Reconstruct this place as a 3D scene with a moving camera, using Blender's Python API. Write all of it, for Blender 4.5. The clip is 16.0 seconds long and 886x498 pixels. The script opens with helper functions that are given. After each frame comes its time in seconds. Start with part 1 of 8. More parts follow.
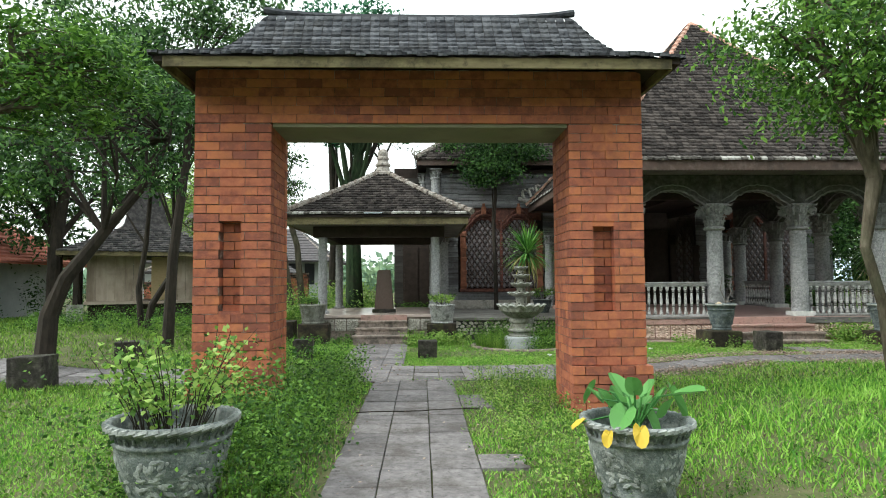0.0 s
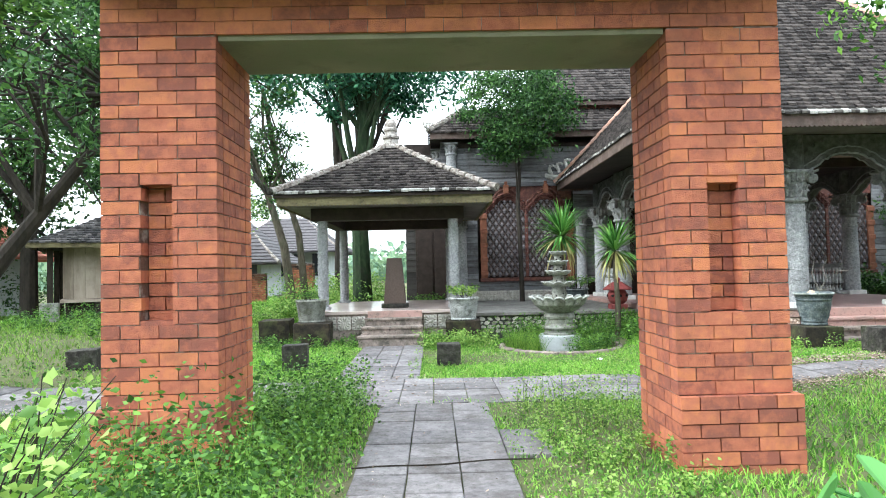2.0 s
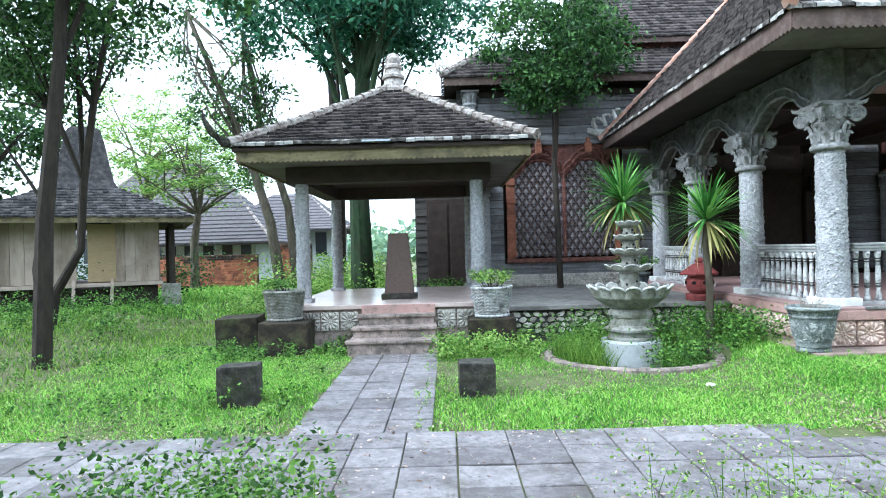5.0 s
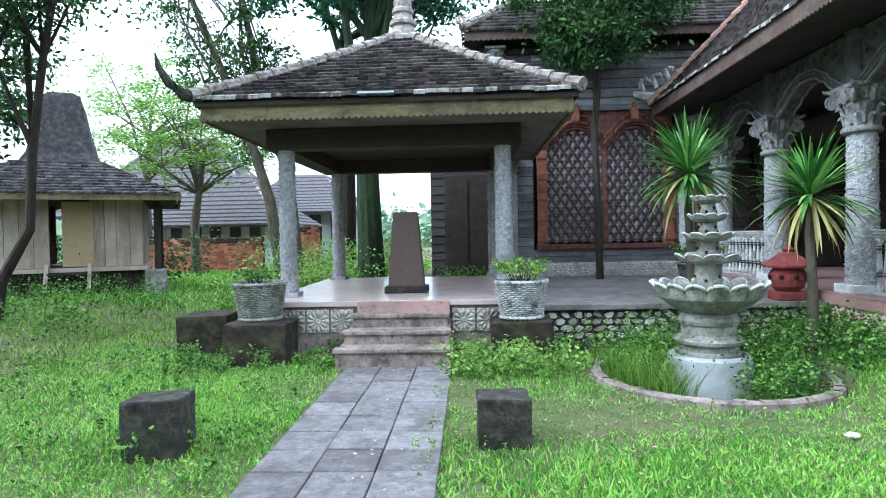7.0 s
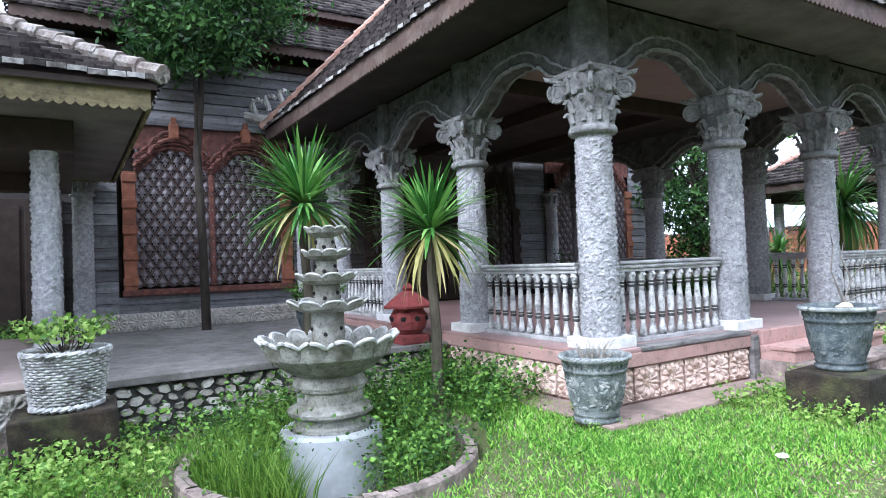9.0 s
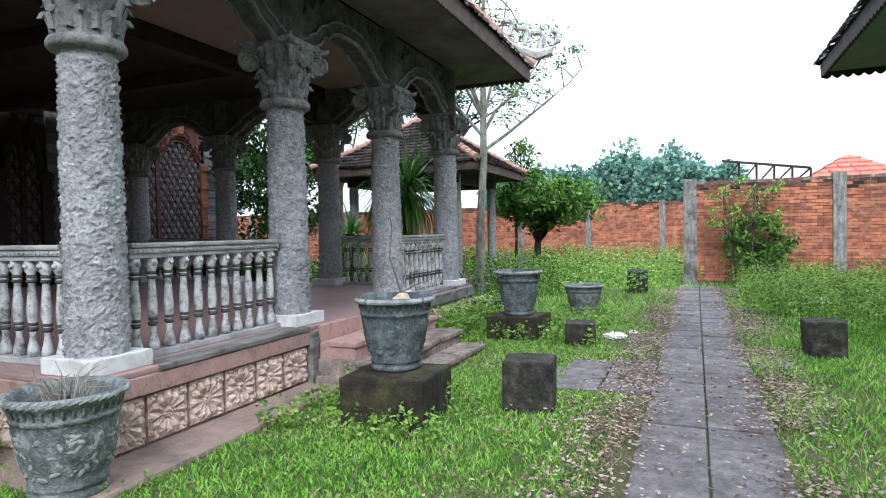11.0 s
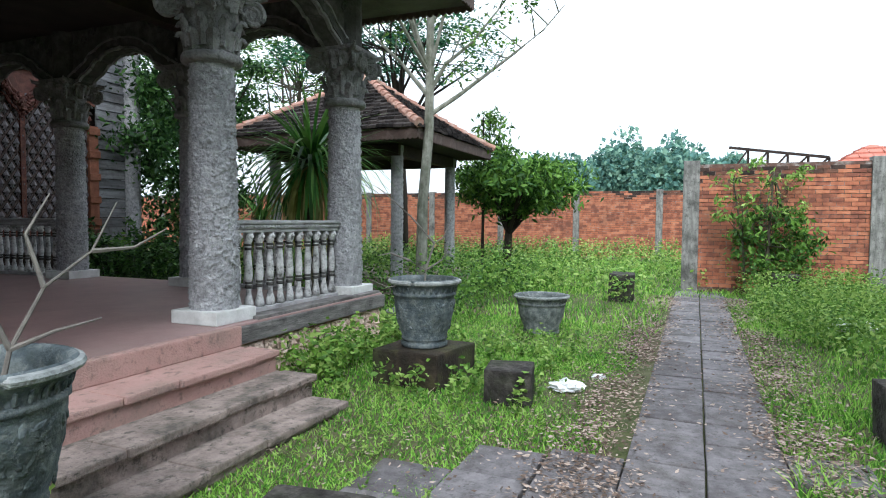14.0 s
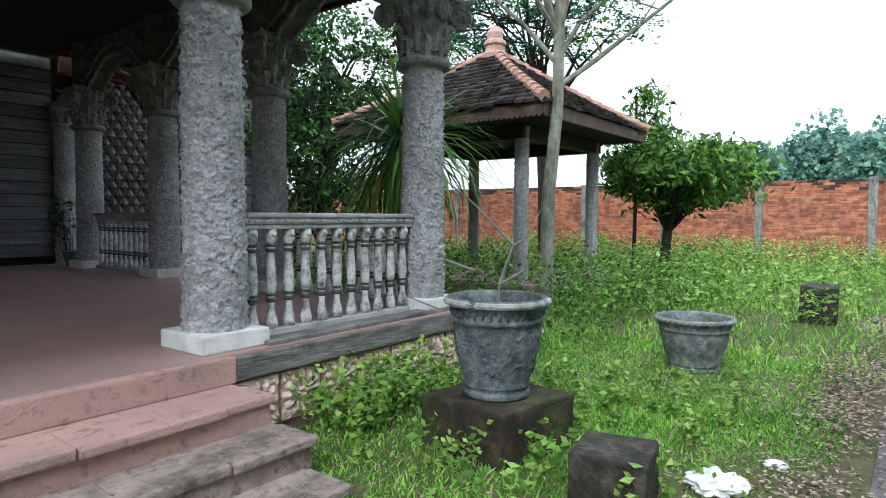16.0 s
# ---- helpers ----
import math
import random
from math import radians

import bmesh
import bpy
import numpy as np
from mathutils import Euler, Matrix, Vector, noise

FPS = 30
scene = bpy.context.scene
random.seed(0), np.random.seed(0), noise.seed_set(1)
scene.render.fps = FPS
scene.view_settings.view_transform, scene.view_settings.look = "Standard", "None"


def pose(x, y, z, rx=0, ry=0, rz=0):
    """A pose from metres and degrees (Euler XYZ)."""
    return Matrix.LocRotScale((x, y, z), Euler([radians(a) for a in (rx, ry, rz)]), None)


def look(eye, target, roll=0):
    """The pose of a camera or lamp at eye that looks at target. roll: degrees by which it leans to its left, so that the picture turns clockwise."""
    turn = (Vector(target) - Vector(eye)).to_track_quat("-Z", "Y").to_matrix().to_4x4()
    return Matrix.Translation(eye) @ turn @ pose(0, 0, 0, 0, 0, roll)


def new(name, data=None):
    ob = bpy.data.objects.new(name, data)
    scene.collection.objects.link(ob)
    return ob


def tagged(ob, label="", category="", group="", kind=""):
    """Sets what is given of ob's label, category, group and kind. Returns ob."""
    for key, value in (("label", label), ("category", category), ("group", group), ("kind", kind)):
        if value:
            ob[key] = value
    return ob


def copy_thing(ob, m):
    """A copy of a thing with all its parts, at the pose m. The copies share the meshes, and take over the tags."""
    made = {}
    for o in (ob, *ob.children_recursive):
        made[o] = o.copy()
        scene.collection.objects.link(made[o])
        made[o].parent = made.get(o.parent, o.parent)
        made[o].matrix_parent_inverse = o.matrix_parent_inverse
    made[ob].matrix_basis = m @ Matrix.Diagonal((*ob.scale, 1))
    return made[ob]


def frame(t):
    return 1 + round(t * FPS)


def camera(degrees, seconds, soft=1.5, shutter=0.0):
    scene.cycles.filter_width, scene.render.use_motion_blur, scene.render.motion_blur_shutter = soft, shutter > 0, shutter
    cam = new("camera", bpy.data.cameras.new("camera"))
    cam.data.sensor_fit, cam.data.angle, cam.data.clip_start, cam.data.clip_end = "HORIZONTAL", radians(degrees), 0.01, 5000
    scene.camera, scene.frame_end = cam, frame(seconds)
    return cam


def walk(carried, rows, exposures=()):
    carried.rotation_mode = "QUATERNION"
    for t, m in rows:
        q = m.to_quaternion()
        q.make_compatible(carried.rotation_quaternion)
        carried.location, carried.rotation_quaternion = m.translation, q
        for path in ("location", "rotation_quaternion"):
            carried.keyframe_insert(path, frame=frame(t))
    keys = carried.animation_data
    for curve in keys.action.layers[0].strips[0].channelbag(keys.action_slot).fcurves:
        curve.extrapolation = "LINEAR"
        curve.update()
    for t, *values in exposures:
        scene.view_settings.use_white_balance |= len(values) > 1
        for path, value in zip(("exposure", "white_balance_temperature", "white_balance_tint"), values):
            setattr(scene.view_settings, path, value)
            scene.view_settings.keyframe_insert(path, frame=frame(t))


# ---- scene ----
cam = camera(71.5, 16.0, soft=1.0)
METRES, EYE, TILT, LEAN, TURN = 18.0, 1.4, 0.0, 0.0, -2.0
ROWS = [
    (0.0, 0.0, 0.0, 0.0, 0.02, 2.98, 0.35),
    (0.5, -0.0004, 0.0383, 0.0004, -0.16, 3.3, 1.18),
    (1.0, -0.0032, 0.0744, -0.0002, 0.9, 2.57, 1.1),
    (1.5, -0.0067, 0.1128, 0.0, 2.12, 2.37, 0.66),
    (2.0, -0.0112, 0.1483, 0.0002, 1.17, 1.97, 1.29),
    (2.5, -0.0145, 0.1867, 0.0, 2.01, 1.19, 1.29),
    (3.0, -0.02, 0.2218, 0.0009, 1.66, 0.83, 1.53),
    (3.5, -0.0211, 0.2577, 0.001, 1.72, 0.69, 1.29),
    (6.0, -0.0256, 0.4396, -0.001, 2.85, -0.32, 1.53),
    (6.5, -0.0261, 0.4706, -0.0006, 3.44, -0.66, 1.0),
    (7.0, -0.0245, 0.4987, -0.0017, 4.43, -1.3, 1.09),
    (7.5, -0.0226, 0.5279, -0.0007, 0.77, -1.05, 2.74),
    (8.0, -0.0127, 0.5561, -0.0002, -6.97, 0.39, 2.92),
    (8.5, -0.0045, 0.5817, 0.0004, -18.59, 0.96, 2.37),
    (9.0, 0.0115, 0.6013, -0.0001, -29.45, 1.24, 2.16),
    (9.5, 0.0305, 0.6184, -0.0007, -41.5, 0.71, 1.43),
    (10.0, 0.0512, 0.6311, -0.0007, -53.13, -0.02, 1.46),
    (12.5, 0.1913, 0.6505, -0.0026, -69.52, -2.58, 0.56),
    (13.0, 0.2228, 0.6511, -0.0027, -68.59, -2.77, -0.04),
    (13.5, 0.2523, 0.6533, -0.0027, -68.06, -2.73, -0.06),
    (14.0, 0.2817, 0.6517, -0.0024, -65.64, -2.72, -0.41),
    (14.5, 0.3078, 0.6534, -0.002, -63.97, -2.32, -0.44),
    (15.0, 0.3344, 0.655, -0.0028, -59.2, -2.52, -0.36),
    (15.5, 0.3608, 0.6611, -0.0038, -55.46, -3.25, -0.28),
    (16.0, 0.3857, 0.6673, -0.0042, -50.4, -3.09, -0.3),
]
walk(cam, [(t, pose(0, 0, EYE, TILT, LEAN, TURN) @ pose(METRES * x, METRES * y, METRES * z, 90 + pitch, roll, yaw)) for t, x, y, z, yaw, pitch, roll in ROWS],
     [(0.0, 0.57, 6400, -1), (1.5, 1.3, 6000, 1), (2.5, 1.5, 5800, 3), (3.5, 1.55, 5550, 3), (7.0, 1.24, 5250, 4), (8.0, 1.32, 5400, 8), (9.0, 1.36, 5400, 13), (9.5, 1.25, 5450, 14), (10.0, 0.97, 5550, 13), (12.5, 0.41, 5750, 6), (13.5, 0.5, 5750, 6), (15.0, 0.38, 5750, 5), (16.0, 0.5, 5750, 4)])

# ---- world, sun, exposure ----
world = bpy.data.worlds.new("world")
scene.world = world
world.use_nodes = True
wn = world.node_tree
sky = wn.nodes.new("ShaderNodeTexSky")
sky.sky_type, sky.sun_disc = "NISHITA", False
sky.sun_elevation, sky.sun_rotation = radians(42), radians(288)
sky.air_density, sky.dust_density = 1.0, 6.0
haze = wn.nodes.new("ShaderNodeMixRGB")
haze.inputs[0].default_value = 0.85
# an overcast dome: twice as bright overhead as at the horizon
dome = wn.nodes.new("ShaderNodeValToRGB")
dome.color_ramp.elements[0].position, dome.color_ramp.elements[1].position = 0.0, 0.85
dome.color_ramp.elements[0].color, dome.color_ramp.elements[1].color = (0.47, 0.48, 0.49, 1), (1, 1.01, 1.03, 1)
where = wn.nodes.new("ShaderNodeTexCoord")
split = wn.nodes.new("ShaderNodeSeparateXYZ")
gain = wn.nodes.new("ShaderNodeMixRGB")
gain.blend_type, gain.inputs[0].default_value, gain.inputs[2].default_value = "MULTIPLY", 1, (18, 18, 18, 1)
wn.links.new(where.outputs["Generated"], split.inputs[0])
wn.links.new(split.outputs["Z"], dome.inputs[0])
wn.links.new(dome.outputs[0], gain.inputs[1])
wn.links.new(gain.outputs[0], haze.inputs[2])
wn.links.new(sky.outputs[0], haze.inputs[1])
wn.links.new(haze.outputs[0], wn.nodes["Background"].inputs[0])
wn.nodes["Background"].inputs[1].default_value = 0.115
sun = new("sun", bpy.data.lights.new("sun", "SUN"))
sun.data.energy, sun.data.angle, sun.data.color = 1.9, radians(25), (1.0, 0.96, 0.9)
sun.matrix_world = look((-26, 4, 26), (4, 14, 0))
scene.view_settings.exposure = 0.0


# ---- materials ----
def mat(name, cols, scale=8.0, rough=0.85, bump=0.3, fine=60.0, stain=None, stain_scale=1.2, stain_amt=0.5, metal=0.0, island=0.0, rnd=0.0, spec=0.3, stretch=(1, 1, 1), dist=0.02, speck=None, speck_scale=26.0, speck_amt=0.75):
    """A surface: a grain ramp over cols, stains at a larger scale, a fine relief."""
    m = bpy.data.materials.new(name)
    m.use_nodes = True
    n, l = m.node_tree.nodes, m.node_tree.links
    bs = n["Principled BSDF"]
    bs.inputs["Roughness"].default_value, bs.inputs["Metallic"].default_value = rough, metal
    bs.inputs["Specular IOR Level"].default_value = spec
    tc = n.new("ShaderNodeTexCoord")
    geo = n.new("ShaderNodeNewGeometry")
    mp = n.new("ShaderNodeMapping")
    mp.inputs["Scale"].default_value = stretch
    l.new(geo.outputs["Position"], mp.inputs[0])
    g = n.new("ShaderNodeTexNoise")
    g.inputs["Scale"].default_value, g.inputs["Detail"].default_value, g.inputs["Roughness"].default_value = scale, 6, 0.65
    l.new(mp.outputs[0], g.inputs[0])
    r = n.new("ShaderNodeValToRGB")
    r.color_ramp.elements[0].position, r.color_ramp.elements[1].position = 0.3, 0.7
    els = r.color_ramp.elements
    els[0].color, els[1].color = (*cols[0], 1), (*cols[-1], 1)
    for i, c in enumerate(cols[1:-1]):
        els.new(0.3 + 0.4 * (i + 1) / (len(cols) - 1)).color = (*c, 1)
    fac = g.outputs["Fac"]
    if island or rnd:
        ri = n.new("ShaderNodeObjectInfo") if rnd else geo
        a = n.new("ShaderNodeMath")
        a.operation = "MULTIPLY_ADD"
        l.new(ri.outputs["Random" if rnd else "Random Per Island"], a.inputs[0])
        a.inputs[1].default_value = rnd or island
        b = n.new("ShaderNodeMath")
        b.operation = "SUBTRACT"
        l.new(fac, b.inputs[0])
        b.inputs[1].default_value = (rnd or island) / 2
        l.new(b.outputs[0], a.inputs[2])
        fac = a.outputs[0]
    l.new(fac, r.inputs[0])
    col = r.outputs[0]
    if stain:
        s = n.new("ShaderNodeTexNoise")
        s.inputs["Scale"].default_value, s.inputs["Detail"].default_value, s.inputs["Roughness"].default_value = stain_scale, 8, 0.7
        l.new(geo.outputs["Position"], s.inputs[0])
        sr = n.new("ShaderNodeValToRGB")
        sr.color_ramp.elements[0].position, sr.color_ramp.elements[1].position = 0.48, 0.66
        sr.color_ramp.elements[1].color = (stain_amt, stain_amt, stain_amt, 1)
        l.new(s.outputs["Fac"], sr.inputs[0])
        mx = n.new("ShaderNodeMixRGB")
        l.new(sr.outputs[0], mx.inputs[0])
        l.new(col, mx.inputs[1])
        mx.inputs[2].default_value = (*stain, 1)
        col = mx.outputs[0]
    if speck:
        k = n.new("ShaderNodeTexNoise")
        k.inputs["Scale"].default_value, k.inputs["Detail"].default_value, k.inputs["Roughness"].default_value = speck_scale, 9, 0.75
        l.new(geo.outputs["Position"], k.inputs[0])
        kr = n.new("ShaderNodeValToRGB")
        kr.color_ramp.elements[0].position, kr.color_ramp.elements[1].position = 0.53, 0.63
        kr.color_ramp.elements[1].color = (speck_amt, speck_amt, speck_amt, 1)
        l.new(k.outputs["Fac"], kr.inputs[0])
        km = n.new("ShaderNodeMixRGB")
        l.new(kr.outputs[0], km.inputs[0])
        l.new(col, km.inputs[1])
        km.inputs[2].default_value = (*speck, 1)
        col = km.outputs[0]
    l.new(col, bs.inputs["Base Color"])
    if bump:
        f = n.new("ShaderNodeTexNoise")
        f.inputs["Scale"].default_value, f.inputs["Detail"].default_value = fine, 4
        l.new(mp.outputs[0], f.inputs[0])
        bp = n.new("ShaderNodeBump")
        bp.inputs["Strength"].default_value, bp.inputs["Distance"].default_value = bump, dist
        l.new(f.outputs["Fac"], bp.inputs["Height"])
        l.new(bp.outputs[0], bs.inputs["Normal"])
    return m


def leafmat(name, c0, c1, c2, rough=0.55, through_light=0.25):
    m = mat(name, [c0, c1, c2], 1.2, rough, 0, island=0.75, spec=0.25)
    n, l = m.node_tree.nodes, m.node_tree.links
    bs = n["Principled BSDF"]
    tr = n.new("ShaderNodeBsdfTranslucent")
    mix = n.new("ShaderNodeMixShader")
    mix.inputs[0].default_value = through_light
    src = bs.inputs["Base Color"].links[0].from_socket
    l.new(src, tr.inputs[0])
    l.new(bs.outputs[0], mix.inputs[1])
    l.new(tr.outputs[0], mix.inputs[2])
    l.new(mix.outputs[0], n["Material Output"].inputs[0])
    return m


M_BRICK = mat("brick_red", [(0.25, 0.084, 0.06), (0.38, 0.123, 0.073), (0.43, 0.146, 0.085), (0.50, 0.176, 0.084)], 9, 0.86, 0.45, 90, (0.15, 0.065, 0.05), 2.8, 0.4, rnd=0.44)
M_BRICKJ = mat("brick_red_joined", [(0.22, 0.085, 0.058), (0.42, 0.15, 0.085), (0.54, 0.22, 0.125)], 5, 0.88, 0.3, 90, (0.10, 0.06, 0.05), 1.0, 0.5, island=0.36)
M_JOINT = mat("brick_joint", [(0.08, 0.05, 0.042), (0.19, 0.105, 0.08)], 12, 0.95, 0.4, 60, (0.42, 0.40, 0.38), 5.0, 0.75)
M_CONC = mat("soffit_concrete", [(0.16, 0.15, 0.10), (0.26, 0.24, 0.17)], 3, 0.9, 0.3, 40, (0.1, 0.12, 0.06), 1.5, 0.5)
M_STONE = mat("grey_cast_stone", [(0.13, 0.13, 0.115), (0.25, 0.25, 0.225), (0.40, 0.40, 0.365)], 7, 0.87, 0.6, 45, (0.10, 0.095, 0.055), 3.0, 0.75, speck=(0.05, 0.052, 0.042), speck_scale=22.0, speck_amt=0.7)
M_DRUM = mat("smooth_pale_cement", [(0.34, 0.36, 0.38), (0.46, 0.48, 0.50)], 4, 0.8, 0.2, 40, (0.22, 0.22, 0.2), 3.0, 0.5)
M_POT = mat("pot_cast_stone", [(0.06, 0.074, 0.076), (0.15, 0.168, 0.17), (0.30, 0.32, 0.31)], 11, 0.85, 0.6, 60, (0.04, 0.05, 0.038), 4.0, 0.75, speck=(0.36, 0.37, 0.35), speck_scale=30.0, speck_amt=0.5)
M_POTDK = mat("pot_dark_stone", [(0.035, 0.047, 0.053), (0.085, 0.105, 0.115), (0.2, 0.22, 0.215)], 10, 0.8, 0.5, 60, (0.03, 0.038, 0.026), 4.0, 0.65, speck=(0.24, 0.25, 0.235), speck_scale=24.0, speck_amt=0.5)
M_PALECEMENT = mat("pale_weathered_cement", [(0.36, 0.35, 0.33), (0.62, 0.61, 0.58)], 10, 0.88, 0.5, 50, (0.18, 0.17, 0.15), 4.0, 0.65)
M_STUCCO = mat("rough_stucco", [(0.22, 0.22, 0.23), (0.37, 0.37, 0.385), (0.53, 0.53, 0.545)], 18, 0.9, 0.9, 44, (0.15, 0.155, 0.155), 1.3, 0.6, speck=(0.12, 0.12, 0.125), speck_scale=34.0, speck_amt=0.7)
M_CARVE = mat("carved_stone", [(0.11, 0.11, 0.112), (0.23, 0.23, 0.23), (0.37, 0.37, 0.365)], 10, 0.88, 0.7, 40, (0.07, 0.07, 0.062), 2.5, 0.75, speck=(0.05, 0.05, 0.047), speck_scale=24.0, speck_amt=0.6)
M_WHITE = mat("white_paint", [(0.5, 0.5, 0.49), (0.74, 0.74, 0.73)], 5, 0.7, 0.25, 40, (0.30, 0.29, 0.26), 3.0, 0.5)
M_BALU = mat("weathered_white_baluster", [(0.34, 0.34, 0.345), (0.68, 0.68, 0.67)], 9, 0.75, 0.4, 40, (0.055, 0.053, 0.047), 8.0, 0.9, speck=(0.06, 0.057, 0.05), speck_scale=28.0, speck_amt=0.6)
M_RAIL = mat("weathered_rail", [(0.27, 0.27, 0.275), (0.50, 0.50, 0.50)], 7, 0.8, 0.4, 40, (0.12, 0.12, 0.115), 5.0, 0.6, stretch=(0.4, 0.4, 2))
M_COLLAR = mat("mouldy_dark_cement", [(0.035, 0.034, 0.032), (0.10, 0.098, 0.092)], 20, 0.85, 0.4, 40)
M_TWIG = mat("dry_grey_twig", [(0.11, 0.10, 0.09), (0.22, 0.20, 0.175)], 12, 0.85, 0.3)
M_BRICKTOP = mat("blackened_brick", [(0.03, 0.022, 0.02), (0.09, 0.05, 0.04), (0.2, 0.09, 0.06)], 6, 0.92, 0.4, 60, (0.04, 0.04, 0.035), 3.0, 0.7, island=0.6)
# Mouldy cement toned down further: the eave shade is put into its colour.
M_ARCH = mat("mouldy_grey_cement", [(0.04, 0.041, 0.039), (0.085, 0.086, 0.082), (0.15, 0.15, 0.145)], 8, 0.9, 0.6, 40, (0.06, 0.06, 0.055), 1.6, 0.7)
M_PINK = mat("pink_cement", [(0.36, 0.22, 0.195), (0.49, 0.31, 0.275)], 4, 0.8, 0.4, 60, (0.21, 0.165, 0.14), 2.0, 0.75, speck=(0.12, 0.10, 0.085), speck_scale=11.0, speck_amt=0.6)
M_CEILPINK = mat("pinkish_ceiling_board", [(0.24, 0.175, 0.155), (0.31, 0.235, 0.205)], 2, 0.8, 0.1, 30, (0.25, 0.18, 0.15), 1.0, 0.5)
M_TERRACE = mat("grey_cement_terrace", [(0.15, 0.14, 0.13), (0.26, 0.245, 0.23)], 4, 0.85, 0.4, 50, (0.10, 0.09, 0.078), 1.8, 0.75, speck=(0.07, 0.065, 0.055), speck_scale=9.0, speck_amt=0.6)
M_PINKFLOOR = mat("terracotta_floor", [(0.26, 0.165, 0.155), (0.36, 0.235, 0.22)], 3, 0.42, 0.12, 50, (0.26, 0.19, 0.17), 1.1, 0.6, spec=0.5)
M_PAVFLOOR = mat("pale_polished_floor", [(0.50, 0.40, 0.37), (0.60, 0.49, 0.45)], 3, 0.22, 0.05, 50, (0.36, 0.28, 0.24), 1.1, 0.5, spec=0.5)
M_STEP = mat("worn_step_cement", [(0.16, 0.13, 0.115), (0.28, 0.225, 0.20), (0.38, 0.305, 0.27)], 6, 0.88, 0.6, 40, (0.07, 0.065, 0.052), 3.2, 0.85, speck=(0.05, 0.048, 0.04), speck_scale=14.0)
M_CARVEPINK = mat("carved_cream_panel", [(0.42, 0.30, 0.245), (0.62, 0.48, 0.41), (0.73, 0.61, 0.54)], 14, 0.88, 0.5, 50, (0.27, 0.18, 0.13), 2.5, 0.6, speck=(0.17, 0.12, 0.09), speck_scale=20.0, speck_amt=0.55)
M_CARVEPALE = mat("carved_pale_panel", [(0.36, 0.34, 0.30), (0.56, 0.53, 0.48)], 14, 0.88, 0.5, 50, (0.12, 0.11, 0.09), 2.5, 0.7)
M_TILE = mat("roof_tile_dark", [(0.016, 0.0128, 0.0122), (0.03, 0.0245, 0.0235), (0.056, 0.0465, 0.043)], 4, 0.92, 0.5, 50, (0.12, 0.115, 0.105), 12.0, 0.16, island=0.7, spec=0.15)
M_TILEGREY = mat("wood_shingle_grey", [(0.022, 0.0235, 0.029), (0.042, 0.045, 0.054), (0.085, 0.089, 0.102)], 14, 0.85, 0.5, 40, (0.05, 0.05, 0.05), 2.0, 0.5, island=0.6)
M_TILEBROWN = mat("old_grey_brown_tile", [(0.022, 0.02, 0.021), (0.05, 0.046, 0.047), (0.105, 0.094, 0.092)], 8, 0.9, 0.5, 40, (0.03, 0.032, 0.034), 1.4, 0.6, island=0.5)
M_RIDGE = mat("ridge_tile", [(0.07, 0.058, 0.052), (0.19, 0.155, 0.135), (0.38, 0.35, 0.32)], 9, 0.9, 0.6, 40, (0.40, 0.385, 0.36), 5.0, 0.6, island=0.5, speck=(0.05, 0.046, 0.042), speck_scale=14.0, speck_amt=0.75)
M_RIDGERED = mat("ridge_tile_red", [(0.30, 0.15, 0.11), (0.46, 0.25, 0.19), (0.52, 0.38, 0.32)], 7, 0.9, 0.5, 40, (0.25, 0.18, 0.15), 3.0, 0.5, island=0.4)
M_FASCIA = mat("fascia_board", [(0.125, 0.103, 0.052), (0.235, 0.197, 0.108)], 3, 0.8, 0.3, 30, (0.055, 0.046, 0.027), 2.2, 0.85, stretch=(1, 1, 6), speck=(0.03, 0.027, 0.02), speck_scale=9.0, speck_amt=0.6)
M_FASCIABR = mat("brown_fascia", [(0.055, 0.037, 0.032), (0.11, 0.072, 0.06)], 3, 0.75, 0.3, 30, (0.19, 0.155, 0.135), 5.0, 0.45)
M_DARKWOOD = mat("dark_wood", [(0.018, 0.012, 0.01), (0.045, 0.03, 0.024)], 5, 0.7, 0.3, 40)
# Toned near black: the shade below the roofs is put into this colour.
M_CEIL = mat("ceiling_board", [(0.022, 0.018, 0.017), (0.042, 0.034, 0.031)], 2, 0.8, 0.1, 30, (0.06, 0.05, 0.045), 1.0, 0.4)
M_SIDING = mat("grey_board_siding", [(0.10, 0.10, 0.108), (0.175, 0.175, 0.185), (0.26, 0.26, 0.272)], 4, 0.8, 0.4, 30, (0.085, 0.075, 0.068), 1.5, 0.6, stretch=(0.3, 0.3, 4), rnd=0.3, speck=(0.05, 0.046, 0.043), speck_scale=9.0, speck_amt=0.5)
# Dark copy of the siding with the shade of recess and portico in its colour.
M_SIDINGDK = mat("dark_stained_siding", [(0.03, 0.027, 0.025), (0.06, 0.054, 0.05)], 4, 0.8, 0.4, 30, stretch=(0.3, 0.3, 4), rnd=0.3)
M_CARVERED = mat("carved_red_wood", [(0.05, 0.02, 0.017), (0.11, 0.042, 0.033), (0.19, 0.08, 0.058)], 9, 0.75, 0.5, 50, (0.07, 0.04, 0.03), 2.0, 0.6)
M_CARVEORANGE = mat("carved_terracotta", [(0.16, 0.06, 0.037), (0.32, 0.13, 0.075)], 9, 0.8, 0.5, 50, (0.11, 0.05, 0.03), 2.0, 0.6, speck=(0.06, 0.03, 0.022), speck_scale=18.0, speck_amt=0.6)
M_BOSS = mat("leaf_boss_cement", [(0.09, 0.08, 0.088), (0.21, 0.19, 0.20)], 10, 0.85, 0.4, 50, (0.06, 0.042, 0.04), 2.0, 0.7)
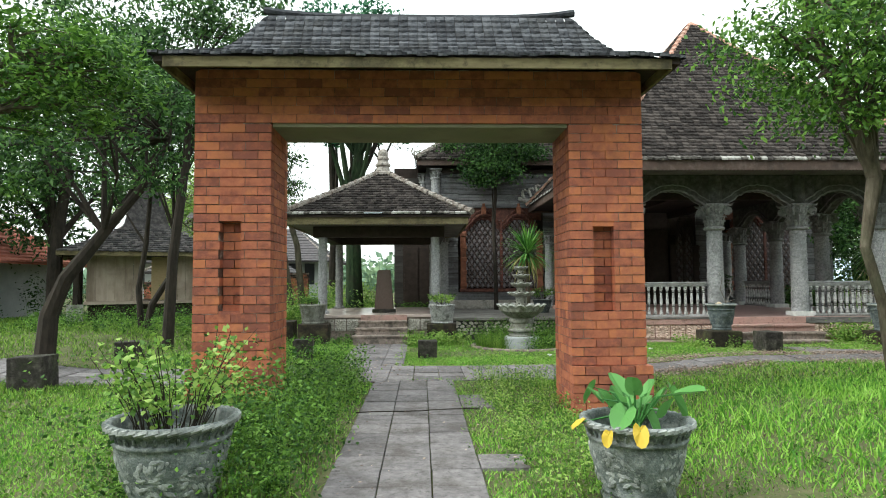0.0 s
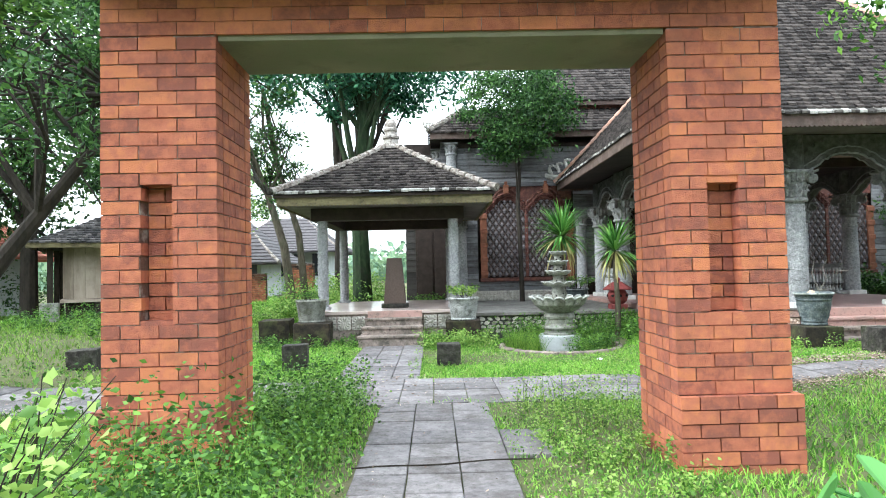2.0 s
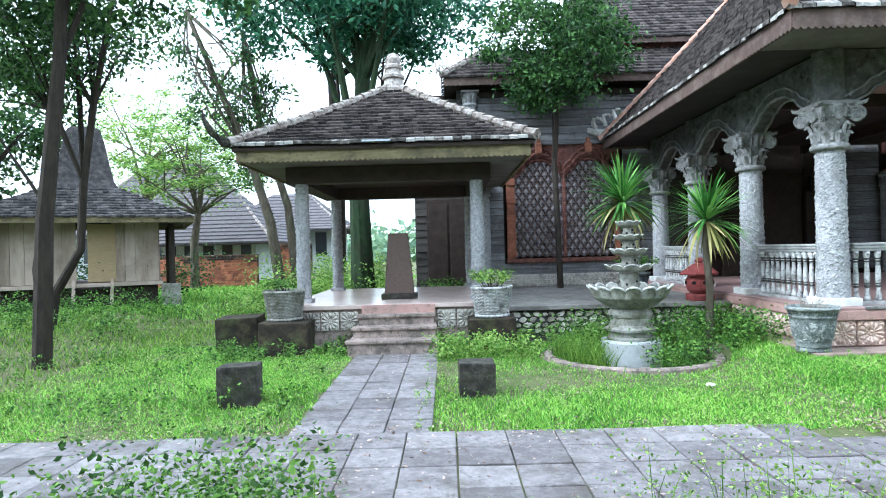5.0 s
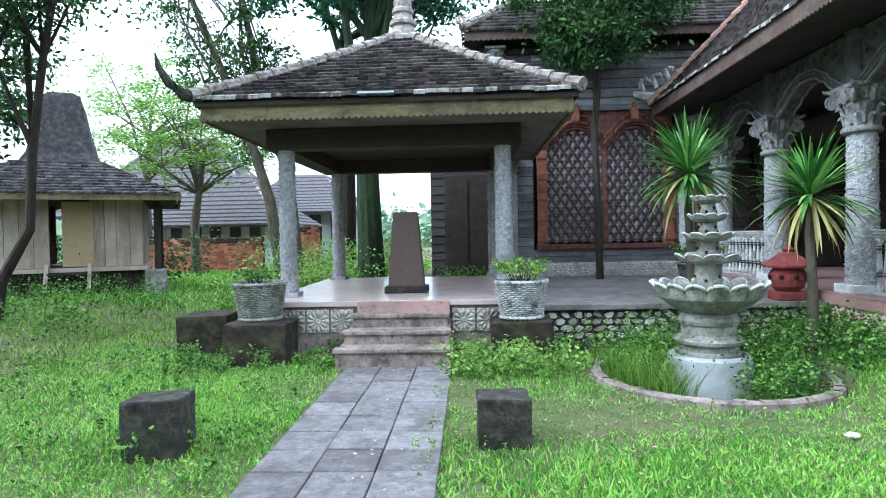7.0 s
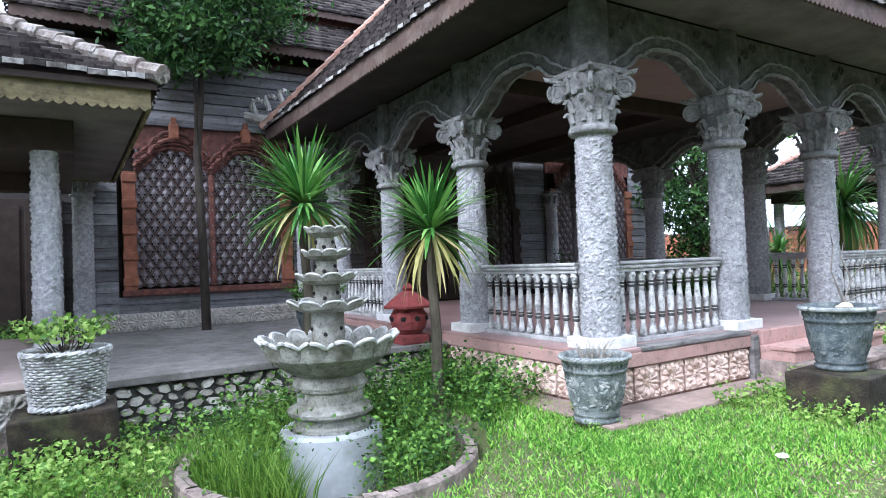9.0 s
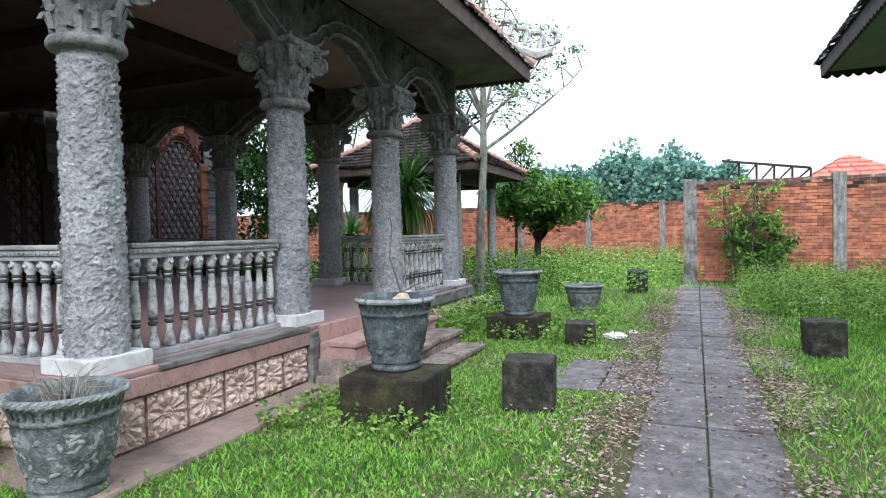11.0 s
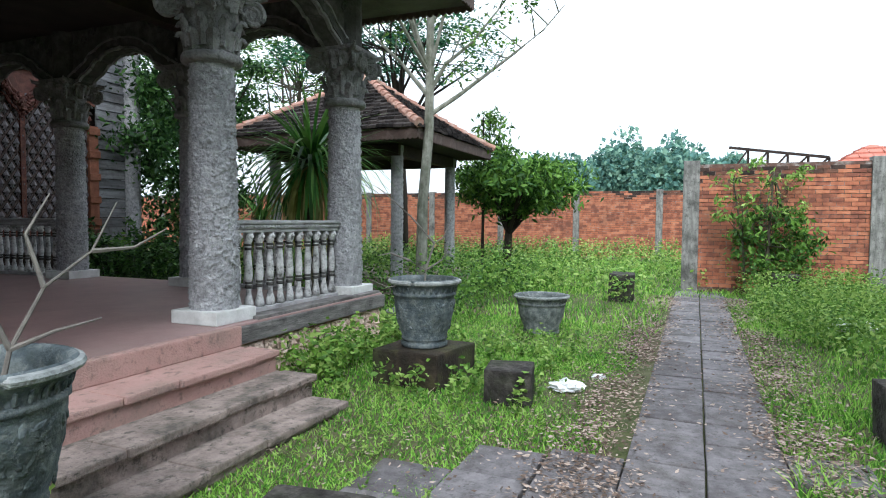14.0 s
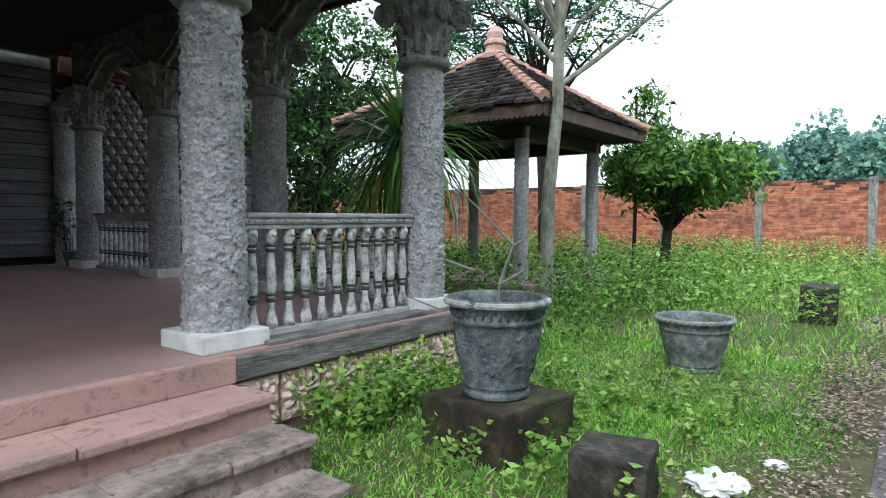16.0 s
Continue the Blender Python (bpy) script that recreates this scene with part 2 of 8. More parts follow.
M_LATTICE = mat("lattice_wood", [(0.055, 0.04, 0.038), (0.13, 0.095, 0.088)], 10, 0.85, 0.4, 50, (0.08, 0.05, 0.045), 2.0, 0.5)
# Near-black colour that stands in for the shade inside openings.
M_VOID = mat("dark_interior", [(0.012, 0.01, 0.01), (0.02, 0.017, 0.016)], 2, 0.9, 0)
M_PAVE = mat("paving_slab", [(0.105, 0.096, 0.10), (0.17, 0.157, 0.163), (0.24, 0.224, 0.228)], 9, 0.82, 0.45, 70, (0.075, 0.065, 0.058), 2.6, 0.75, rnd=0.28, speck=(0.05, 0.043, 0.04), speck_scale=20.0, speck_amt=0.55)
M_SOIL = mat("soil_under_grass", [(0.055, 0.075, 0.022), (0.085, 0.10, 0.036), (0.135, 0.122, 0.066)], 5, 0.95, 0.8, 30, (0.13, 0.112, 0.07), 1.6, 0.6, speck=(0.045, 0.042, 0.025), speck_scale=30.0, speck_amt=0.6)
M_BLOCK = mat("black_stone_block", [(0.012, 0.01, 0.009), (0.034, 0.03, 0.027), (0.10, 0.09, 0.08)], 9, 0.9, 0.8, 30, (0.035, 0.045, 0.018), 3.5, 0.6)
M_BLOCKTOP = mat("mossy_block", [(0.012, 0.010, 0.008), (0.030, 0.023, 0.017), (0.075, 0.052, 0.034)], 6, 0.92, 0.6, 40, (0.05, 0.07, 0.02), 3.0, 0.6)
M_GRANITE = mat("brown_granite", [(0.075, 0.05, 0.04), (0.12, 0.085, 0.07)], 30, 0.55, 0.15, 90, spec=0.4)
M_REDLAMP = mat("red_painted_cement", [(0.17, 0.035, 0.035), (0.30, 0.07, 0.065)], 8, 0.8, 0.4, 40, (0.10, 0.04, 0.04), 3.0, 0.6)
M_PALEBARK = mat("pale_mossy_bark", [(0.10, 0.105, 0.08), (0.23, 0.23, 0.19), (0.36, 0.36, 0.31)], 9, 0.95, 0.8, 20, (0.07, 0.085, 0.045), 3.0, 0.6, stretch=(1, 1, 0.5))
M_POST = mat("stained_cement_post", [(0.12, 0.115, 0.11), (0.24, 0.235, 0.22), (0.36, 0.35, 0.33)], 7, 0.9, 0.5, 40, (0.05, 0.05, 0.045), 2.4, 0.85, stretch=(2, 2, 0.35), speck=(0.06, 0.058, 0.05), speck_scale=18.0, speck_amt=0.6)
M_RELIEF = mat("worn_pale_relief", [(0.13, 0.14, 0.14), (0.27, 0.285, 0.28), (0.40, 0.41, 0.395)], 10, 0.86, 0.5, 60, (0.06, 0.068, 0.055), 4.0, 0.6)
M_YELLOWGRASS = leafmat("yellow_grass", (0.26, 0.36, 0.06), (0.36, 0.46, 0.10), (0.46, 0.53, 0.17), 0.65, 0.3)
M_BARK = mat("bark", [(0.035, 0.028, 0.02), (0.09, 0.075, 0.055), (0.15, 0.13, 0.10)], 8, 0.95, 0.8, 20, (0.06, 0.075, 0.04), 2.0, 0.5, stretch=(1, 1, 0.3))
M_MOSSBARK = mat("mossy_green_bark", [(0.008, 0.018, 0.008), (0.02, 0.038, 0.015), (0.04, 0.062, 0.026)], 8, 0.95, 0.8, 20, (0.03, 0.026, 0.02), 2.0, 0.6, stretch=(1, 1, 0.3))
M_BARKDK = mat("dark_bark", [(0.015, 0.012, 0.01), (0.045, 0.036, 0.028)], 8, 0.95, 0.8, 20, stretch=(1, 1, 0.3))
M_TIMBER = mat("old_plank", [(0.24, 0.19, 0.15), (0.36, 0.29, 0.235), (0.44, 0.36, 0.30)], 5, 0.85, 0.4, 40, (0.17, 0.13, 0.10), 1.2, 0.5, stretch=(1, 1, 0.2), rnd=0.4)
M_BAMBOO = mat("grey_bamboo", [(0.2, 0.18, 0.15), (0.34, 0.31, 0.26)], 5, 0.8, 0.3)
M_LEAFDK = leafmat("leaf_dark", (0.015, 0.045, 0.012), (0.04, 0.10, 0.025), (0.08, 0.17, 0.04))
M_LEAFMID = leafmat("leaf_mid", (0.035, 0.09, 0.018), (0.085, 0.19, 0.03), (0.16, 0.30, 0.05))
M_LEAFLT = leafmat("leaf_light", (0.095, 0.20, 0.035), (0.205, 0.37, 0.06), (0.34, 0.48, 0.125), 0.5, 0.35)
M_LEAFBLUE = leafmat("leaf_bluegreen", (0.015, 0.07, 0.04), (0.035, 0.13, 0.07), (0.07, 0.21, 0.10))
M_GRASS = leafmat("grass_blade", (0.085, 0.235, 0.03), (0.20, 0.44, 0.05), (0.36, 0.60, 0.115), 0.6, 0.35)
M_GRASSDK = leafmat("weed_grass", (0.07, 0.15, 0.02), (0.14, 0.27, 0.03), (0.24, 0.38, 0.07), 0.6, 0.3)
M_DRY = leafmat("dry_leaf", (0.12, 0.085, 0.066), (0.26, 0.185, 0.145), (0.46, 0.37, 0.31), 0.8, 0.1)
M_YUCCA = leafmat("yucca_leaf", (0.035, 0.11, 0.02), (0.075, 0.22, 0.04), (0.20, 0.38, 0.09), 0.45, 0.2)
M_YUCCADRY = leafmat("yucca_old_leaf", (0.16, 0.17, 0.05), (0.34, 0.32, 0.10), (0.45, 0.40, 0.18), 0.6, 0.2)
M_YELLOW = leafmat("yellow_leaf", (0.40, 0.19, 0.02), (0.60, 0.36, 0.03), (0.66, 0.46, 0.06))
M_TARO = leafmat("taro_leaf", (0.03, 0.11, 0.03), (0.06, 0.2, 0.05), (0.12, 0.3, 0.08), 0.4, 0.25)
M_PLASTIC = mat("white_plastic", [(0.65, 0.67, 0.68), (0.82, 0.83, 0.83)], 9, 0.35, 0.3, 20, spec=0.5)
# Distance haze is mixed into this pale blue colour.
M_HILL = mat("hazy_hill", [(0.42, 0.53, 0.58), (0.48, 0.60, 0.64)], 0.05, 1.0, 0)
M_FARROOF = mat("far_roof_tile", [(0.06, 0.055, 0.06), (0.11, 0.10, 0.105)], 3, 0.9, 0.3, 10, stretch=(1, 1, 5))
M_REDROOF = mat("far_red_roof", [(0.38, 0.12, 0.08), (0.52, 0.2, 0.15)], 3, 0.85, 0.2)
M_WALLWHITE = mat("far_white_wall", [(0.36, 0.38, 0.40), (0.48, 0.50, 0.51)], 2, 0.9, 0.1)
M_GLASSDK = mat("dark_window_glass", [(0.02, 0.025, 0.03), (0.03, 0.035, 0.04)], 2, 0.15, 0, spec=0.5)
M_ZINC = mat("zinc_sheet", [(0.35, 0.42, 0.50), (0.55, 0.6, 0.64)], 4, 0.45, 0.1, metal=0.3)


# ---- mesh helpers ----
def part(name, bm, material, parent=None, label="", smooth=False):
    me = bpy.data.meshes.new(name)
    bm.to_mesh(me)
    bm.free()
    me.materials.append(material)
    if smooth:
        me.polygons.foreach_set("use_smooth", [True] * len(me.polygons))
    ob = new(name, me)
    ob.parent = parent
    if label:
        ob["label"] = label
    return ob


def pydata(name, verts, faces, material, parent=None, label="", smooth=False):
    me = bpy.data.meshes.new(name)
    me.from_pydata(verts, [], faces)
    me.materials.append(material)
    if smooth:
        me.polygons.foreach_set("use_smooth", [True] * len(me.polygons))
    ob = new(name, me)
    ob.parent = parent
    if label:
        ob["label"] = label
    return ob


def thing(name, m, label, category, group="", kind=""):
    ob = new(name)
    ob.matrix_world = m
    return tagged(ob, label, category, group, kind)


def struct(ob, label, category=""):
    return tagged(ob, label, category or ob.name.split(".")[0].replace("_", " "), kind="structure")


def box(bm, x0, y0, z0, x1, y1, z1, bevel=0.0, rot=0.0):
    r = bmesh.ops.create_cube(bm, size=1)
    c = Vector(((x0 + x1) / 2, (y0 + y1) / 2, (z0 + z1) / 2))
    mt = Matrix.Translation(c) @ Matrix.Rotation(rot, 4, "Z") @ Matrix.Diagonal((abs(x1 - x0), abs(y1 - y0), abs(z1 - z0), 1))
    bmesh.ops.transform(bm, matrix=mt, verts=r["verts"])
    if bevel:
        es = list({e for v in r["verts"] for e in v.link_edges})
        bmesh.ops.bevel(bm, geom=es, offset=bevel, segments=2, affect="EDGES", profile=0.6)
    return bm


def boxm(x0, y0, z0, x1, y1, z1, bevel=0.0, rot=0.0):
    return box(bmesh.new(), x0, y0, z0, x1, y1, z1, bevel, rot)


def lathe(bm, prof, seg=28, c=(0, 0), wave=None):
    """A turned body: prof is a list of (radius, height); wave(a, i) scales the radius and lifts the height."""
    rings = []
    for i, (r, z) in enumerate(prof):
        ring = []
        for k in range(seg):
            a = 2 * math.pi * k / seg
            s, dz = wave(a, i) if wave else (1, 0)
            ring.append(bm.verts.new((c[0] + r * s * math.cos(a), c[1] + r * s * math.sin(a), z + dz)))
        rings.append(ring)
    for a, b in zip(rings, rings[1:]):
        for k in range(seg):
            bm.faces.new((a[k], a[(k + 1) % seg], b[(k + 1) % seg], b[k]))
    bm.faces.new(rings[0][::-1])
    bm.faces.new(rings[-1])
    return bm


def tube(bm, pts, radii, seg=8):
    """A limb through pts with a radius at each."""
    rings = []
    for i, p in enumerate(pts):
        p = Vector(p)
        d = (Vector(pts[min(i + 1, len(pts) - 1)]) - Vector(pts[max(i - 1, 0)])).normalized()
        u = d.orthogonal().normalized() if abs(d.z) < 0.9 else d.cross(Vector((1, 0, 0))).normalized()
        w = d.cross(u)
        rings.append([bm.verts.new(p + radii[i] * (u * math.cos(2 * math.pi * k / seg) + w * math.sin(2 * math.pi * k / seg))) for k in range(seg)])
    for a, b in zip(rings, rings[1:]):
        for k in range(seg):
            bm.faces.new((a[k], a[(k + 1) % seg], b[(k + 1) % seg], b[k]))
    bm.faces.new(rings[0][::-1])
    bm.faces.new(rings[-1])
    return bm


def smoothstep(a, b, x):
    u = min(1, max(0, (x - a) / (b - a)))
    return u * u * (3 - 2 * u)


def ground_z(x, y):
    """The lawn round the gate lies some 0.2 m lower than the ground before the portico."""
    edge = 6.5 - 1.9 * smoothstep(12.5, 14, y)
    w = (1 - smoothstep(22, 27, y)) * smoothstep(-9, -6, x) * (1 - smoothstep(3.2, edge, x))
    return -0.3 * w - 0.1 * (1 - w) * smoothstep(0, 3, x)


# ---- ground ----
POOL = (2.62, 16.2, 1.22)


def build_ground():
    xs = sorted(set([-600, -250, -120, -60, -40, -30] + [-24 + 0.5 * i for i in range(110)] + [34, 40, 60, 120, 250, 600]))
    ys = sorted(set([-300, -100, -40, -20, -10, -6] + [-3 + 0.5 * i for i in range(90)] + [45, 50, 60, 120, 300, 800]))
    v, f = [], []
    for y in ys:
        for x in xs:
            z = ground_z(x, y) + (0.035 * noise.noise((x * 0.5, y * 0.5, 0)) if abs(x) < 40 and abs(y) < 45 else 0) - 0.02
            d = math.hypot(x - POOL[0], y - POOL[1])
            if d < POOL[2] + 0.1:
                z = -0.62
            v.append((x, y, z))
    w = len(xs)
    for j in range(len(ys) - 1):
        for i in range(w - 1):
            f.append((j * w + i, j * w + i + 1, (j + 1) * w + i + 1, (j + 1) * w + i))
    ob = pydata("ground", v, f, M_SOIL, smooth=True)
    struct(ob, "uneven lawn soil with patches of bare earth", "ground")


build_ground()

# ---- gate ----
GY0, GY1 = 7.8, 8.75


def hip_roof(bm_tiles, cx, cy, hx, hy, z0, z1, top=0.0, rows=14, tile=0.16, flare=0.25, ridge=0.0, thick=0.02, sides="SNWE", jit=0.012, eave=None):
    """Courses of tiles on four slopes; flare bends the eave out. ridge: half length of the ridge along x."""
    def zat(u):
        return z0 + (z1 - z0) * (u * (1 - flare) + flare * u * u)
    for s in sides:
        for r in range(rows):
            u0, u1 = r / rows, (r + 1.35) / rows
            u1 = min(u1, 1.0)
            ins = [(hx - (hx - ridge - top) * u, hy - (hy - top) * u) for u in (u0, u1)]
            za, zb = zat(u0) + thick * 2.2, zat(u1)
            if s in "SN":
                half0, half1, d0, d1, sg = ins[0][0], ins[1][0], ins[0][1], ins[1][1], -1 if s == "S" else 1
            else:
                half0, half1, d0, d1, sg = ins[0][1], ins[1][1], ins[0][0], ins[1][0], -1 if s == "W" else 1
            n = max(1, int(2 * half0 / tile))
            off = 0.5 if r % 2 else 0.0
            for k in range(-1, n + 1):
                a0, a1 = -half0 + (k + off) * tile, -half0 + (k + off + 0.96) * tile
                a0, a1 = max(a0, -half0), min(a1, half0)
                if a1 - a0 < 0.02:
                    continue
                b0, b1 = max(a0, -half1), min(a1, half1)
                if b1 - b0 < 0.005:
                    b0 = b1 = max(-half1, min(half1, (a0 + a1) / 2))
                    b0, b1 = b0 - 0.004, b1 + 0.004
                j = random.uniform(-jit, jit)
                jo = random.uniform(-jit, jit)
                mid = (a0 + a1) / 2
                tip = 0.03
                pts = [(a0, d0 + jo, za + j), (mid, d0 + tip + jo, za + j - 0.012), (a1, d0 + jo, za + j), (b1, d1, zb), (b0, d1, zb)]
                low = [(a0, d0 + jo, za + j - thick * 2.3), (mid, d0 + tip + jo, za + j - 0.012 - thick * 1.9), (a1, d0 + jo, za + j - thick * 2.3)]
                vs = []
                V_, F_ = eave if eave and r == 0 else bm_tiles
                for a, d, z in pts + low:
                    vs.append(len(V_))
                    V_.append((cx + a, cy + sg * d, z) if s in "SN" else (cx + sg * d, cy + a, z))
                flip = s in "NW"
                for q in ((0, 1, 2, 3, 4), (5, 6, 1, 0), (6, 7, 2, 1)):
                    q = [vs[i] for i in q]
                    F_.append(q[::-1] if flip else q)


def ridge_line(name, parent, p0, p1, sag, rad, material, n=14, label=""):
    """Overlapping half-round caps along a hip or ridge."""
    p0, p1 = Vector(p0), Vector(p1)

    def at(u):
        p = p0.lerp(p1, u)
        p.z -= sag * 4 * u * (1 - u)
        return p
    for i in range(n):
        a, b = at(i / n), at(min(1, (i + 1.12) / n))
        j = random.uniform(-0.008, 0.008)
        part(name, tube(bmesh.new(), [a + Vector((j, j, 0.012)), b + Vector((j, j, -0.006))], [rad * 1.12, rad * 0.92], 8), material, parent, label)


def deck(name, parent, cx, cy, hx, hy, z0, z1, top, ridge, flare, material, thick=0.06, rows=8):
    """The boards below the tiles: a closed shell that follows the slopes."""
    v, f = [], []
    for r in range(rows + 1):
        u = r / rows
        z = z0 + (z1 - z0) * (u * (1 - flare) + flare * u * u)
        ax, ay = hx - (hx - ridge - top) * u - 0.03, hy - (hy - top) * u - 0.03
        ax, ay = max(ax, 0.02), max(ay, 0.02)
        for sx, sy in ((-1, -1), (1, -1), (1, 1), (-1, 1)):
            v.append((cx + sx * ax, cy + sy * ay, z - 0.012))
    k = len(v)
    v += [(x, y, z - thick) for x, y, z in v]
    for r in range(rows):
        for i in range(4):
            a, b = r * 4 + i, r * 4 + (i + 1) % 4
            f.append((a, b, b + 4, a + 4))
            f.append((k + b, k + a, k + a + 4, k + b + 4))
    f.append(tuple(rows * 4 + i for i in range(4)))
    for i in range(4):
        f.append((k + i, k + (i + 1) % 4, (i + 1) % 4, i))
    return pydata(name, v, f, material, parent)


def fast(name, verts, quads, tris, material, parent=None, label=""):
    """A large mesh straight from arrays."""
    me = bpy.data.meshes.new(name)
    nq, nt = len(quads), len(tris)
    me.vertices.add(len(verts))
    me.vertices.foreach_set("co", np.asarray(verts, np.float32).ravel())
    loops = np.concatenate([np.asarray(quads, np.int32).ravel(), np.asarray(tris, np.int32).ravel()])
    me.loops.add(len(loops))
    me.loops.foreach_set("vertex_index", loops)
    me.polygons.add(nq + nt)
    me.polygons.foreach_set("loop_start", np.concatenate([np.arange(nq) * 4, nq * 4 + np.arange(nt) * 3]).astype(np.int32))
    me.update(calc_edges=True)
    me.materials.append(material)
    ob = new(name, me)
    ob.parent = parent
    if label:
        ob["label"] = label
    return ob


RNG = np.random.default_rng(7)


def leaf_mesh(name, centres, length, width, material, parent=None, droop=0.0, label="", flat=0.0):
    """Leaves as creased lozenges: centres (n, 3)."""
    n = len(centres)
    a = RNG.normal(size=(n, 3))
    a[:, 2] = a[:, 2] * (1 - flat) - droop
    a /= np.linalg.norm(a, axis=1)[:, None]
    b = np.cross(a, RNG.normal(size=(n, 3)) * np.array([1, 1, 1 - flat]) + np.array([0, 0, flat * 2]))
    b /= np.linalg.norm(b, axis=1)[:, None] + 1e-9
    c = np.cross(a, b)
    s = RNG.uniform(0.6, 1.25, n)[:, None]
    la, wb = a * s * length / 2, b * s * width / 2
    v = np.stack([centres - la, centres + wb + c * s * width * 0.18 - la * 0.1, centres + la, centres - wb + c * s * width * 0.18 - la * 0.1], 1).reshape(-1, 3)
    i = np.arange(n) * 4
    tris = np.concatenate([np.stack([i, i + 1, i + 2], 1), np.stack([i, i + 2, i + 3], 1)])
    return fast(name, v, np.zeros((0, 4), np.int32), tris, material, parent, label)


def blade_mesh(name, base, height, width, material, parent=None, lean=0.6):
    """Grass blades that bend over."""
    n = len(base)
    ang = RNG.uniform(0, 2 * math.pi, n)
    side = np.stack([np.cos(ang), np.sin(ang), np.zeros(n)], 1) * (width * RNG.uniform(0.6, 1.3, n))[:, None]
    la = RNG.uniform(0, 2 * math.pi, n)
    ld = np.stack([np.cos(la), np.sin(la), np.zeros(n)], 1) * (height * lean * RNG.uniform(0.1, 1.0, n))[:, None]
    up = np.zeros((n, 3))
    up[:, 2] = height
    v = np.stack([base - side, base + side, base + up * 0.55 + ld * 0.35 + side * 0.75, base + up * 0.55 + ld * 0.35 - side * 0.75, base + up * 0.92 + ld], 1).reshape(-1, 3)
    i = np.arange(n) * 5
    return fast(name, v, np.stack([i, i + 1, i + 2, i + 3], 1), np.stack([i + 3, i + 2, i + 4], 1), material, parent)


def build_gate():
    g = thing("brick_gate", pose(0, 0, 0), "red brick gateway with a grey shingled roof over the paved path", "gate")
    e = 0.012
    for s in (-1, 1):
        x0, x1 = (1.9, 2.86) if s > 0 else (-2.86, -1.9)
        part("mortar_core", boxm(x0 + e, GY0 + 0.165, -0.5, x1 - e, GY1 - e, 3.42), M_JOINT, g)
        n0, n1, nz0, nz1 = NICHE[s]
        part("mortar_core", boxm(x0 + e, GY0 + e, -0.5, n0 - e, GY0 + 0.164, 3.42), M_JOINT, g)
        part("mortar_core", boxm(n1 + e, GY0 + e, -0.5, x1 - e, GY0 + 0.164, 3.42), M_JOINT, g)
        part("niche_sill", boxm(n0 - e, GY0 + e, -0.5, n1 + e, GY0 + 0.164, nz0 - e), M_BRICK, g)
        part("niche_head", boxm(n0 - e, GY0 + e, nz1 + e, n1 + e, GY0 + 0.164, 3.42), M_BRICK, g)
    part("mortar_core", boxm(-2.85, GY0 + e, 3.43, 2.85, GY1 - e, 4.12), M_JOINT, g)
    part("lintel_soffit", boxm(-1.89, GY0 + 0.03, 3.375, 1.89, GY1 - 0.03, 3.428), M_CONC, g, "bare stained cement lintel underside")
    zb, cy = 4.0, (GY0 + GY1) / 2
    v, f = [], []
    hip_roof((v, f), 0, cy, 3.16, 1.18, zb + 0.05, zb + 0.30, 0.62, 4, 0.12, 0.0, 1.95, 0.016, "SNWE", 0.012)
    hip_roof((v, f), 0, cy, 2.52, 0.64, zb + 0.28, 4.98, 0.1, 8, 0.125, 0.3, 1.95, 0.016, "SNWE", 0.006)
    pydata("shingles", v, f, M_TILEGREY, g, "grey weathered wooden shingles")
    deck("roof_deck", g, 0, cy, 3.14, 1.16, zb + 0.05, zb + 0.28, 0.62, 1.95, 0.0, M_DARKWOOD)
    deck("roof_upper_deck", g, 0, cy, 2.5, 0.62, zb + 0.25, 4.95, 0.1, 1.95, 0.3, M_DARKWOOD)
    for y in (cy - 1.13, cy + 1.13):
        part("fascia_board", boxm(-3.0, y - 0.02, zb - 0.09, 3.0, y + 0.02, zb + 0.035, 0.004), M_FASCIA, g)
    for x in (-3.0, 3.0):
        part("fascia_board", boxm(x - 0.02, cy - 1.1, zb - 0.09, x + 0.02, cy + 1.1, zb + 0.035, 0.004), M_FASCIA, g)
    bm = bmesh.new()
    tube(bm, [Vector((-2.12 + 4.24 * i / 16, cy, 5.0 + 0.09 * abs(i / 8 - 1) ** 4)) for i in range(17)], [0.055] * 17, 8)
    part("ridge_cap", bm, M_TILEGREY, g)
    return g


NICHE = {1: (2.2, 2.47, 1.0, 2.08), -1: (-2.53, -2.27, 1.05, 2.16)}
GATE = build_gate()

# ---- portico ----
PX0, PX1, PY0, PY1 = 4.95, 12.1, 15.05, 23.5
CX = [5.25, 7.45, 9.62, 11.75]
CY = [15.38, 17.65, 20.0, 22.3]
FLOOR = 0.47


def shaft_mesh(r0, r1, h, seg=124, rings=210, amp=0.017, freq=22):
    """A column shaft of smooth render with curled flakes of stucco standing on it."""
    v, f = [], []
    for j in range(rings + 1):
        u = j / rings
        for k in range(seg):
            a = 2 * math.pi * k / seg
            r = r0 + (r1 - r0) * u
            p = Vector((r * math.cos(a), r * math.sin(a), u * h))
            w = p + 0.012 * noise.noise_vector(p * 24)
            q = abs(noise.noise(w * freq)) * (0.8 + 0.5 * noise.noise(p * 9))
            crest = 1 - smoothstep(0.025, 0.105, q)
            d = amp * crest * smoothstep(-0.12, 0.12, noise.noise(w * freq * 1.2 + Vector((7, 3, 1)))) + 0.003 * noise.noise(p * 45)
            s = (r - amp * 0.25 + d) / r
            v.append((p.x * s, p.y * s, p.z))
    for j in range(rings):
        for k in range(seg):
            a, b = j * seg + k, j * seg + (k + 1) % seg
            f.append((a, b, b + seg, a + seg))
    return v, f


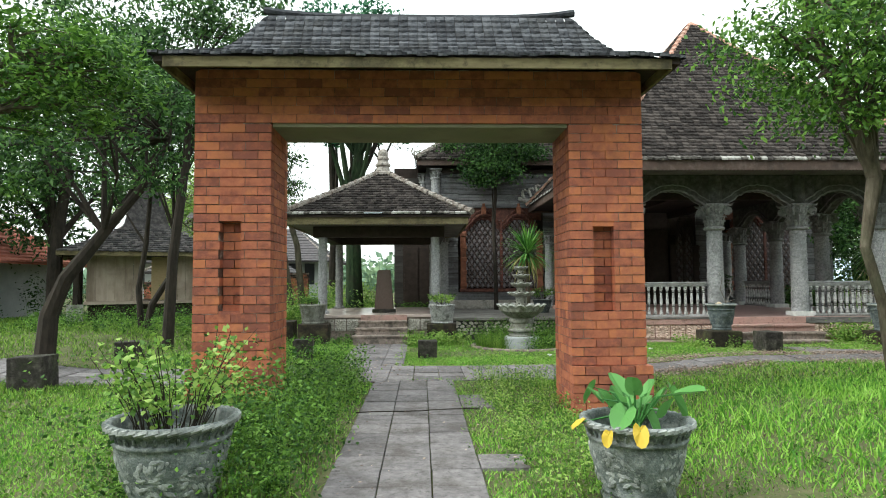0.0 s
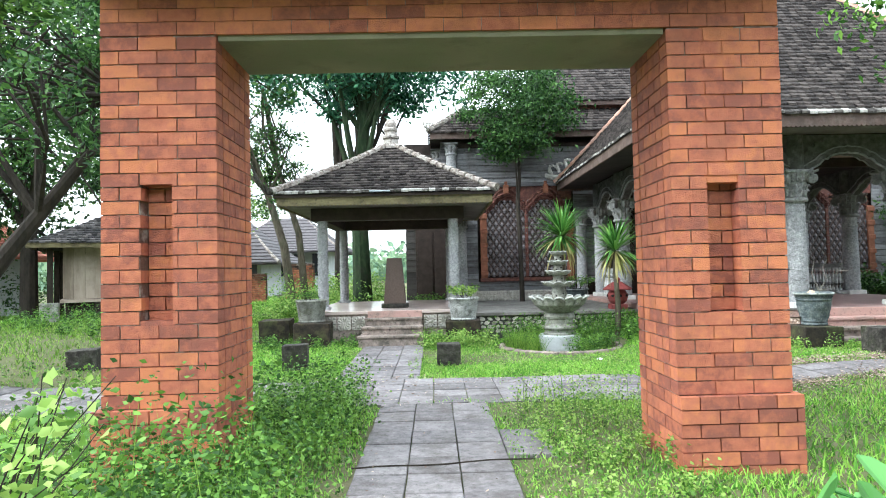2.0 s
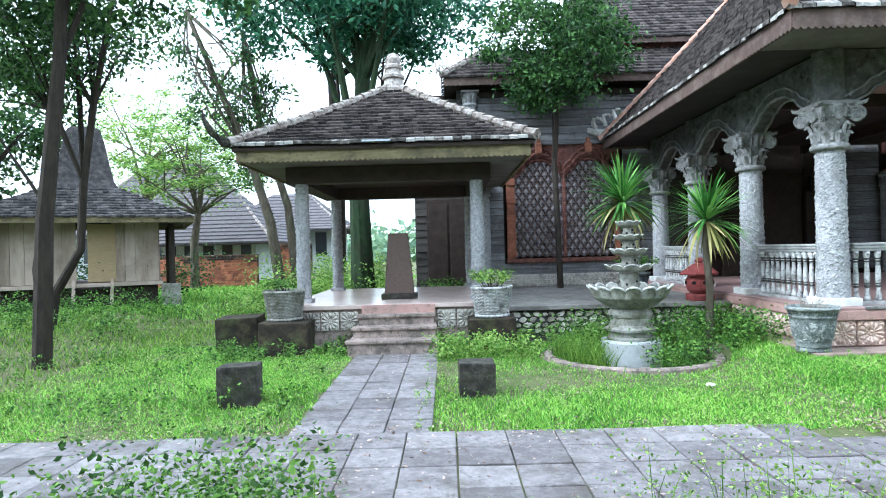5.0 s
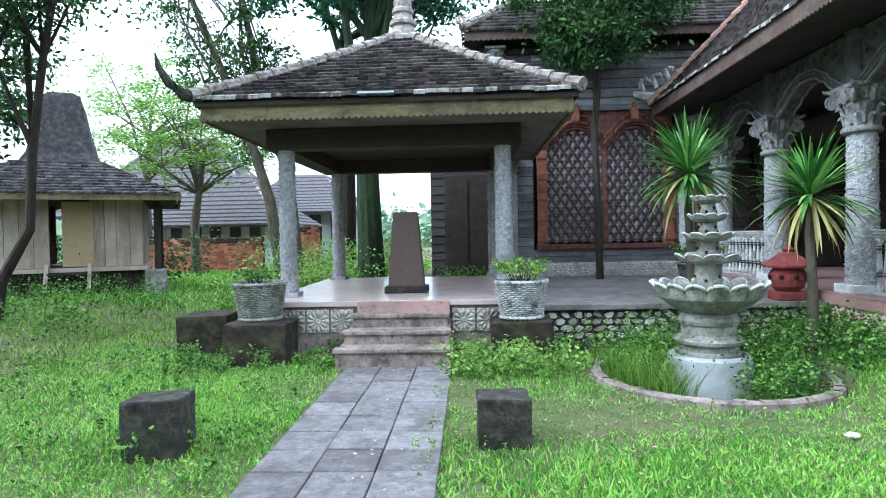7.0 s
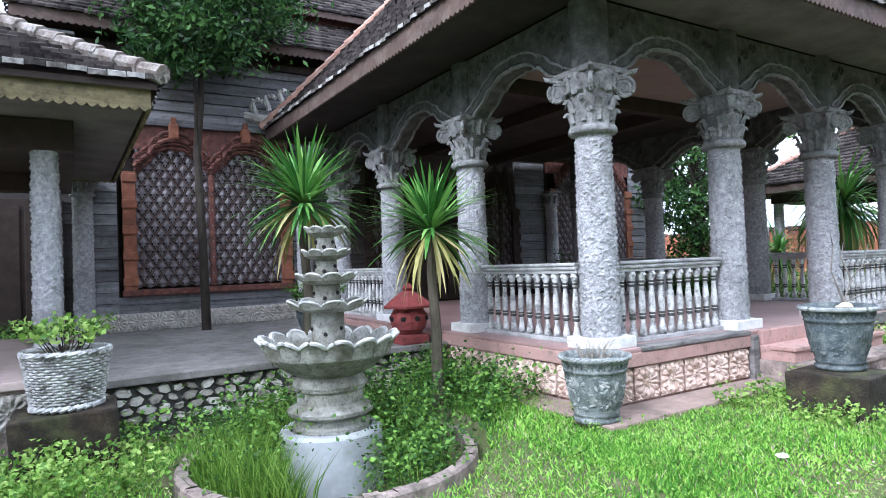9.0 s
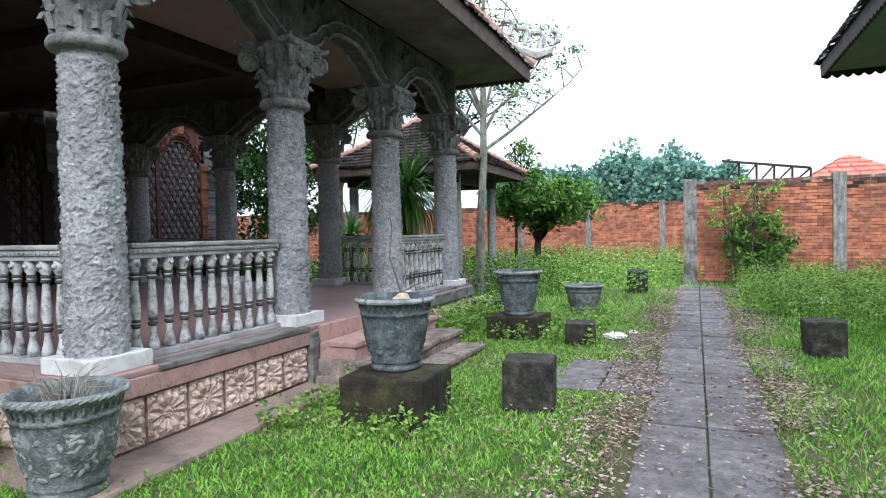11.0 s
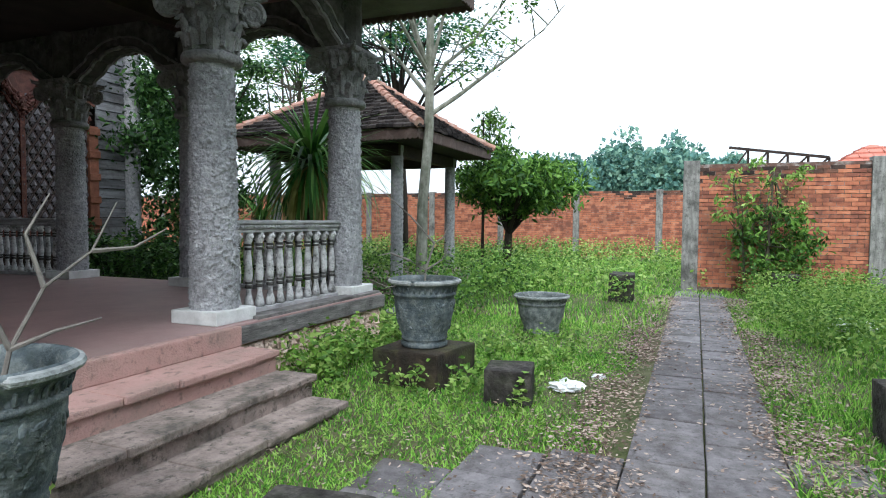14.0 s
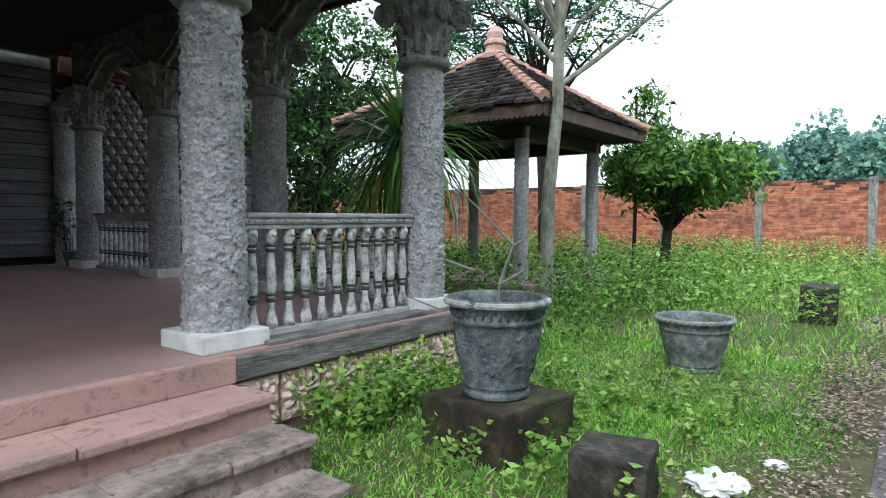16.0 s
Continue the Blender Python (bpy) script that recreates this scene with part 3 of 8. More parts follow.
def scroll(bm, c, d, r, th=0.026, turns=1.9):
    """A volute: a spiral roll in the upright plane along d."""
    n = 34
    pts, rad = [], []
    for i in range(n):
        u = i / (n - 1)
        a = math.pi / 2 - turns * 2 * math.pi * u
        rr = r * (1 - 0.88 * u)
        pts.append(Vector(c) + Vector(d) * (rr * math.cos(a)) + Vector((0, 0, rr * math.sin(a))))
        rad.append(th * (1 - 0.35 * u))
    tube(bm, pts, rad, 6)
    disc = bmesh.ops.create_cone(bm, cap_ends=True, segments=18, radius1=r * 0.92, radius2=r * 0.92, depth=0.022)
    dv = Vector(d)
    m = Matrix.Translation(c) @ Vector((-dv.y, dv.x, 0)).to_track_quat("Z", "Y").to_matrix().to_4x4()
    bmesh.ops.transform(bm, matrix=m, verts=disc["verts"])


def acanthus(bm, a, r, z, h, w, out):
    """A leaf that stands against the bell and curls outwards at its tip, with a raised rib and notched edges."""
    rows = 7
    grid = []
    for i in range(rows):
        u = i / (rows - 1)
        rr = r + 0.018 + out * u ** 2.2
        zz = z + h * (u if u < 0.8 else 0.8 + 0.1 * math.sin((u - 0.8) / 0.2 * math.pi)) - (0.035 if i == rows - 1 else 0)
        half = w * math.sin(math.pi * (0.22 + 0.7 * u)) * (0.82 if i % 2 else 1.0)
        row = []
        for t_, lift in ((-1, -0.012), (-0.45, 0.008), (0, 0.022), (0.45, 0.008), (1, -0.012)):
            an = a + t_ * half / rr
            row.append(bm.verts.new(((rr + lift) * math.cos(an), (rr + lift) * math.sin(an), zz)))
        grid.append(row)
    for p, q in zip(grid, grid[1:]):
        for k in range(4):
            bm.faces.new((p[k], p[k + 1], q[k + 1], q[k]))


def make_column():
    t = thing("portico_column", pose(CX[0], CY[0], FLOOR), "grey flaked stucco column with scrolled capital on a white plinth", "column", "portico columns")
    part("plinth", boxm(-0.245, -0.245, 0, 0.245, 0.245, 0.115, 0.01), M_WHITE, t, "white painted square plinth")
    v, f = shaft_mesh(0.205, 0.182, 2.08)
    pydata("shaft", [(x, y, z + 0.11) for x, y, z in v], f, M_STUCCO, t, smooth=True)
    part("necking", lathe(bmesh.new(), [(0.185, 2.17), (0.235, 2.18), (0.25, 2.2), (0.25, 2.23), (0.235, 2.255), (0.2, 2.265)], 32), M_CARVE, t, smooth=True)
    bell = lathe(bmesh.new(), [(0.2, 2.255), (0.19, 2.28), (0.19, 2.4), (0.2, 2.5), (0.225, 2.56), (0.215, 2.59), (0.23, 2.64), (0.27, 2.73), (0.28, 2.79)], 40)
    cap = part("capital_bell", bell, M_CARVE, t, smooth=True)
    for k in range(8):
        bm = bmesh.new()
        acanthus(bm, k * math.pi / 4, 0.185, 2.26, 0.2, 0.078, 0.07)
        part("acanthus_leaf", bm, M_CARVE, cap)
        bm = bmesh.new()
        acanthus(bm, (k + 0.5) * math.pi / 4, 0.19, 2.3, 0.29, 0.06, 0.085)
        part("acanthus_leaf", bm, M_CARVE, cap)
    for k in range(20):
        a = 2 * math.pi * k / 20
        bm = bmesh.new()
        q = bmesh.ops.create_icosphere(bm, subdivisions=1, radius=0.026)
        bmesh.ops.translate(bm, vec=(0.25 * math.cos(a), 0.25 * math.sin(a), 2.625), verts=q["verts"])
        part("egg_bead", bm, M_CARVE, cap)
    for k in range(4):
        a = math.pi / 4 + k * math.pi / 2
        d = (math.cos(a), math.sin(a), 0)
        bm = bmesh.new()
        scroll(bm, (d[0] * 0.335, d[1] * 0.335, 2.64), d, 0.105)
        tube(bm, [Vector(d) * 0.1 + Vector((0, 0, 2.7)), Vector(d) * 0.22 + Vector((0, 0, 2.735)), Vector(d) * 0.34 + Vector((0, 0, 2.745))], [0.03, 0.03, 0.03], 6)
        part("volute", bm, M_CARVE, cap)
        bm = bmesh.new()
        tube(bm, [Vector(d) * 0.24 + Vector((0, 0, 2.76)), Vector(d) * 0.36 + Vector((0, 0, 2.78)), Vector(d) * 0.45 + Vector((0, 0, 2.8)), Vector(d) * 0.475 + Vector((0, 0, 2.835))], [0.045, 0.036, 0.024, 0.01], 6)
        part("abacus_horn", bm, M_CARVE, cap)
        a += math.pi / 4
        bm = bmesh.new()
        acanthus(bm, a, 0.235, 2.58, 0.24, 0.075, 0.05)
        acanthus(bm, a - 0.32, 0.23, 2.62, 0.17, 0.04, 0.04)
        acanthus(bm, a + 0.32, 0.23, 2.62, 0.17, 0.04, 0.04)
        part("rosette", bm, M_CARVE, cap)
    part("abacus", boxm(-0.27, -0.27, 2.775, 0.27, 0.27, 2.84, 0.02), M_CARVE, t)
    part("post", lathe(bmesh.new(), [(0.2, 2.83), (0.2, 3.57)], 20), M_ARCH, t)
    return t


COL = make_column()
for cx_, cy_ in [(CX[1], CY[0]), (CX[2], CY[0]), (CX[3], CY[0])] + [(c, y) for y in CY[1:] for c in (CX[0], CX[3])]:
    copy_thing(COL, pose(cx_, cy_, FLOOR, 0, 0, 90 * random.randrange(4)))


def make_balustrade(length, n=11):
    t = thing("balustrade", pose(0, 0, 0), "weathered white balustrade with turned balusters between columns", "balustrade", "portico balustrades")
    h = length / 2
    bm = boxm(-h, -0.075, 0.835, h, 0.075, 0.87, 0.012)
    box(bm, -h, -0.06, 0.79, h, 0.06, 0.834, 0.012)
    box(bm, -h, -0.045, 0.755, h, 0.045, 0.789, 0.008)
    part("top_rail", bm, M_RAIL, t)
    bm = bmesh.new()
    for k in range(int(length / 0.045)):
        for y in (-0.06, 0.06):
            q = bmesh.ops.create_icosphere(bm, subdivisions=1, radius=0.013)
            bmesh.ops.translate(bm, vec=(-h + (k + 0.5) * 0.045, y, 0.812), verts=q["verts"])
    tagged(part("rail_beading", bm, M_RAIL, t), kind="stuff")
    part("bottom_rail", boxm(-h, -0.06, 0.0, h, 0.06, 0.05, 0.008), M_RAIL, t)
    prof = [(0.044, 0.05), (0.044, 0.1), (0.036, 0.13), (0.022, 0.2), (0.026, 0.235), (0.024, 0.25), (0.032, 0.3), (0.039, 0.36), (0.037, 0.42), (0.029, 0.52), (0.023, 0.585), (0.03, 0.6), (0.03, 0.635), (0.024, 0.65), (0.042, 0.68), (0.042, 0.755)]
    me = None
    rings = []
    for k in range(n):
        x = -h + (k + 0.5) * length / n
        if me is None:
            b = part("baluster", lathe(bmesh.new(), prof, 12), M_BALU, t, smooth=True)
            me = b.data
            for prof_ in ([(0.026, 0.235), (0.036, 0.245), (0.037, 0.262), (0.026, 0.27)], [(0.025, 0.275), (0.034, 0.283), (0.034, 0.297), (0.03, 0.305)], [(0.024, 0.59), (0.036, 0.6), (0.036, 0.615), (0.026, 0.62)], [(0.026, 0.625), (0.035, 0.633), (0.035, 0.648), (0.024, 0.655)]):
                rings.append(part("collar", lathe(bmesh.new(), prof_, 12), M_COLLAR, b, "mould-blackened ring", smooth=True).data)
            for y in (-0.04, 0.04):
                bm = bmesh.new()
                q = bmesh.ops.create_icosphere(bm, subdivisions=1, radius=0.024)
                bmesh.ops.translate(bm, vec=(0, y, 0.718), verts=q["verts"])
                rings.append(part("boss", bm, M_BALU, b, smooth=True).data)
        else:
            b = new("baluster", me)
            b.parent = t
            for rm in rings:
                c = new(rm.name.split(".")[0], rm)
                c.parent = b
        b.location = (x, 0, 0)
    return t


BAL = make_balustrade(1.72)
BAL.matrix_world = pose((CX[0] + CX[1]) / 2, CY[0], FLOOR)
copy_thing(BAL, pose((CX[2] + CX[3]) / 2, CY[0], FLOOR))
for x_ in (CX[0], CX[3]):
    copy_thing(BAL, pose(x_, (CY[0] + CY[1]) / 2, FLOOR, 0, 0, 90))
    copy_thing(BAL, pose(x_, (CY[2] + CY[3]) / 2, FLOOR, 0, 0, 90))


def arch_profile(half, z0, z1):
    """The lobed under-edge of an arch, from one springing to the other."""
    pts = []
    key = [(1.0, 0.0), (0.97, 0.1), (0.91, 0.17), (0.86, 0.16), (0.84, 0.22), (0.79, 0.3), (0.71, 0.38), (0.63, 0.47), (0.57, 0.6), (0.53, 0.68), (0.48, 0.72), (0.44, 0.71), (0.42, 0.76), (0.36, 0.85), (0.26, 0.93), (0.14, 0.97), (0.07, 0.96), (0.0, 1.0)]
    for u, w in key:
        pts.append((-half * u, z0 + (z1 - z0) * w))
    return pts + [(-x, z) for x, z in pts[-2::-1]]


def ribbon(bm, prof, y0, y1, lo, hi, top):
    """A raised band that follows an arch from lo to hi above its edge, proud of the wall from y0 to y1."""
    n = len(prof)
    ring = []
    for i, (x, z) in enumerate(prof):
        xa, za = prof[max(0, i - 1)]
        xb, zb = prof[min(n - 1, i + 1)]
        nx, nz = -(zb - za), xb - xa
        L = math.hypot(nx, nz) or 1
        nx, nz = nx / L, nz / L
        row = []
        for d, y in ((lo, y0), (lo, y1), (hi, y1), (hi, y0)):
            row.append(bm.verts.new((max(-1.02, min(1.02, x + nx * d)), y, min(top, z + nz * d))))
        ring.append(row)
    for p, q in zip(ring, ring[1:]):
        for k in range(4):
            bm.faces.new((p[k], q[k], q[(k + 1) % 4], p[(k + 1) % 4]))
    bm.faces.new(ring[0])
    bm.faces.new(ring[-1][::-1])
    bmesh.ops.recalc_face_normals(bm, faces=bm.faces)
    return bm


def make_arch(half, th=0.2):
    t = thing("portico_arch", pose(0, 0, 0), "grey lobed cement arch with raised moulding between capitals", "arch", "portico arches")
    prof = arch_profile(half, 3.2, 3.66)
    top = 4.04
    v, f = [], []
    for y in (-th / 2, th / 2):
        for x, z in prof:
            v.append((x, y, z))
            v.append((x, y, top))
    n = len(prof)
    for i in range(n - 1):
        a = 2 * i
        f.append((a, a + 2, a + 3, a + 1))
        b = 2 * n + a
        f.append((b + 2, b, b + 1, b + 3))
        f.append((a + 2, a, b, b + 2))
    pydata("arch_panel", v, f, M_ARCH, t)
    for s in (-1, 1):
        y = s * th / 2
        part("moulding", ribbon(bmesh.new(), prof, y - s * 0.01, y + s * 0.03, -0.012, 0.022, top), M_CARVE, t, "pale raised edge moulding")
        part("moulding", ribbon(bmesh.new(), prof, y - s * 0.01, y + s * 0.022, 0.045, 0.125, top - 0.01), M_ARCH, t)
        part("moulding", ribbon(bmesh.new(), prof, y - s * 0.01, y + s * 0.04, 0.125, 0.15, top - 0.004), M_CARVE, t)
        for sx in (-1, 1):
            for k in range(3):
                u = k / 2
                c = Vector((sx * (half * (0.93 - 0.36 * u)), y + s * 0.012, 3.72 + 0.2 * u))
                spiral = [c + Vector((sx * 0.075 * (1 - 0.09 * i_) * math.cos(0.8 * i_), 0, 0.075 * (1 - 0.09 * i_) * math.sin(0.8 * i_))) for i_ in range(9)]
                part("spandrel_scroll", tube(bmesh.new(), spiral, [0.016] * 8 + [0.006], 5), M_ARCH, t, "shaded scrolled relief")
    return t


ARCH = make_arch(0.95)
ARCH.matrix_world = pose((CX[0] + CX[1]) / 2, CY[0], 0)
for a_, b_ in ((1, 2), (2, 3)):
    copy_thing(ARCH, pose((CX[a_] + CX[b_]) / 2, CY[0], 0))
for x_ in (CX[0], CX[3]):
    for a_ in range(3):
        copy_thing(ARCH, pose(x_, (CY[a_] + CY[a_ + 1]) / 2, 0, 0, 0, 90))


def rosette_panel(name, material, parent, s=0.33):
    """A square cast panel: a twelve-petal flower with leaves in its corners, its face towards -y."""
    v, f = [], []

    def petal(cx, cz, a, r0, r1, w, h):
        k = len(v)
        ca, sa = math.cos(a), math.sin(a)
        for r, o, y in ((r0, 0, 0), ((r0 + r1) / 2, -w, 0), (r1, 0, 0), ((r0 + r1) / 2, w, 0), ((r0 + r1 * 1.3) / 2.3, 0, -h), (r1 * 0.86 + r0 * 0.14, w * 0.85, 0), (r1 * 0.86 + r0 * 0.14, -w * 0.85, 0)):
            v.append((cx + r * ca - o * sa, y, cz + r * sa + o * ca))
        for q in ((0, 1, 4), (1, 6, 4), (6, 2, 4), (2, 5, 4), (5, 3, 4), (3, 0, 4)):
            f.append(tuple(k + i for i in q))
    for i in range(12):
        petal(0, 0, 2 * math.pi * i / 12, 0.045, 0.172, 0.034, 0.034)
    for i in range(6):
        petal(0, 0, 2 * math.pi * i / 6 + 0.2, 0.0, 0.042, 0.018, 0.02)
    for sx in (-1, 1):
        for sz in (-1, 1):
            a = math.atan2(-sz, -sx)
            for da in (-0.55, 0, 0.55):
                petal(sx * s / 2 * 0.98, sz * s / 2 * 0.98, a + da, 0.01, 0.085, 0.022, 0.022)
    k = len(v)
    h = s / 2 - 0.001
    v += [(-h, 0.002, -h), (h, 0.002, -h), (h, 0.002, h), (-h, 0.002, h), (-h, 0.03, -h), (h, 0.03, -h), (h, 0.03, h), (-h, 0.03, h)]
    f += [(k, k + 1, k + 2, k + 3), (k + 1, k, k + 4, k + 5), (k + 3, k + 2, k + 6, k + 7), (k, k + 3, k + 7, k + 4), (k + 2, k + 1, k + 5, k + 6)]
    me = bpy.data.meshes.new(name)
    me.from_pydata(v, [], f)
    me.materials.append(material)
    return me


def panel_row(me, parent, p0, p1, z, s):
    """Panels side by side from p0 to p1 in plan, facing the right-hand side of that run."""
    d = Vector((p1[0] - p0[0], p1[1] - p0[1]))
    n = max(1, round(d.length / s))
    a = math.atan2(d.y, d.x)
    for k in range(n):
        u = (k + 0.5) / n
        o = new("carved_panel", me)
        o.parent = parent
        o.matrix_local = Matrix.LocRotScale((p0[0] + d.x * u, p0[1] + d.y * u, z), Euler((0, 0, a)), (d.length / n / s, 1, 1))


def curl(parent, x, y, z, ax, ay, k=1.0, material=None):
    """A scrolled cement finial at a roof corner: a rising ridge of curls along (ax, ay), leaf work below."""
    bm = bmesh.new()
    d = Vector((ax, ay, 0)).normalized()
    o = Vector((x, y, z))
    U = Vector((0, 0, 1))

    def spiral(c, r, th, turn, start=0.0):
        pts, rad = [], []
        for i in range(16):
            u = i / 15
            a = start + turn * 1.5 * math.pi * u
            rr = r * (1 - 0.75 * u)
            pts.append(c + d * (rr * math.cos(a)) + U * (rr * math.sin(a)))
            rad.append(th * (1 - 0.5 * u))
        tube(bm, pts, rad, 6)
    tube(bm, [o - d * 0.62 * k + U * 0.30 * k, o - d * 0.3 * k + U * 0.1 * k, o + U * 0.03 * k, o + d * 0.22 * k + U * 0.1 * k, o + d * 0.34 * k + U * 0.24 * k, o + d * 0.33 * k + U * 0.33 * k, o + d * 0.26 * k + U * 0.35 * k, o + d * 0.23 * k + U * 0.29 * k], [0.06 * k, 0.07 * k, 0.075 * k, 0.06 * k, 0.045 * k, 0.036 * k, 0.028 * k, 0.014 * k], 7)
    for q, r in ((0.08, 0.13), (-0.12, 0.11), (-0.32, 0.09)):
        c = o + d * q * k + U * (0.2 - 0.38 * q if q < 0 else 0.2) * k
        spiral(c, r * k, 0.034 * k, -1, 2.6)
        tube(bm, [c - U * r * k, c - U * r * 0.2 * k + d * 0.02 * k, c + U * r * 1.05 * k + d * 0.06 * k], [0.04 * k, 0.035 * k, 0.012 * k], 5)
    return part("corner_finial", bm, material or M_CARVEPALE, parent, "pale scrolled cement corner finial")


def scallop(x0, x1, z0, z1, th, step=0.09, drop=0.035):
    """A board along x whose lower edge is cut in scallops."""
    bm = bmesh.new()
    n = max(4, int((x1 - x0) / step) * 4)
    cols = []
    for y in (-th / 2, th / 2):
        row = []
        for i in range(n + 1):
            x = x0 + (x1 - x0) * i / n
            row.append((bm.verts.new((x, y, z0 + drop * (1 - math.sin(math.pi * (i % 4) / 4)))), bm.verts.new((x, y, z1))))
        cols.append(row)
    a, b = cols
    for i in range(n):
        bm.faces.new((a[i][0], a[i + 1][0], a[i + 1][1], a[i][1]))
        bm.faces.new((b[i + 1][0], b[i][0], b[i][1], b[i + 1][1]))
        bm.faces.new((a[i + 1][0], a[i][0], b[i][0], b[i + 1][0]))
        bm.faces.new((a[i][1], a[i + 1][1], b[i + 1][1], b[i][1]))
    for i in (0, n):
        bm.faces.new((a[i][0], a[i][1], b[i][1], b[i][0]))
    return bm


def fascia_ring(parent, cx, cy, hx, hy, z0, z1, material, step=0.09, drop=0.035):
    for m, h in ((pose(cx, cy - hy, 0), hx), (pose(cx, cy + hy, 0), hx), (pose(cx - hx, cy, 0, 0, 0, 90), hy), (pose(cx + hx, cy, 0, 0, 0, 90), hy)):
        o = part("scalloped_fascia", scallop(-h, h, z0, z1, 0.035, step, drop), material, parent)
        o.matrix_local = m


M_SOFFIT = mat("weathered_soffit_board", [(0.10, 0.09, 0.082), (0.18, 0.165, 0.15)], 2, 0.8, 0.2, 30, (0.06, 0.05, 0.045), 1.2, 0.6)
M_EAVETILE = mat("lichened_tile", [(0.03, 0.026, 0.024), (0.12, 0.11, 0.10), (0.34, 0.33, 0.31)], 9, 0.92, 0.5, 50, island=0.5)
M_COPING = mat("weathered_grey_edge", [(0.07, 0.066, 0.064), (0.17, 0.16, 0.155), (0.27, 0.25, 0.245)], 8, 0.88, 0.5, 40, (0.035, 0.033, 0.03), 4.0, 0.7, stretch=(0.3, 1, 2))


M_APRON = mat("worn_pink_apron", [(0.22, 0.165, 0.14), (0.34, 0.25, 0.215)], 6, 0.9, 0.5, 40, (0.13, 0.11, 0.085), 2.2, 0.8)


def build_portico():
    st = thing("portico_platform", pose(0, 0, 0), "raised portico platform with terracotta floor and carved skirting", "platform", kind="structure")
    part("platform_core", boxm(PX0 + 0.06, PY0 + 0.06, -0.4, PX1 - 0.06, PY1, 0.29), M_PINK, st)
    part("floor_slab", boxm(PX0 + 0.01, PY0 + 0.01, 0.425, PX1 - 0.01, PY1, FLOOR, 0.012), M_PINKFLOOR, st)
    part("ledge", boxm(PX0, PY0, 0.29, PX1, PY1, 0.425, 0.012), M_PINK, st, "faded pink cement ledge with grey wear")
    part("worn_edge", boxm(9.52, PY0 - 0.015, 0.3, PX1 + 0.012, PY0 + 0.1, FLOOR - 0.02, 0.012), M_COPING, st, "grey weathered platform edge")
    part("worn_edge", boxm(9.82, PY0 + 0.02, FLOOR - 0.02, PX1 - 0.05, PY0 + 0.2, FLOOR + 0.03, 0.01), M_COPING, st, "grey weathered platform edge")
    part("worn_edge", boxm(PX0 + 0.52, PY0 - 0.012, 0.43, 7.3, PY0 + 0.2, FLOOR + 0.004, 0.01), M_COPING, st, "grey weathered platform edge")
    part("corner_post", boxm(7.3, PY0 - 0.03, -0.15, 7.42, PY0 + 0.05, 0.42, 0.012), M_COPING, st, "grey worn corner post of the skirting")
    me = rosette_panel("carved_panel", M_CARVEPINK, st)
    for z in (0.11,):
        panel_row(me, st, (PX0 + 0.03, PY0 + 0.03), (7.3, PY0 + 0.03), z, 0.36)
        panel_row(me, st, (9.54, PY0 + 0.03), (PX1 - 0.03, PY0 + 0.03), z, 0.36)
        panel_row(me, st, (PX0 + 0.03, 17.9), (PX0 + 0.03, PY0 + 0.03), z, 0.36)
        panel_row(me, st, (PX1 - 0.03, PY0 + 0.03), (PX1 - 0.03, 20.0), z, 0.36)
    apr = bmesh.new()
    box(apr, 4.55, 14.62, -0.4, 7.3, 15.1, -0.075, 0.02)
    box(apr, 4.6, 14.9, -0.4, 5.0, 17.0, -0.078, 0.02)
    part("cement_apron", apr, M_APRON, st, "cracked pinkish cement apron at the foot of the wall")
    fs = thing("porch_steps", pose(0, 0, 0), "worn pink cement steps up to the portico", "steps", kind="structure")
    for i, (y, z, xr) in enumerate(((14.64, 0.305, 9.5), (14.31, 0.14, 9.52), (14.0, -0.02, 9.46))):
        sb = boxm(7.46 - 0.06 * i, y, -0.3, xr, 15.06, z - 0.004, 0.018)
        nb = bmesh.new()
        x = 7.44 - 0.06 * i
        q = 0
        while x < xr + 0.01:
            w = min((0.62, 0.41, 0.73, 0.5)[(q + i) % 4], xr + 0.02 - x)
            if w > 0.05:
                box(nb, x, y - 0.025 - 0.012 * ((q * 7 + i) % 3), z - 0.05, x + w - 0.006, y + 0.28, z + 0.003 * ((q * 5) % 3), 0.012)
            x += w
            q += 1
        part("step", sb, M_PINK if i == 0 else M_STEP, fs)
        part("step_nosing", nb, M_PINK if i == 0 else M_STEP, fs)
    part("step_riser", boxm(7.46, 15.0, 0.3, 9.52, 15.07, FLOOR - 0.004, 0.012), M_PINK, fs)
    rf = thing("portico_roof", pose(0, 0, 0), "steep hipped roof of dark weathered clay tiles over the portico", "roof")
    v, f = [], []
    cx, cy, hx, hy = 8.5, 18.75, 4.45, 4.6
    hip_roof((v, f), cx, cy, hx, hy, 4.22, 9.4, 0.1, 46, 0.16, 0.1, 0.0, 0.022, "SNWE", 0.014, ((ve := []), (fe := [])))
    pydata("roof_tiles", v, f, M_TILE, rf)
    pydata("eave_tiles", ve, fe, M_EAVETILE, rf, "lichen-whitened eave course of tiles")
    deck("roof_deck", rf, cx, cy, hx - 0.02, hy - 0.02, 4.2, 9.38, 0.1, 0.0, 0.1, M_DARKWOOD)
    fascia_ring(rf, cx, cy, hx - 0.06, hy - 0.06, 3.97, 4.22, M_FASCIABR)
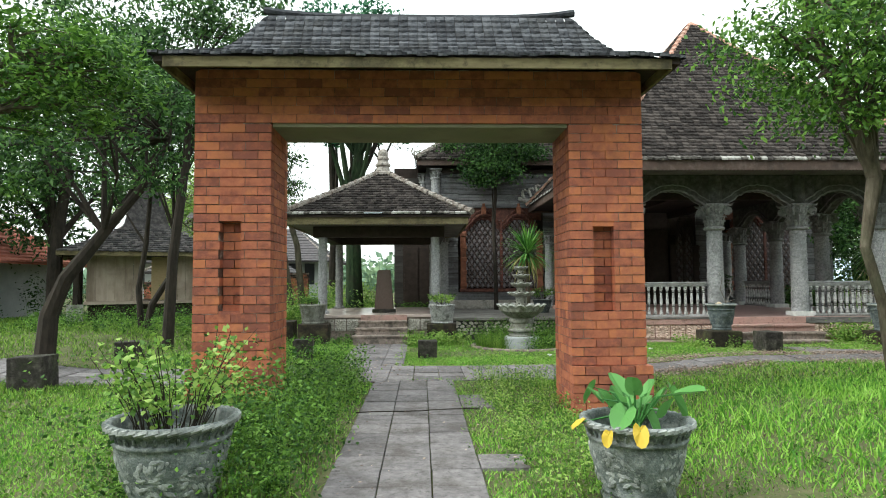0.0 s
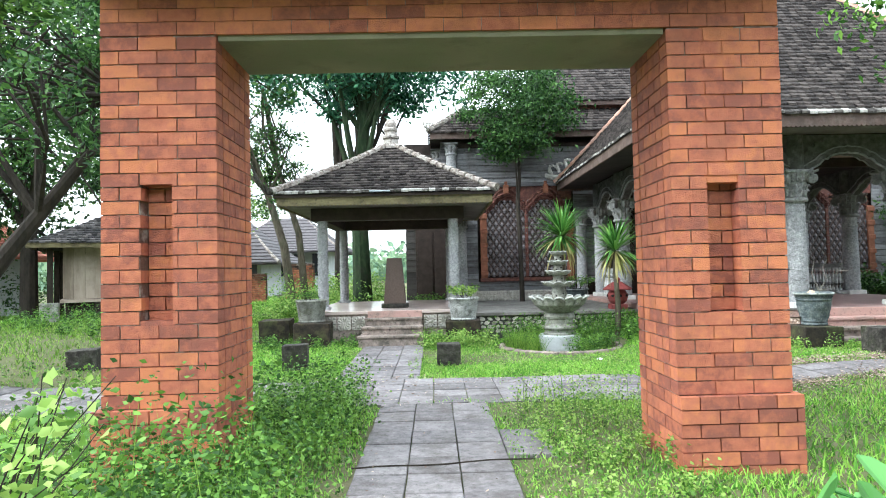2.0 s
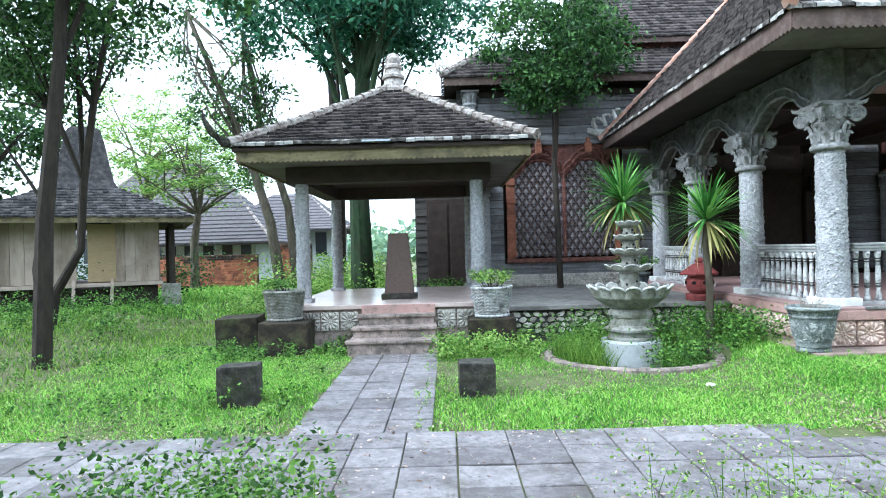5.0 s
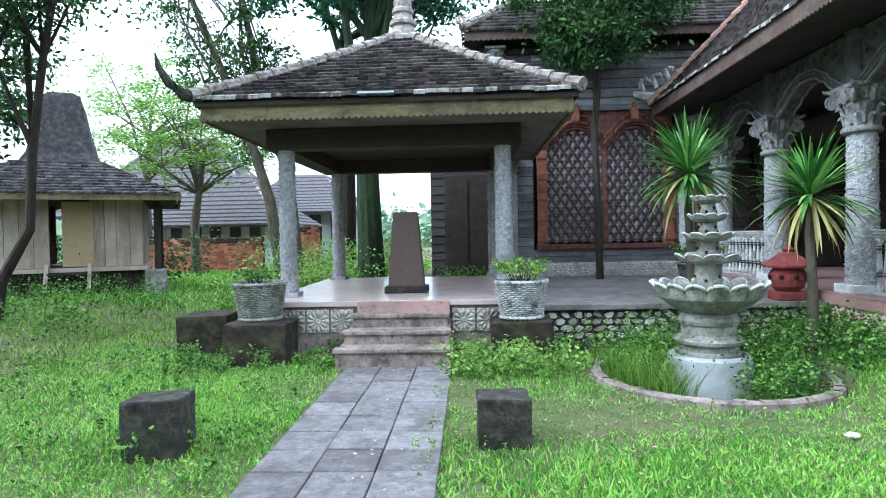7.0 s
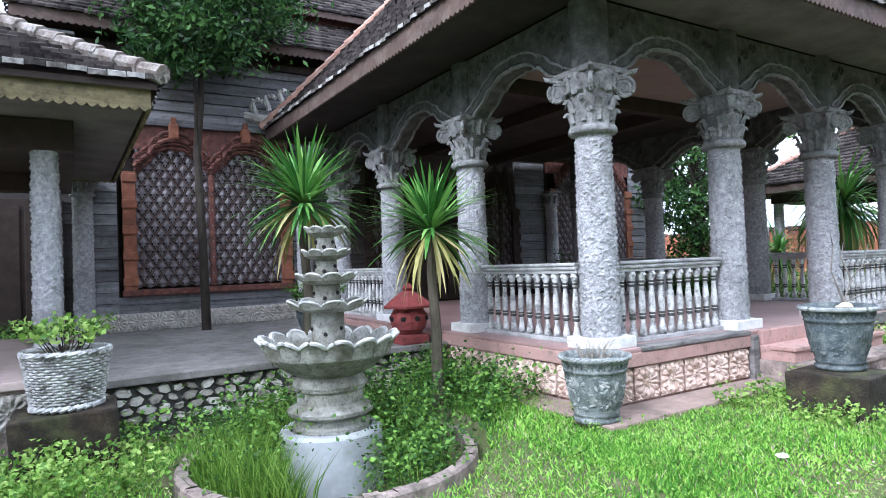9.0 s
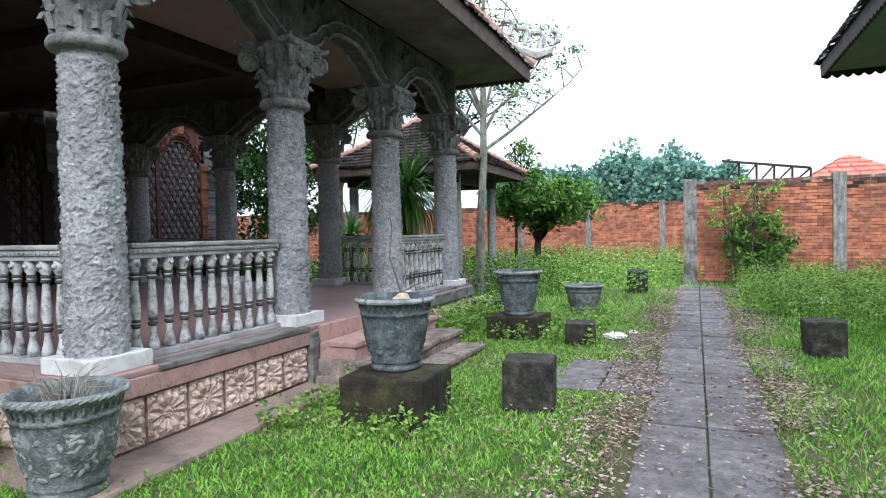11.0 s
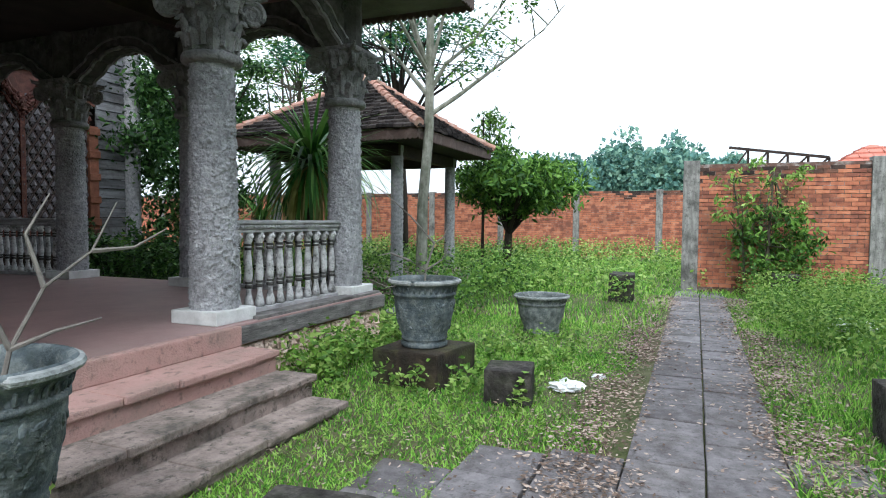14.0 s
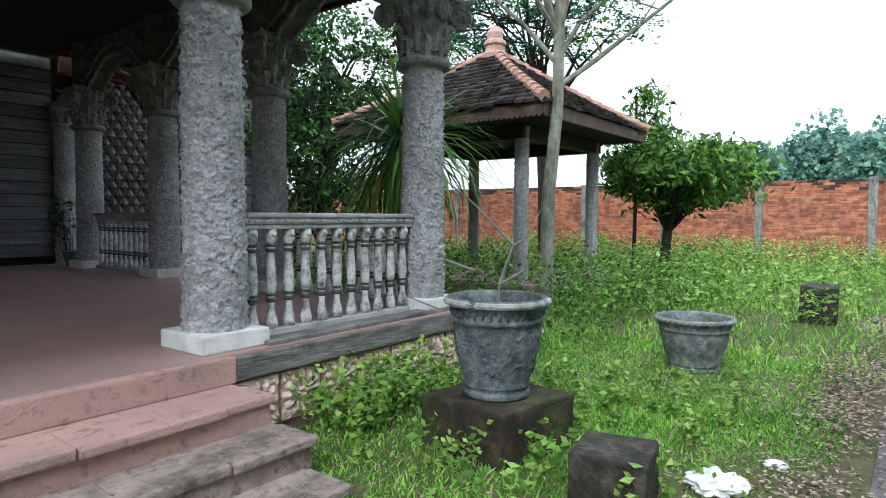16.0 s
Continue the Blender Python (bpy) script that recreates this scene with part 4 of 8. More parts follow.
    for sx in (-1, 1):
        for sy in (-1, 1):
            ridge_line("ridge_tile", rf, (cx + sx * hx, cy + sy * hy, 4.28), (cx, cy, 9.45), 0.13, 0.085, M_RIDGERED, 30)
            curl(rf, cx + sx * (hx + 0.0), cy + sy * (hy + 0.0), 4.4, sx, sy, 1.5, M_PALECEMENT)
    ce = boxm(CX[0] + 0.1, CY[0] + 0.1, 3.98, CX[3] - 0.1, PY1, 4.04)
    struct(part("ceiling", ce, M_CEIL), "board ceiling inside the portico, shade put in as near-black colour", "ceiling")
    part("bay_ceiling", boxm(CX[0] + 0.12, CY[0] + 0.12, 3.94, CX[3] - 0.12, CY[1] - 0.12, 3.975), M_CEILPINK, rf, "pinkish beige ceiling of the front bay")
    # West strip gets the near-black board as painted shade, the others a paler one.
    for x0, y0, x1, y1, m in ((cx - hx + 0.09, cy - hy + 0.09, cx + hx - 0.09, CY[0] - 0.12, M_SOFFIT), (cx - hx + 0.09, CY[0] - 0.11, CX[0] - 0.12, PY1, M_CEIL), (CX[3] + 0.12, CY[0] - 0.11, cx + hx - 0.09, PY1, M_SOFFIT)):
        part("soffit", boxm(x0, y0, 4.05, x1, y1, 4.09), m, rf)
    bm = bmesh.new()
    for x in (CX[1], CX[2]):
        box(bm, x - 0.1, CY[1] + 0.12, 3.75, x + 0.1, PY1, 3.97, 0.01)
    box(bm, CX[0] + 0.2, CY[1] - 0.1, 3.72, CX[3] - 0.2, CY[1] + 0.1, 3.95, 0.01)
    part("ceiling_beams", bm, M_DARKWOOD, rf)


build_portico()

# ---- main building ----
MY = 23.6


def boards(parent, x0, x1, z0, z1, y, material=None, h=0.21):
    n = max(1, round((z1 - z0) / h))
    h = (z1 - z0) / n
    bm = bmesh.new()
    pts = [(0, -0.035), (h * 0.94, -0.012), (h * 0.94, 0.03), (0, 0.03)]
    vs = [[bm.verts.new((x, py, pz)) for pz, py in pts] for x in (x0, x1)]
    for i in range(4):
        j = (i + 1) % 4
        bm.faces.new((vs[0][i], vs[0][j], vs[1][j], vs[1][i]))
    bm.faces.new(vs[0][::-1])
    bm.faces.new(vs[1])
    bmesh.ops.recalc_face_normals(bm, faces=bm.faces)
    first = part("siding_board", bm, material or M_SIDING, parent)
    first.location = (0, y, z0)
    for i in range(1, n):
        o = new("siding_board", first.data)
        o.parent = parent
        o.location = (0, y + random.uniform(-0.006, 0.006), z0 + i * h)


def lattice_window(name, x0, x1, z0, z1, y, label, posts=None, boards_=None):
    """A carved lattice window: posts, lobed heads, and a pierced screen of crossed ribs with leaf bosses."""
    t = thing(name, pose(0, y, 0), label, "window", kind="structure")
    w = x1 - x0
    # flat black sheet paints the unlit depth behind the screen
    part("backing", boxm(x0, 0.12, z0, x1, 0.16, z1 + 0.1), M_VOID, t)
    for x in (x0 - 0.12, x1 + 0.12):
        bm = boxm(x - 0.11, -0.1, z0 - 0.12, x + 0.11, 0.08, z1 - 0.45, 0.015)
        for i in range(5):
            z = z0 + 0.05 + i * (z1 - z0 - 0.7) / 4
            box(bm, x - 0.13, -0.14, z, x + 0.13, -0.09, z + 0.16, 0.02)
        part("carved_post", bm, posts or M_CARVEORANGE, t)
    part("sill", boxm(x0 - 0.26, -0.15, z0 - 0.14, x1 + 0.26, 0.06, z0 - 0.02, 0.02), boards_ or M_CARVERED, t)
    part("head_board", boxm(x0 - 0.22, -0.02, z1 - 0.02, x1 + 0.22, 0.1, z1 + 0.62, 0.01), boards_ or M_CARVERED, t)
    part("mullion", boxm((x0 + x1) / 2 - 0.05, -0.05, z0, (x0 + x1) / 2 + 0.05, 0.06, z1, 0.01), boards_ or M_CARVERED, t)
    for s in (-1, 1):
        c = (x0 + x1) / 2 + s * w / 4
        for k, (dz, r, y1) in enumerate(((0.0, 0.03, -0.05), (0.075, 0.022, -0.08), (0.15, 0.045, -0.1), (0.23, 0.02, -0.08), (0.3, 0.04, -0.07))):
            bm = bmesh.new()
            pr = arch_profile(w / 4 + 0.02, z1 - 0.5 + dz, z1 + 0.05 + dz)
            tube(bm, [Vector((c + x, y1, z)) for x, z in pr], [r] * len(pr), 6)
            part("arch_moulding", bm, boards_ or M_CARVERED, t)
        bm = boxm(c - 0.09, -0.17, z1 + 0.2, c + 0.09, -0.02, z1 + 0.5, 0.03)
        box(bm, c - 0.05, -0.15, z1 + 0.5, c + 0.05, -0.02, z1 + 0.62, 0.02)
        part("keystone", bm, posts or M_CARVEORANGE, t)
    v, f = [], []
    bv, bf = [], []
    p = 0.2
    cols = int(w / p)
    rows = int((z1 - z0) / 0.15)
    px, pz = w / cols, (z1 - z0) / rows
    clx, clz = lambda q: min(max(q, x0), x1), lambda q: min(max(q, z0), z1)
    for r in range(rows + 1):
        for c in range(cols + 1 + (r % 2)):
            cx = x0 + (c + (-0.5 if r % 2 else 0.0)) * px
            cz = z0 + (r + 0.5) * pz
            # crossed ribs
            for s in (-1, 1):
                k = len(v)
                ax_, az_, bx_, bz_ = cx, cz - pz, cx + s * px / 2, cz
                for yv in (-0.008, 0.035):
                    for xx, zz in ((ax_, az_ - 0.03), (bx_, bz_ - 0.03), (bx_, bz_ + 0.03), (ax_, az_ + 0.03)):
                        v.append((clx(xx), yv, clz(zz)))
                f += [(k, k + 1, k + 2, k + 3), (k + 1, k, k + 4, k + 5), (k + 3, k + 2, k + 6, k + 7)]
            # spade-shaped leaf boss on each crossing
            k = len(bv)
            for ux, uz, yv in ((0, 0.78, -0.02), (0.2, 0.38, -0.024), (0.34, 0.02, -0.018), (0.14, -0.06, -0.024), (0.26, -0.4, -0.018), (0.08, -0.34, -0.022), (0.05, -0.62, -0.02), (-0.05, -0.62, -0.02), (-0.08, -0.34, -0.022), (-0.26, -0.4, -0.018), (-0.14, -0.06, -0.024), (-0.34, 0.02, -0.018), (-0.2, 0.38, -0.024), (0, 0.08, -0.06)):
                bv.append((clx(cx + ux * px), yv, clz(cz + uz * pz)))
            for i in range(13):
                bf.append((k + i, k + 13, k + (i + 1) % 13))
    bosses = pydata("leaf_bosses", bv, bf, M_BOSS, t, "grey-lilac cast leaf bosses")
    tagged(bosses, kind="stuff")
    pydata("lattice_screen", v, f, M_LATTICE, t, "brown pierced lattice of crossed ribs")
    return t


def wall_column(x, y, z0, h):
    t = thing("wall_column", pose(x, y, z0), "grey flaked stucco column engaged with the wall", "column", "wall columns")
    v, f = shaft_mesh(0.17, 0.16, h - 0.4, 80, 150, 0.018, 20)
    pydata("shaft", v, f, M_STUCCO, t, smooth=True)
    part("capital", lathe(bmesh.new(), [(0.16, h - 0.4), (0.205, h - 0.39), (0.205, h - 0.35), (0.16, h - 0.33), (0.165, h - 0.18), (0.2, h - 0.1), (0.2, h - 0.05), (0.19, h - 0.03)], 24), M_STUCCO, t)
    part("base", boxm(-0.21, -0.21, -0.02, 0.21, 0.21, 0.12, 0.015), M_CARVE, t)
    for k in range(8):
        bm = bmesh.new()
        acanthus(bm, k * math.pi / 4, 0.155, h - 0.33, 0.24, 0.07, 0.06)
        part("acanthus_leaf", bm, M_CARVE, t)
    part("abacus", boxm(-0.24, -0.24, h - 0.06, 0.24, 0.24, h, 0.015), M_CARVE, t)
    return t


def build_main():
    w = thing("wall_main", pose(0, 0, 0), "grey board-sided building wall behind the portico", "wall", kind="structure")
    part("core", boxm(0.75, MY + 0.2, -0.3, 15.8, 34, 6.0), M_DARKWOOD, w)
    part("core_recess", boxm(-1.1, MY + 1.4, -0.3, 0.8, 34, 6.0), M_DARKWOOD, w)
    boards(w, 0.78, 1.4, 0.66, 5.6, MY)
    boards(w, 1.4, 4.7, 4.3, 5.6, MY)
    boards(w, 1.4, 4.7, 0.66, 0.98, MY)
    boards(w, 4.7, 5.6, 0.9, 5.6, MY)
    # recess boards take the shade-toned copy
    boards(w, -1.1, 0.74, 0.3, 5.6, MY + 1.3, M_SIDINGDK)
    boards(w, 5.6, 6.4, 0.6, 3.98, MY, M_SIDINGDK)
    boards(w, 10.7, 11.7, 0.6, 3.98, MY)
    boards(w, 15.02, 15.75, 0.3, 5.6, MY)
    boards(w, 11.7, 15.02, 4.3, 5.6, MY)
    boards(w, 11.7, 15.02, 0.66, 0.98, MY)
    part("recess_side", boxm(0.74, MY, 0.3, 0.8, MY + 1.4, 5.6), M_SIDING, w)
    pl = boxm(0.8, MY - 0.04, -0.2, 15.8, MY + 0.2, 0.3, 0.01)
    part("plinth", pl, M_STEP, w)
    me = rosette_panel("carved_panel", M_CARVEPALE, w)
    panel_row(me, w, (0.85, MY - 0.06), (4.95, MY - 0.06), 0.5, 0.33)
    for z in (5.55, 4.2):
        part("wall_band", boxm(0.7, MY - 0.09, z, 15.25, MY + 0.02, z + 0.14, 0.01), M_DARKWOOD if z > 5 else M_SIDING, w)
    # doorway in the recess and portico door wall, shade put in as dark wood
    d = thing("door_1", pose(0, MY + 1.22, 0), "carved wooden door coloured dark for the shade of the recess", "door", kind="structure")
    part("door_frame", boxm(-0.75, -0.06, 0.35, 0.55, 0.05, 2.9, 0.02), M_DARKWOOD, d)
    for x in (-0.42, 0.2):
        part("door_leaf", boxm(x - 0.27, -0.09, 0.4, x + 0.27, -0.062, 2.75, 0.01), M_DARKWOOD, d)
    d = thing("door_2", pose(8.5, MY + 0.1, FLOOR), "carved double door at the portico back, coloured dark for shade", "door", kind="structure")
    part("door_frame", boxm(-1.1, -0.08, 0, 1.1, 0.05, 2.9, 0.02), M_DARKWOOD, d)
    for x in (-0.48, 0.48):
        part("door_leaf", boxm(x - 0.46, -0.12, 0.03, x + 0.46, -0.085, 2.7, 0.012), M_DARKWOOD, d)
    lattice_window("window_1", 1.72, 4.42, 1.12, 3.75, MY, "carved red wooden window with pierced leaf lattice and lobed heads")
    lattice_window("window_2", 12.07, 14.77, 1.12, 3.75, MY, "carved window with orange frame and pierced leaf lattice")
    # dark wood on these two carries the portico shade in its colour
    lattice_window("window_3", 6.55, 7.2, 1.2, 3.2, MY + 0.05, "narrow pierced lattice window coloured dark for the portico shade", M_DARKWOOD, M_DARKWOOD)
    lattice_window("window_4", 9.9, 10.55, 1.2, 3.2, MY + 0.05, "narrow pierced lattice window coloured dark for the portico shade", M_DARKWOOD, M_DARKWOOD)
    for x, y in ((0.85, MY - 0.2), (4.9, MY - 0.15), (15.86, MY - 0.1), (11.85, MY - 0.1)):
        wall_column(x, y, 0.3, 2.9)
    wall_column(15.86, MY - 0.1, 3.22, 2.4)
    wall_column(0.55, MY - 0.1, 4.3, 1.4)
    wall_column(0.1, MY + 0.9, 4.3, 1.4)
    struct(part("upper_wall", boxm(0.2, MY + 0.3, 4.2, 0.74, 33, 5.9), M_SIDING), "shaded upper wall beside the recess", "wall")
    rf = thing("main_roof", pose(0, 0, 0), "dark tiled two-tier hipped roof of the main building", "roof")
    v, f = [], []
    cx, cy, hx, hy = 7.9, 29.0, 8.1, 5.9
    hip_roof((v, f), cx, cy, hx, hy, 6.0, 7.1, 4.6, 9, 0.19, 0.0, 2.2, 0.022, "SWE")
    pydata("roof_tiles", v, f, M_TILE, rf)
    v, f = [], []
    hip_roof((v, f), cx, cy, 7.0 - 2.4, 5.0, 7.25, 12.2, 0.1, 34, 0.19, 0.1, 2.6, 0.022, "SWE")
    pydata("upper_roof_tiles", v, f, M_TILE, rf)
    deck("roof_deck", rf, cx, cy, hx - 0.02, hy - 0.02, 5.98, 7.08, 4.6, 2.2, 0.0, M_DARKWOOD)
    deck("upper_roof_deck", rf, cx, cy, 4.58, 4.98, 7.22, 12.15, 0.1, 2.6, 0.1, M_DARKWOOD)
    part("clerestory", boxm(cx - 4.4, cy - 4.75, 6.9, cx + 4.4, cy + 4.7, 7.25), M_CARVERED, rf)
    fascia_ring(rf, cx, cy, hx - 0.06, hy - 0.06, 5.78, 6.0, M_FASCIABR, 0.12)
    fascia_ring(rf, cx, cy, 4.55, 4.95, 7.08, 7.24, M_FASCIABR, 0.12)
    part("soffit", boxm(cx - hx + 0.1, cy - hy + 0.1, 5.84, cx + hx - 0.1, cy + hy - 0.1, 5.9), M_DARKWOOD, rf)
    for sx in (-1, 1):
        ridge_line("ridge_tile", rf, (cx + sx * hx, cy - hy, 6.06), (cx + sx * 6.8, cy - 4.6, 7.1), 0.0, 0.1, M_RIDGE, 8)
        curl(rf, cx + sx * hx, cy - hy, 6.1, sx, -1, 0.7)


build_main()


# ---- garden pavilion, its steps and the terrace ----


M_FACING = mat("pale_facing_stone", [(0.24, 0.22, 0.19), (0.46, 0.43, 0.38), (0.6, 0.57, 0.52)], 8, 0.88, 0.5, 50, (0.12, 0.11, 0.09), 3.0, 0.7, rnd=0.6)


def build_pavilion():
    p = thing("garden_pavilion", pose(-1.27, 20.35, 0), "square open garden pavilion with a tiled pyramid roof and cement finial", "pavilion")
    v, f = [], []
    hx, hy = 2.72, 2.9
    hip_roof((v, f), 0, 0, hx, hy, 3.32, 4.95, 0.16, 17, 0.165, 0.12, 0.0, 0.024, "SNWE", 0.012, ((ve := []), (fe := [])))
    pydata("roof_tiles", v, f, M_TILE, p)
    pydata("eave_tiles", ve, fe, M_EAVETILE, p, "lichen-whitened eave course of tiles")
    deck("roof_deck", p, 0, 0, hx - 0.02, hy - 0.02, 3.3, 4.93, 0.16, 0, 0.12, M_DARKWOOD)
    fascia_ring(p, 0, 0, hx - 0.12, hy - 0.12, 3.02, 3.3, M_FASCIA)
    for sx in (-1, 1):
        for sy in (-1, 1):
            ridge_line("ridge_tile", p, (sx * hx, sy * hy, 3.37), (sx * 0.12, sy * 0.12, 5.0), 0.05, 0.09, M_RIDGE, 15)
    horn = tube(bmesh.new(), [(-hx + 0.12, -hy + 0.12, 3.36), (-hx - 0.05, -hy - 0.05, 3.38), (-hx - 0.2, -hy - 0.18, 3.52), (-hx - 0.3, -hy - 0.25, 3.72), (-hx - 0.33, -hy - 0.27, 3.9)], [0.1, 0.095, 0.07, 0.045, 0.012], 8)
    part("corner_horn", horn, M_BLOCK, p, "dark curved horn at the eave corner")
    part("patch_sheet", boxm(-0.35, -hy - 0.07, 3.325, 0.15, -hy + 0.12, 3.352), M_ZINC, p, "bent zinc sheet patch at the eave")
    fin = lathe(bmesh.new(), [(0.30, 4.86), (0.30, 4.98), (0.25, 5.02), (0.2, 5.2), (0.25, 5.22), (0.25, 5.28), (0.19, 5.32), (0.17, 5.42), (0.2, 5.44), (0.2, 5.5), (0.16, 5.54), (0.17, 5.66), (0.12, 5.76), (0.03, 5.8)], 12)
    part("finial", fin, M_RIDGE, p, "stepped terracotta and cement finial")
    for sx in (-1, 1):
        for sy in (-1, 1):
            sv, sf = shaft_mesh(0.135, 0.125, 2.38, 80, 170, 0.018, 21)
            o = pydata("column", [(x + sx * 1.68, y + sy * 1.85, z + 0.46) for x, y, z in sv], sf, M_STUCCO, p, smooth=True)
            part("base", boxm(sx * 1.68 - 0.17, sy * 1.85 - 0.17, 0.45, sx * 1.68 + 0.17, sy * 1.85 + 0.17, 0.52, 0.01), M_STUCCO, p)
    for b in ((-1.95, -2.0, 1.95, -1.72), (-1.95, 1.72, 1.95, 2.0), (-1.95, -1.71, -1.6, 1.71), (1.6, -1.71, 1.95, 1.71)):
        part("ring_beam", boxm(b[0], b[1], 2.72, b[2], b[3], 3.04, 0.01), M_DARKWOOD, p)
    part("eave_soffit", boxm(-2.55, -2.72, 3.05, 2.55, 2.72, 3.09), M_SOFFIT, p)
    part("ceiling", boxm(-1.6, -1.7, 3.0, 1.6, 1.7, 3.04), M_DARKWOOD, p)
    t = thing("pavilion_platform", pose(0, 0, 0), "polished pale pavilion floor on a carved stone-faced base", "platform", kind="structure")
    part("base", boxm(-3.2, 17.75, -0.5, 0.65, 22.6, 0.37), M_STEP, t)
    part("floor_slab", boxm(-3.25, 17.7, 0.37, 0.68, 22.65, 0.45, 0.012), M_PAVFLOOR, t)
    me = rosette_panel("carved_panel", M_CARVEPALE, t)
    panel_row(me, t, (-3.2, 17.73), (-1.8, 17.73), 0.16, 0.36)
    panel_row(me, t, (-0.4, 17.73), (0.65, 17.73), 0.16, 0.36)
    t2 = thing("terrace", pose(0, 0, 0), "grey cement terrace beside the pavilion with a carved front", "terrace", kind="structure")
    part("base", boxm(0.69, 18.0, -0.5, 4.94, MY, 0.24), M_COLLAR, t2, "dark mortar base")
    part("floor_slab", boxm(0.69, 17.9, 0.25, 4.94, MY, 0.33, 0.012), M_TERRACE, t2)
    rs = random.Random(14)
    for r in range(4):
        x = 0.72 + rs.uniform(0, 0.1)
        while x < 4.9:
            w, h = rs.uniform(0.09, 0.2), rs.uniform(0.07, 0.11)
            n = rs.randrange(5, 8)
            bm = bmesh.new()
            ring = []
            tilt = rs.uniform(-0.7, 0.7)
            for k in range(n):
                a = 2 * math.pi * k / n + rs.uniform(-0.25, 0.25)
                ex, ez = w * 0.52 * math.cos(a), h * 0.52 * math.sin(a)
                ring.append((x + w / 2 + ex * math.cos(tilt) - ez * math.sin(tilt), -0.13 + 0.1 * r + ex * math.sin(tilt) + ez * math.cos(tilt)))
            back = [bm.verts.new((a, 18.0, b)) for a, b in ring]
            mx, mz = sum(a for a, b in ring) / n, sum(b for a, b in ring) / n
            fr = [bm.verts.new((mx + (a - mx) * 0.8, 17.955 - rs.uniform(0, 0.012), mz + (b - mz) * 0.8)) for a, b in ring]
            for k in range(n):
                bm.faces.new((back[k], back[(k + 1) % n], fr[(k + 1) % n], fr[k]))
            bm.faces.new(fr[::-1])
            bmesh.ops.recalc_face_normals(bm, faces=bm.faces)
            part("facing_stone", bm, M_FACING, t2)
            x += w + rs.uniform(0.0, 0.03)
    s = thing("pavilion_steps", pose(0, 0, 0), "four worn brown cement steps up to the pavilion", "steps", kind="structure")
    for i, (y, z) in enumerate(((17.4, 0.29), (17.05, 0.115), (16.7, -0.06))):
        part("step", boxm(-1.76 - 0.05 * i, y, -0.5, -0.44 + 0.03 * i, 17.74, z, 0.02), M_STEP, s)
        part("step_nosing", boxm(-1.79 - 0.05 * i, y - 0.03, z - 0.05, -0.42 + 0.03 * i, y + 0.2, z + 0.004, 0.014), M_STEP, s)
    part("top_riser", boxm(-1.74, 17.66, 0.26, -0.42, 17.74, 0.446, 0.012), M_PINK, s)
    m = thing("stone_marker", pose(-1.15, 18.95, 0.45), "tapering brown granite marker stone on the pavilion floor", "marker stone")
    bm = bmesh.new()
    r = bmesh.ops.create_cube(bm, size=1)
    for vv in r["verts"]:
        k = 0.58 if vv.co.z < 0 else 0.39
        vv.co = Vector((vv.co.x * k, vv.co.y * (0.3 if vv.co.z < 0 else 0.22), 0.1 if vv.co.z < 0 else 1.3))
    bmesh.ops.bevel(bm, geom=list(bm.edges), offset=0.015, segments=2, affect="EDGES")
    part("slab", bm, M_GRANITE, m)
    part("foot", boxm(-0.35, -0.2, 0, 0.35, 0.2, 0.11, 0.02), M_BLOCK, m, "dark stone foot")


build_pavilion()


# ---- pots, blocks, fountain, lantern ----
def block(x, y, w, d, h, rot=0, material=None, label="squat black weathered stone block in the grass", group="stone blocks"):
    bm = boxm(-w / 2, -d / 2, -0.08, w / 2, d / 2, h, 0.02)
    bmesh.ops.subdivide_edges(bm, edges=list(bm.edges), cuts=2, use_grid_fill=True)
    for vv in bm.verts:
        vv.co += 0.012 * noise.noise_vector(vv.co * 6 + Vector((x, y, 0)))
    ob = part("stone_block", bm, material or M_BLOCK)
    ob.matrix_world = pose(x, y, ground_z(x, y), random.uniform(-2, 2), random.uniform(-2, 2), rot)
    tagged(ob, label, "stone block", group)
    return ob


for b_ in ((-2.6, 13.72, 0.44, 0.42, 0.44, 8), (0.12, 13.98, 0.42, 0.4, 0.37, 2), (7.3, 12.84, 0.4, 0.42, 0.4, 8), (10.3, 12.93, 0.38, 0.38, 0.27, 10), (10.32, 10.18, 0.4, 0.38, 0.39, 5), (17.2, 12.8, 0.5, 0.45, 0.5, 5), (18.2, 10.0, 0.55, 0.45, 0.5, 0), (-6.3, 10.3, 0.55, 0.5, 0.52, 4), (-6.6, 14.2, 0.5, 0.4, 0.36, 12)):
    block(*b_)
for b_ in ((-2.98, 17.25, 0.82, 0.75, 0.54, 3), (-4.02, 18.05, 0.75, 0.7, 0.57, 4), (0.57, 17.35, 0.82, 0.6, 0.52, -2), (6.72, 13.8, 0.72, 0.7, 0.35, 4), (10.64, 13.84, 0.7, 0.68, 0.30, -9)):
    block(*b_, material=M_BLOCKTOP, label="broad mossy black stone block that carries a pot", group="pot blocks")


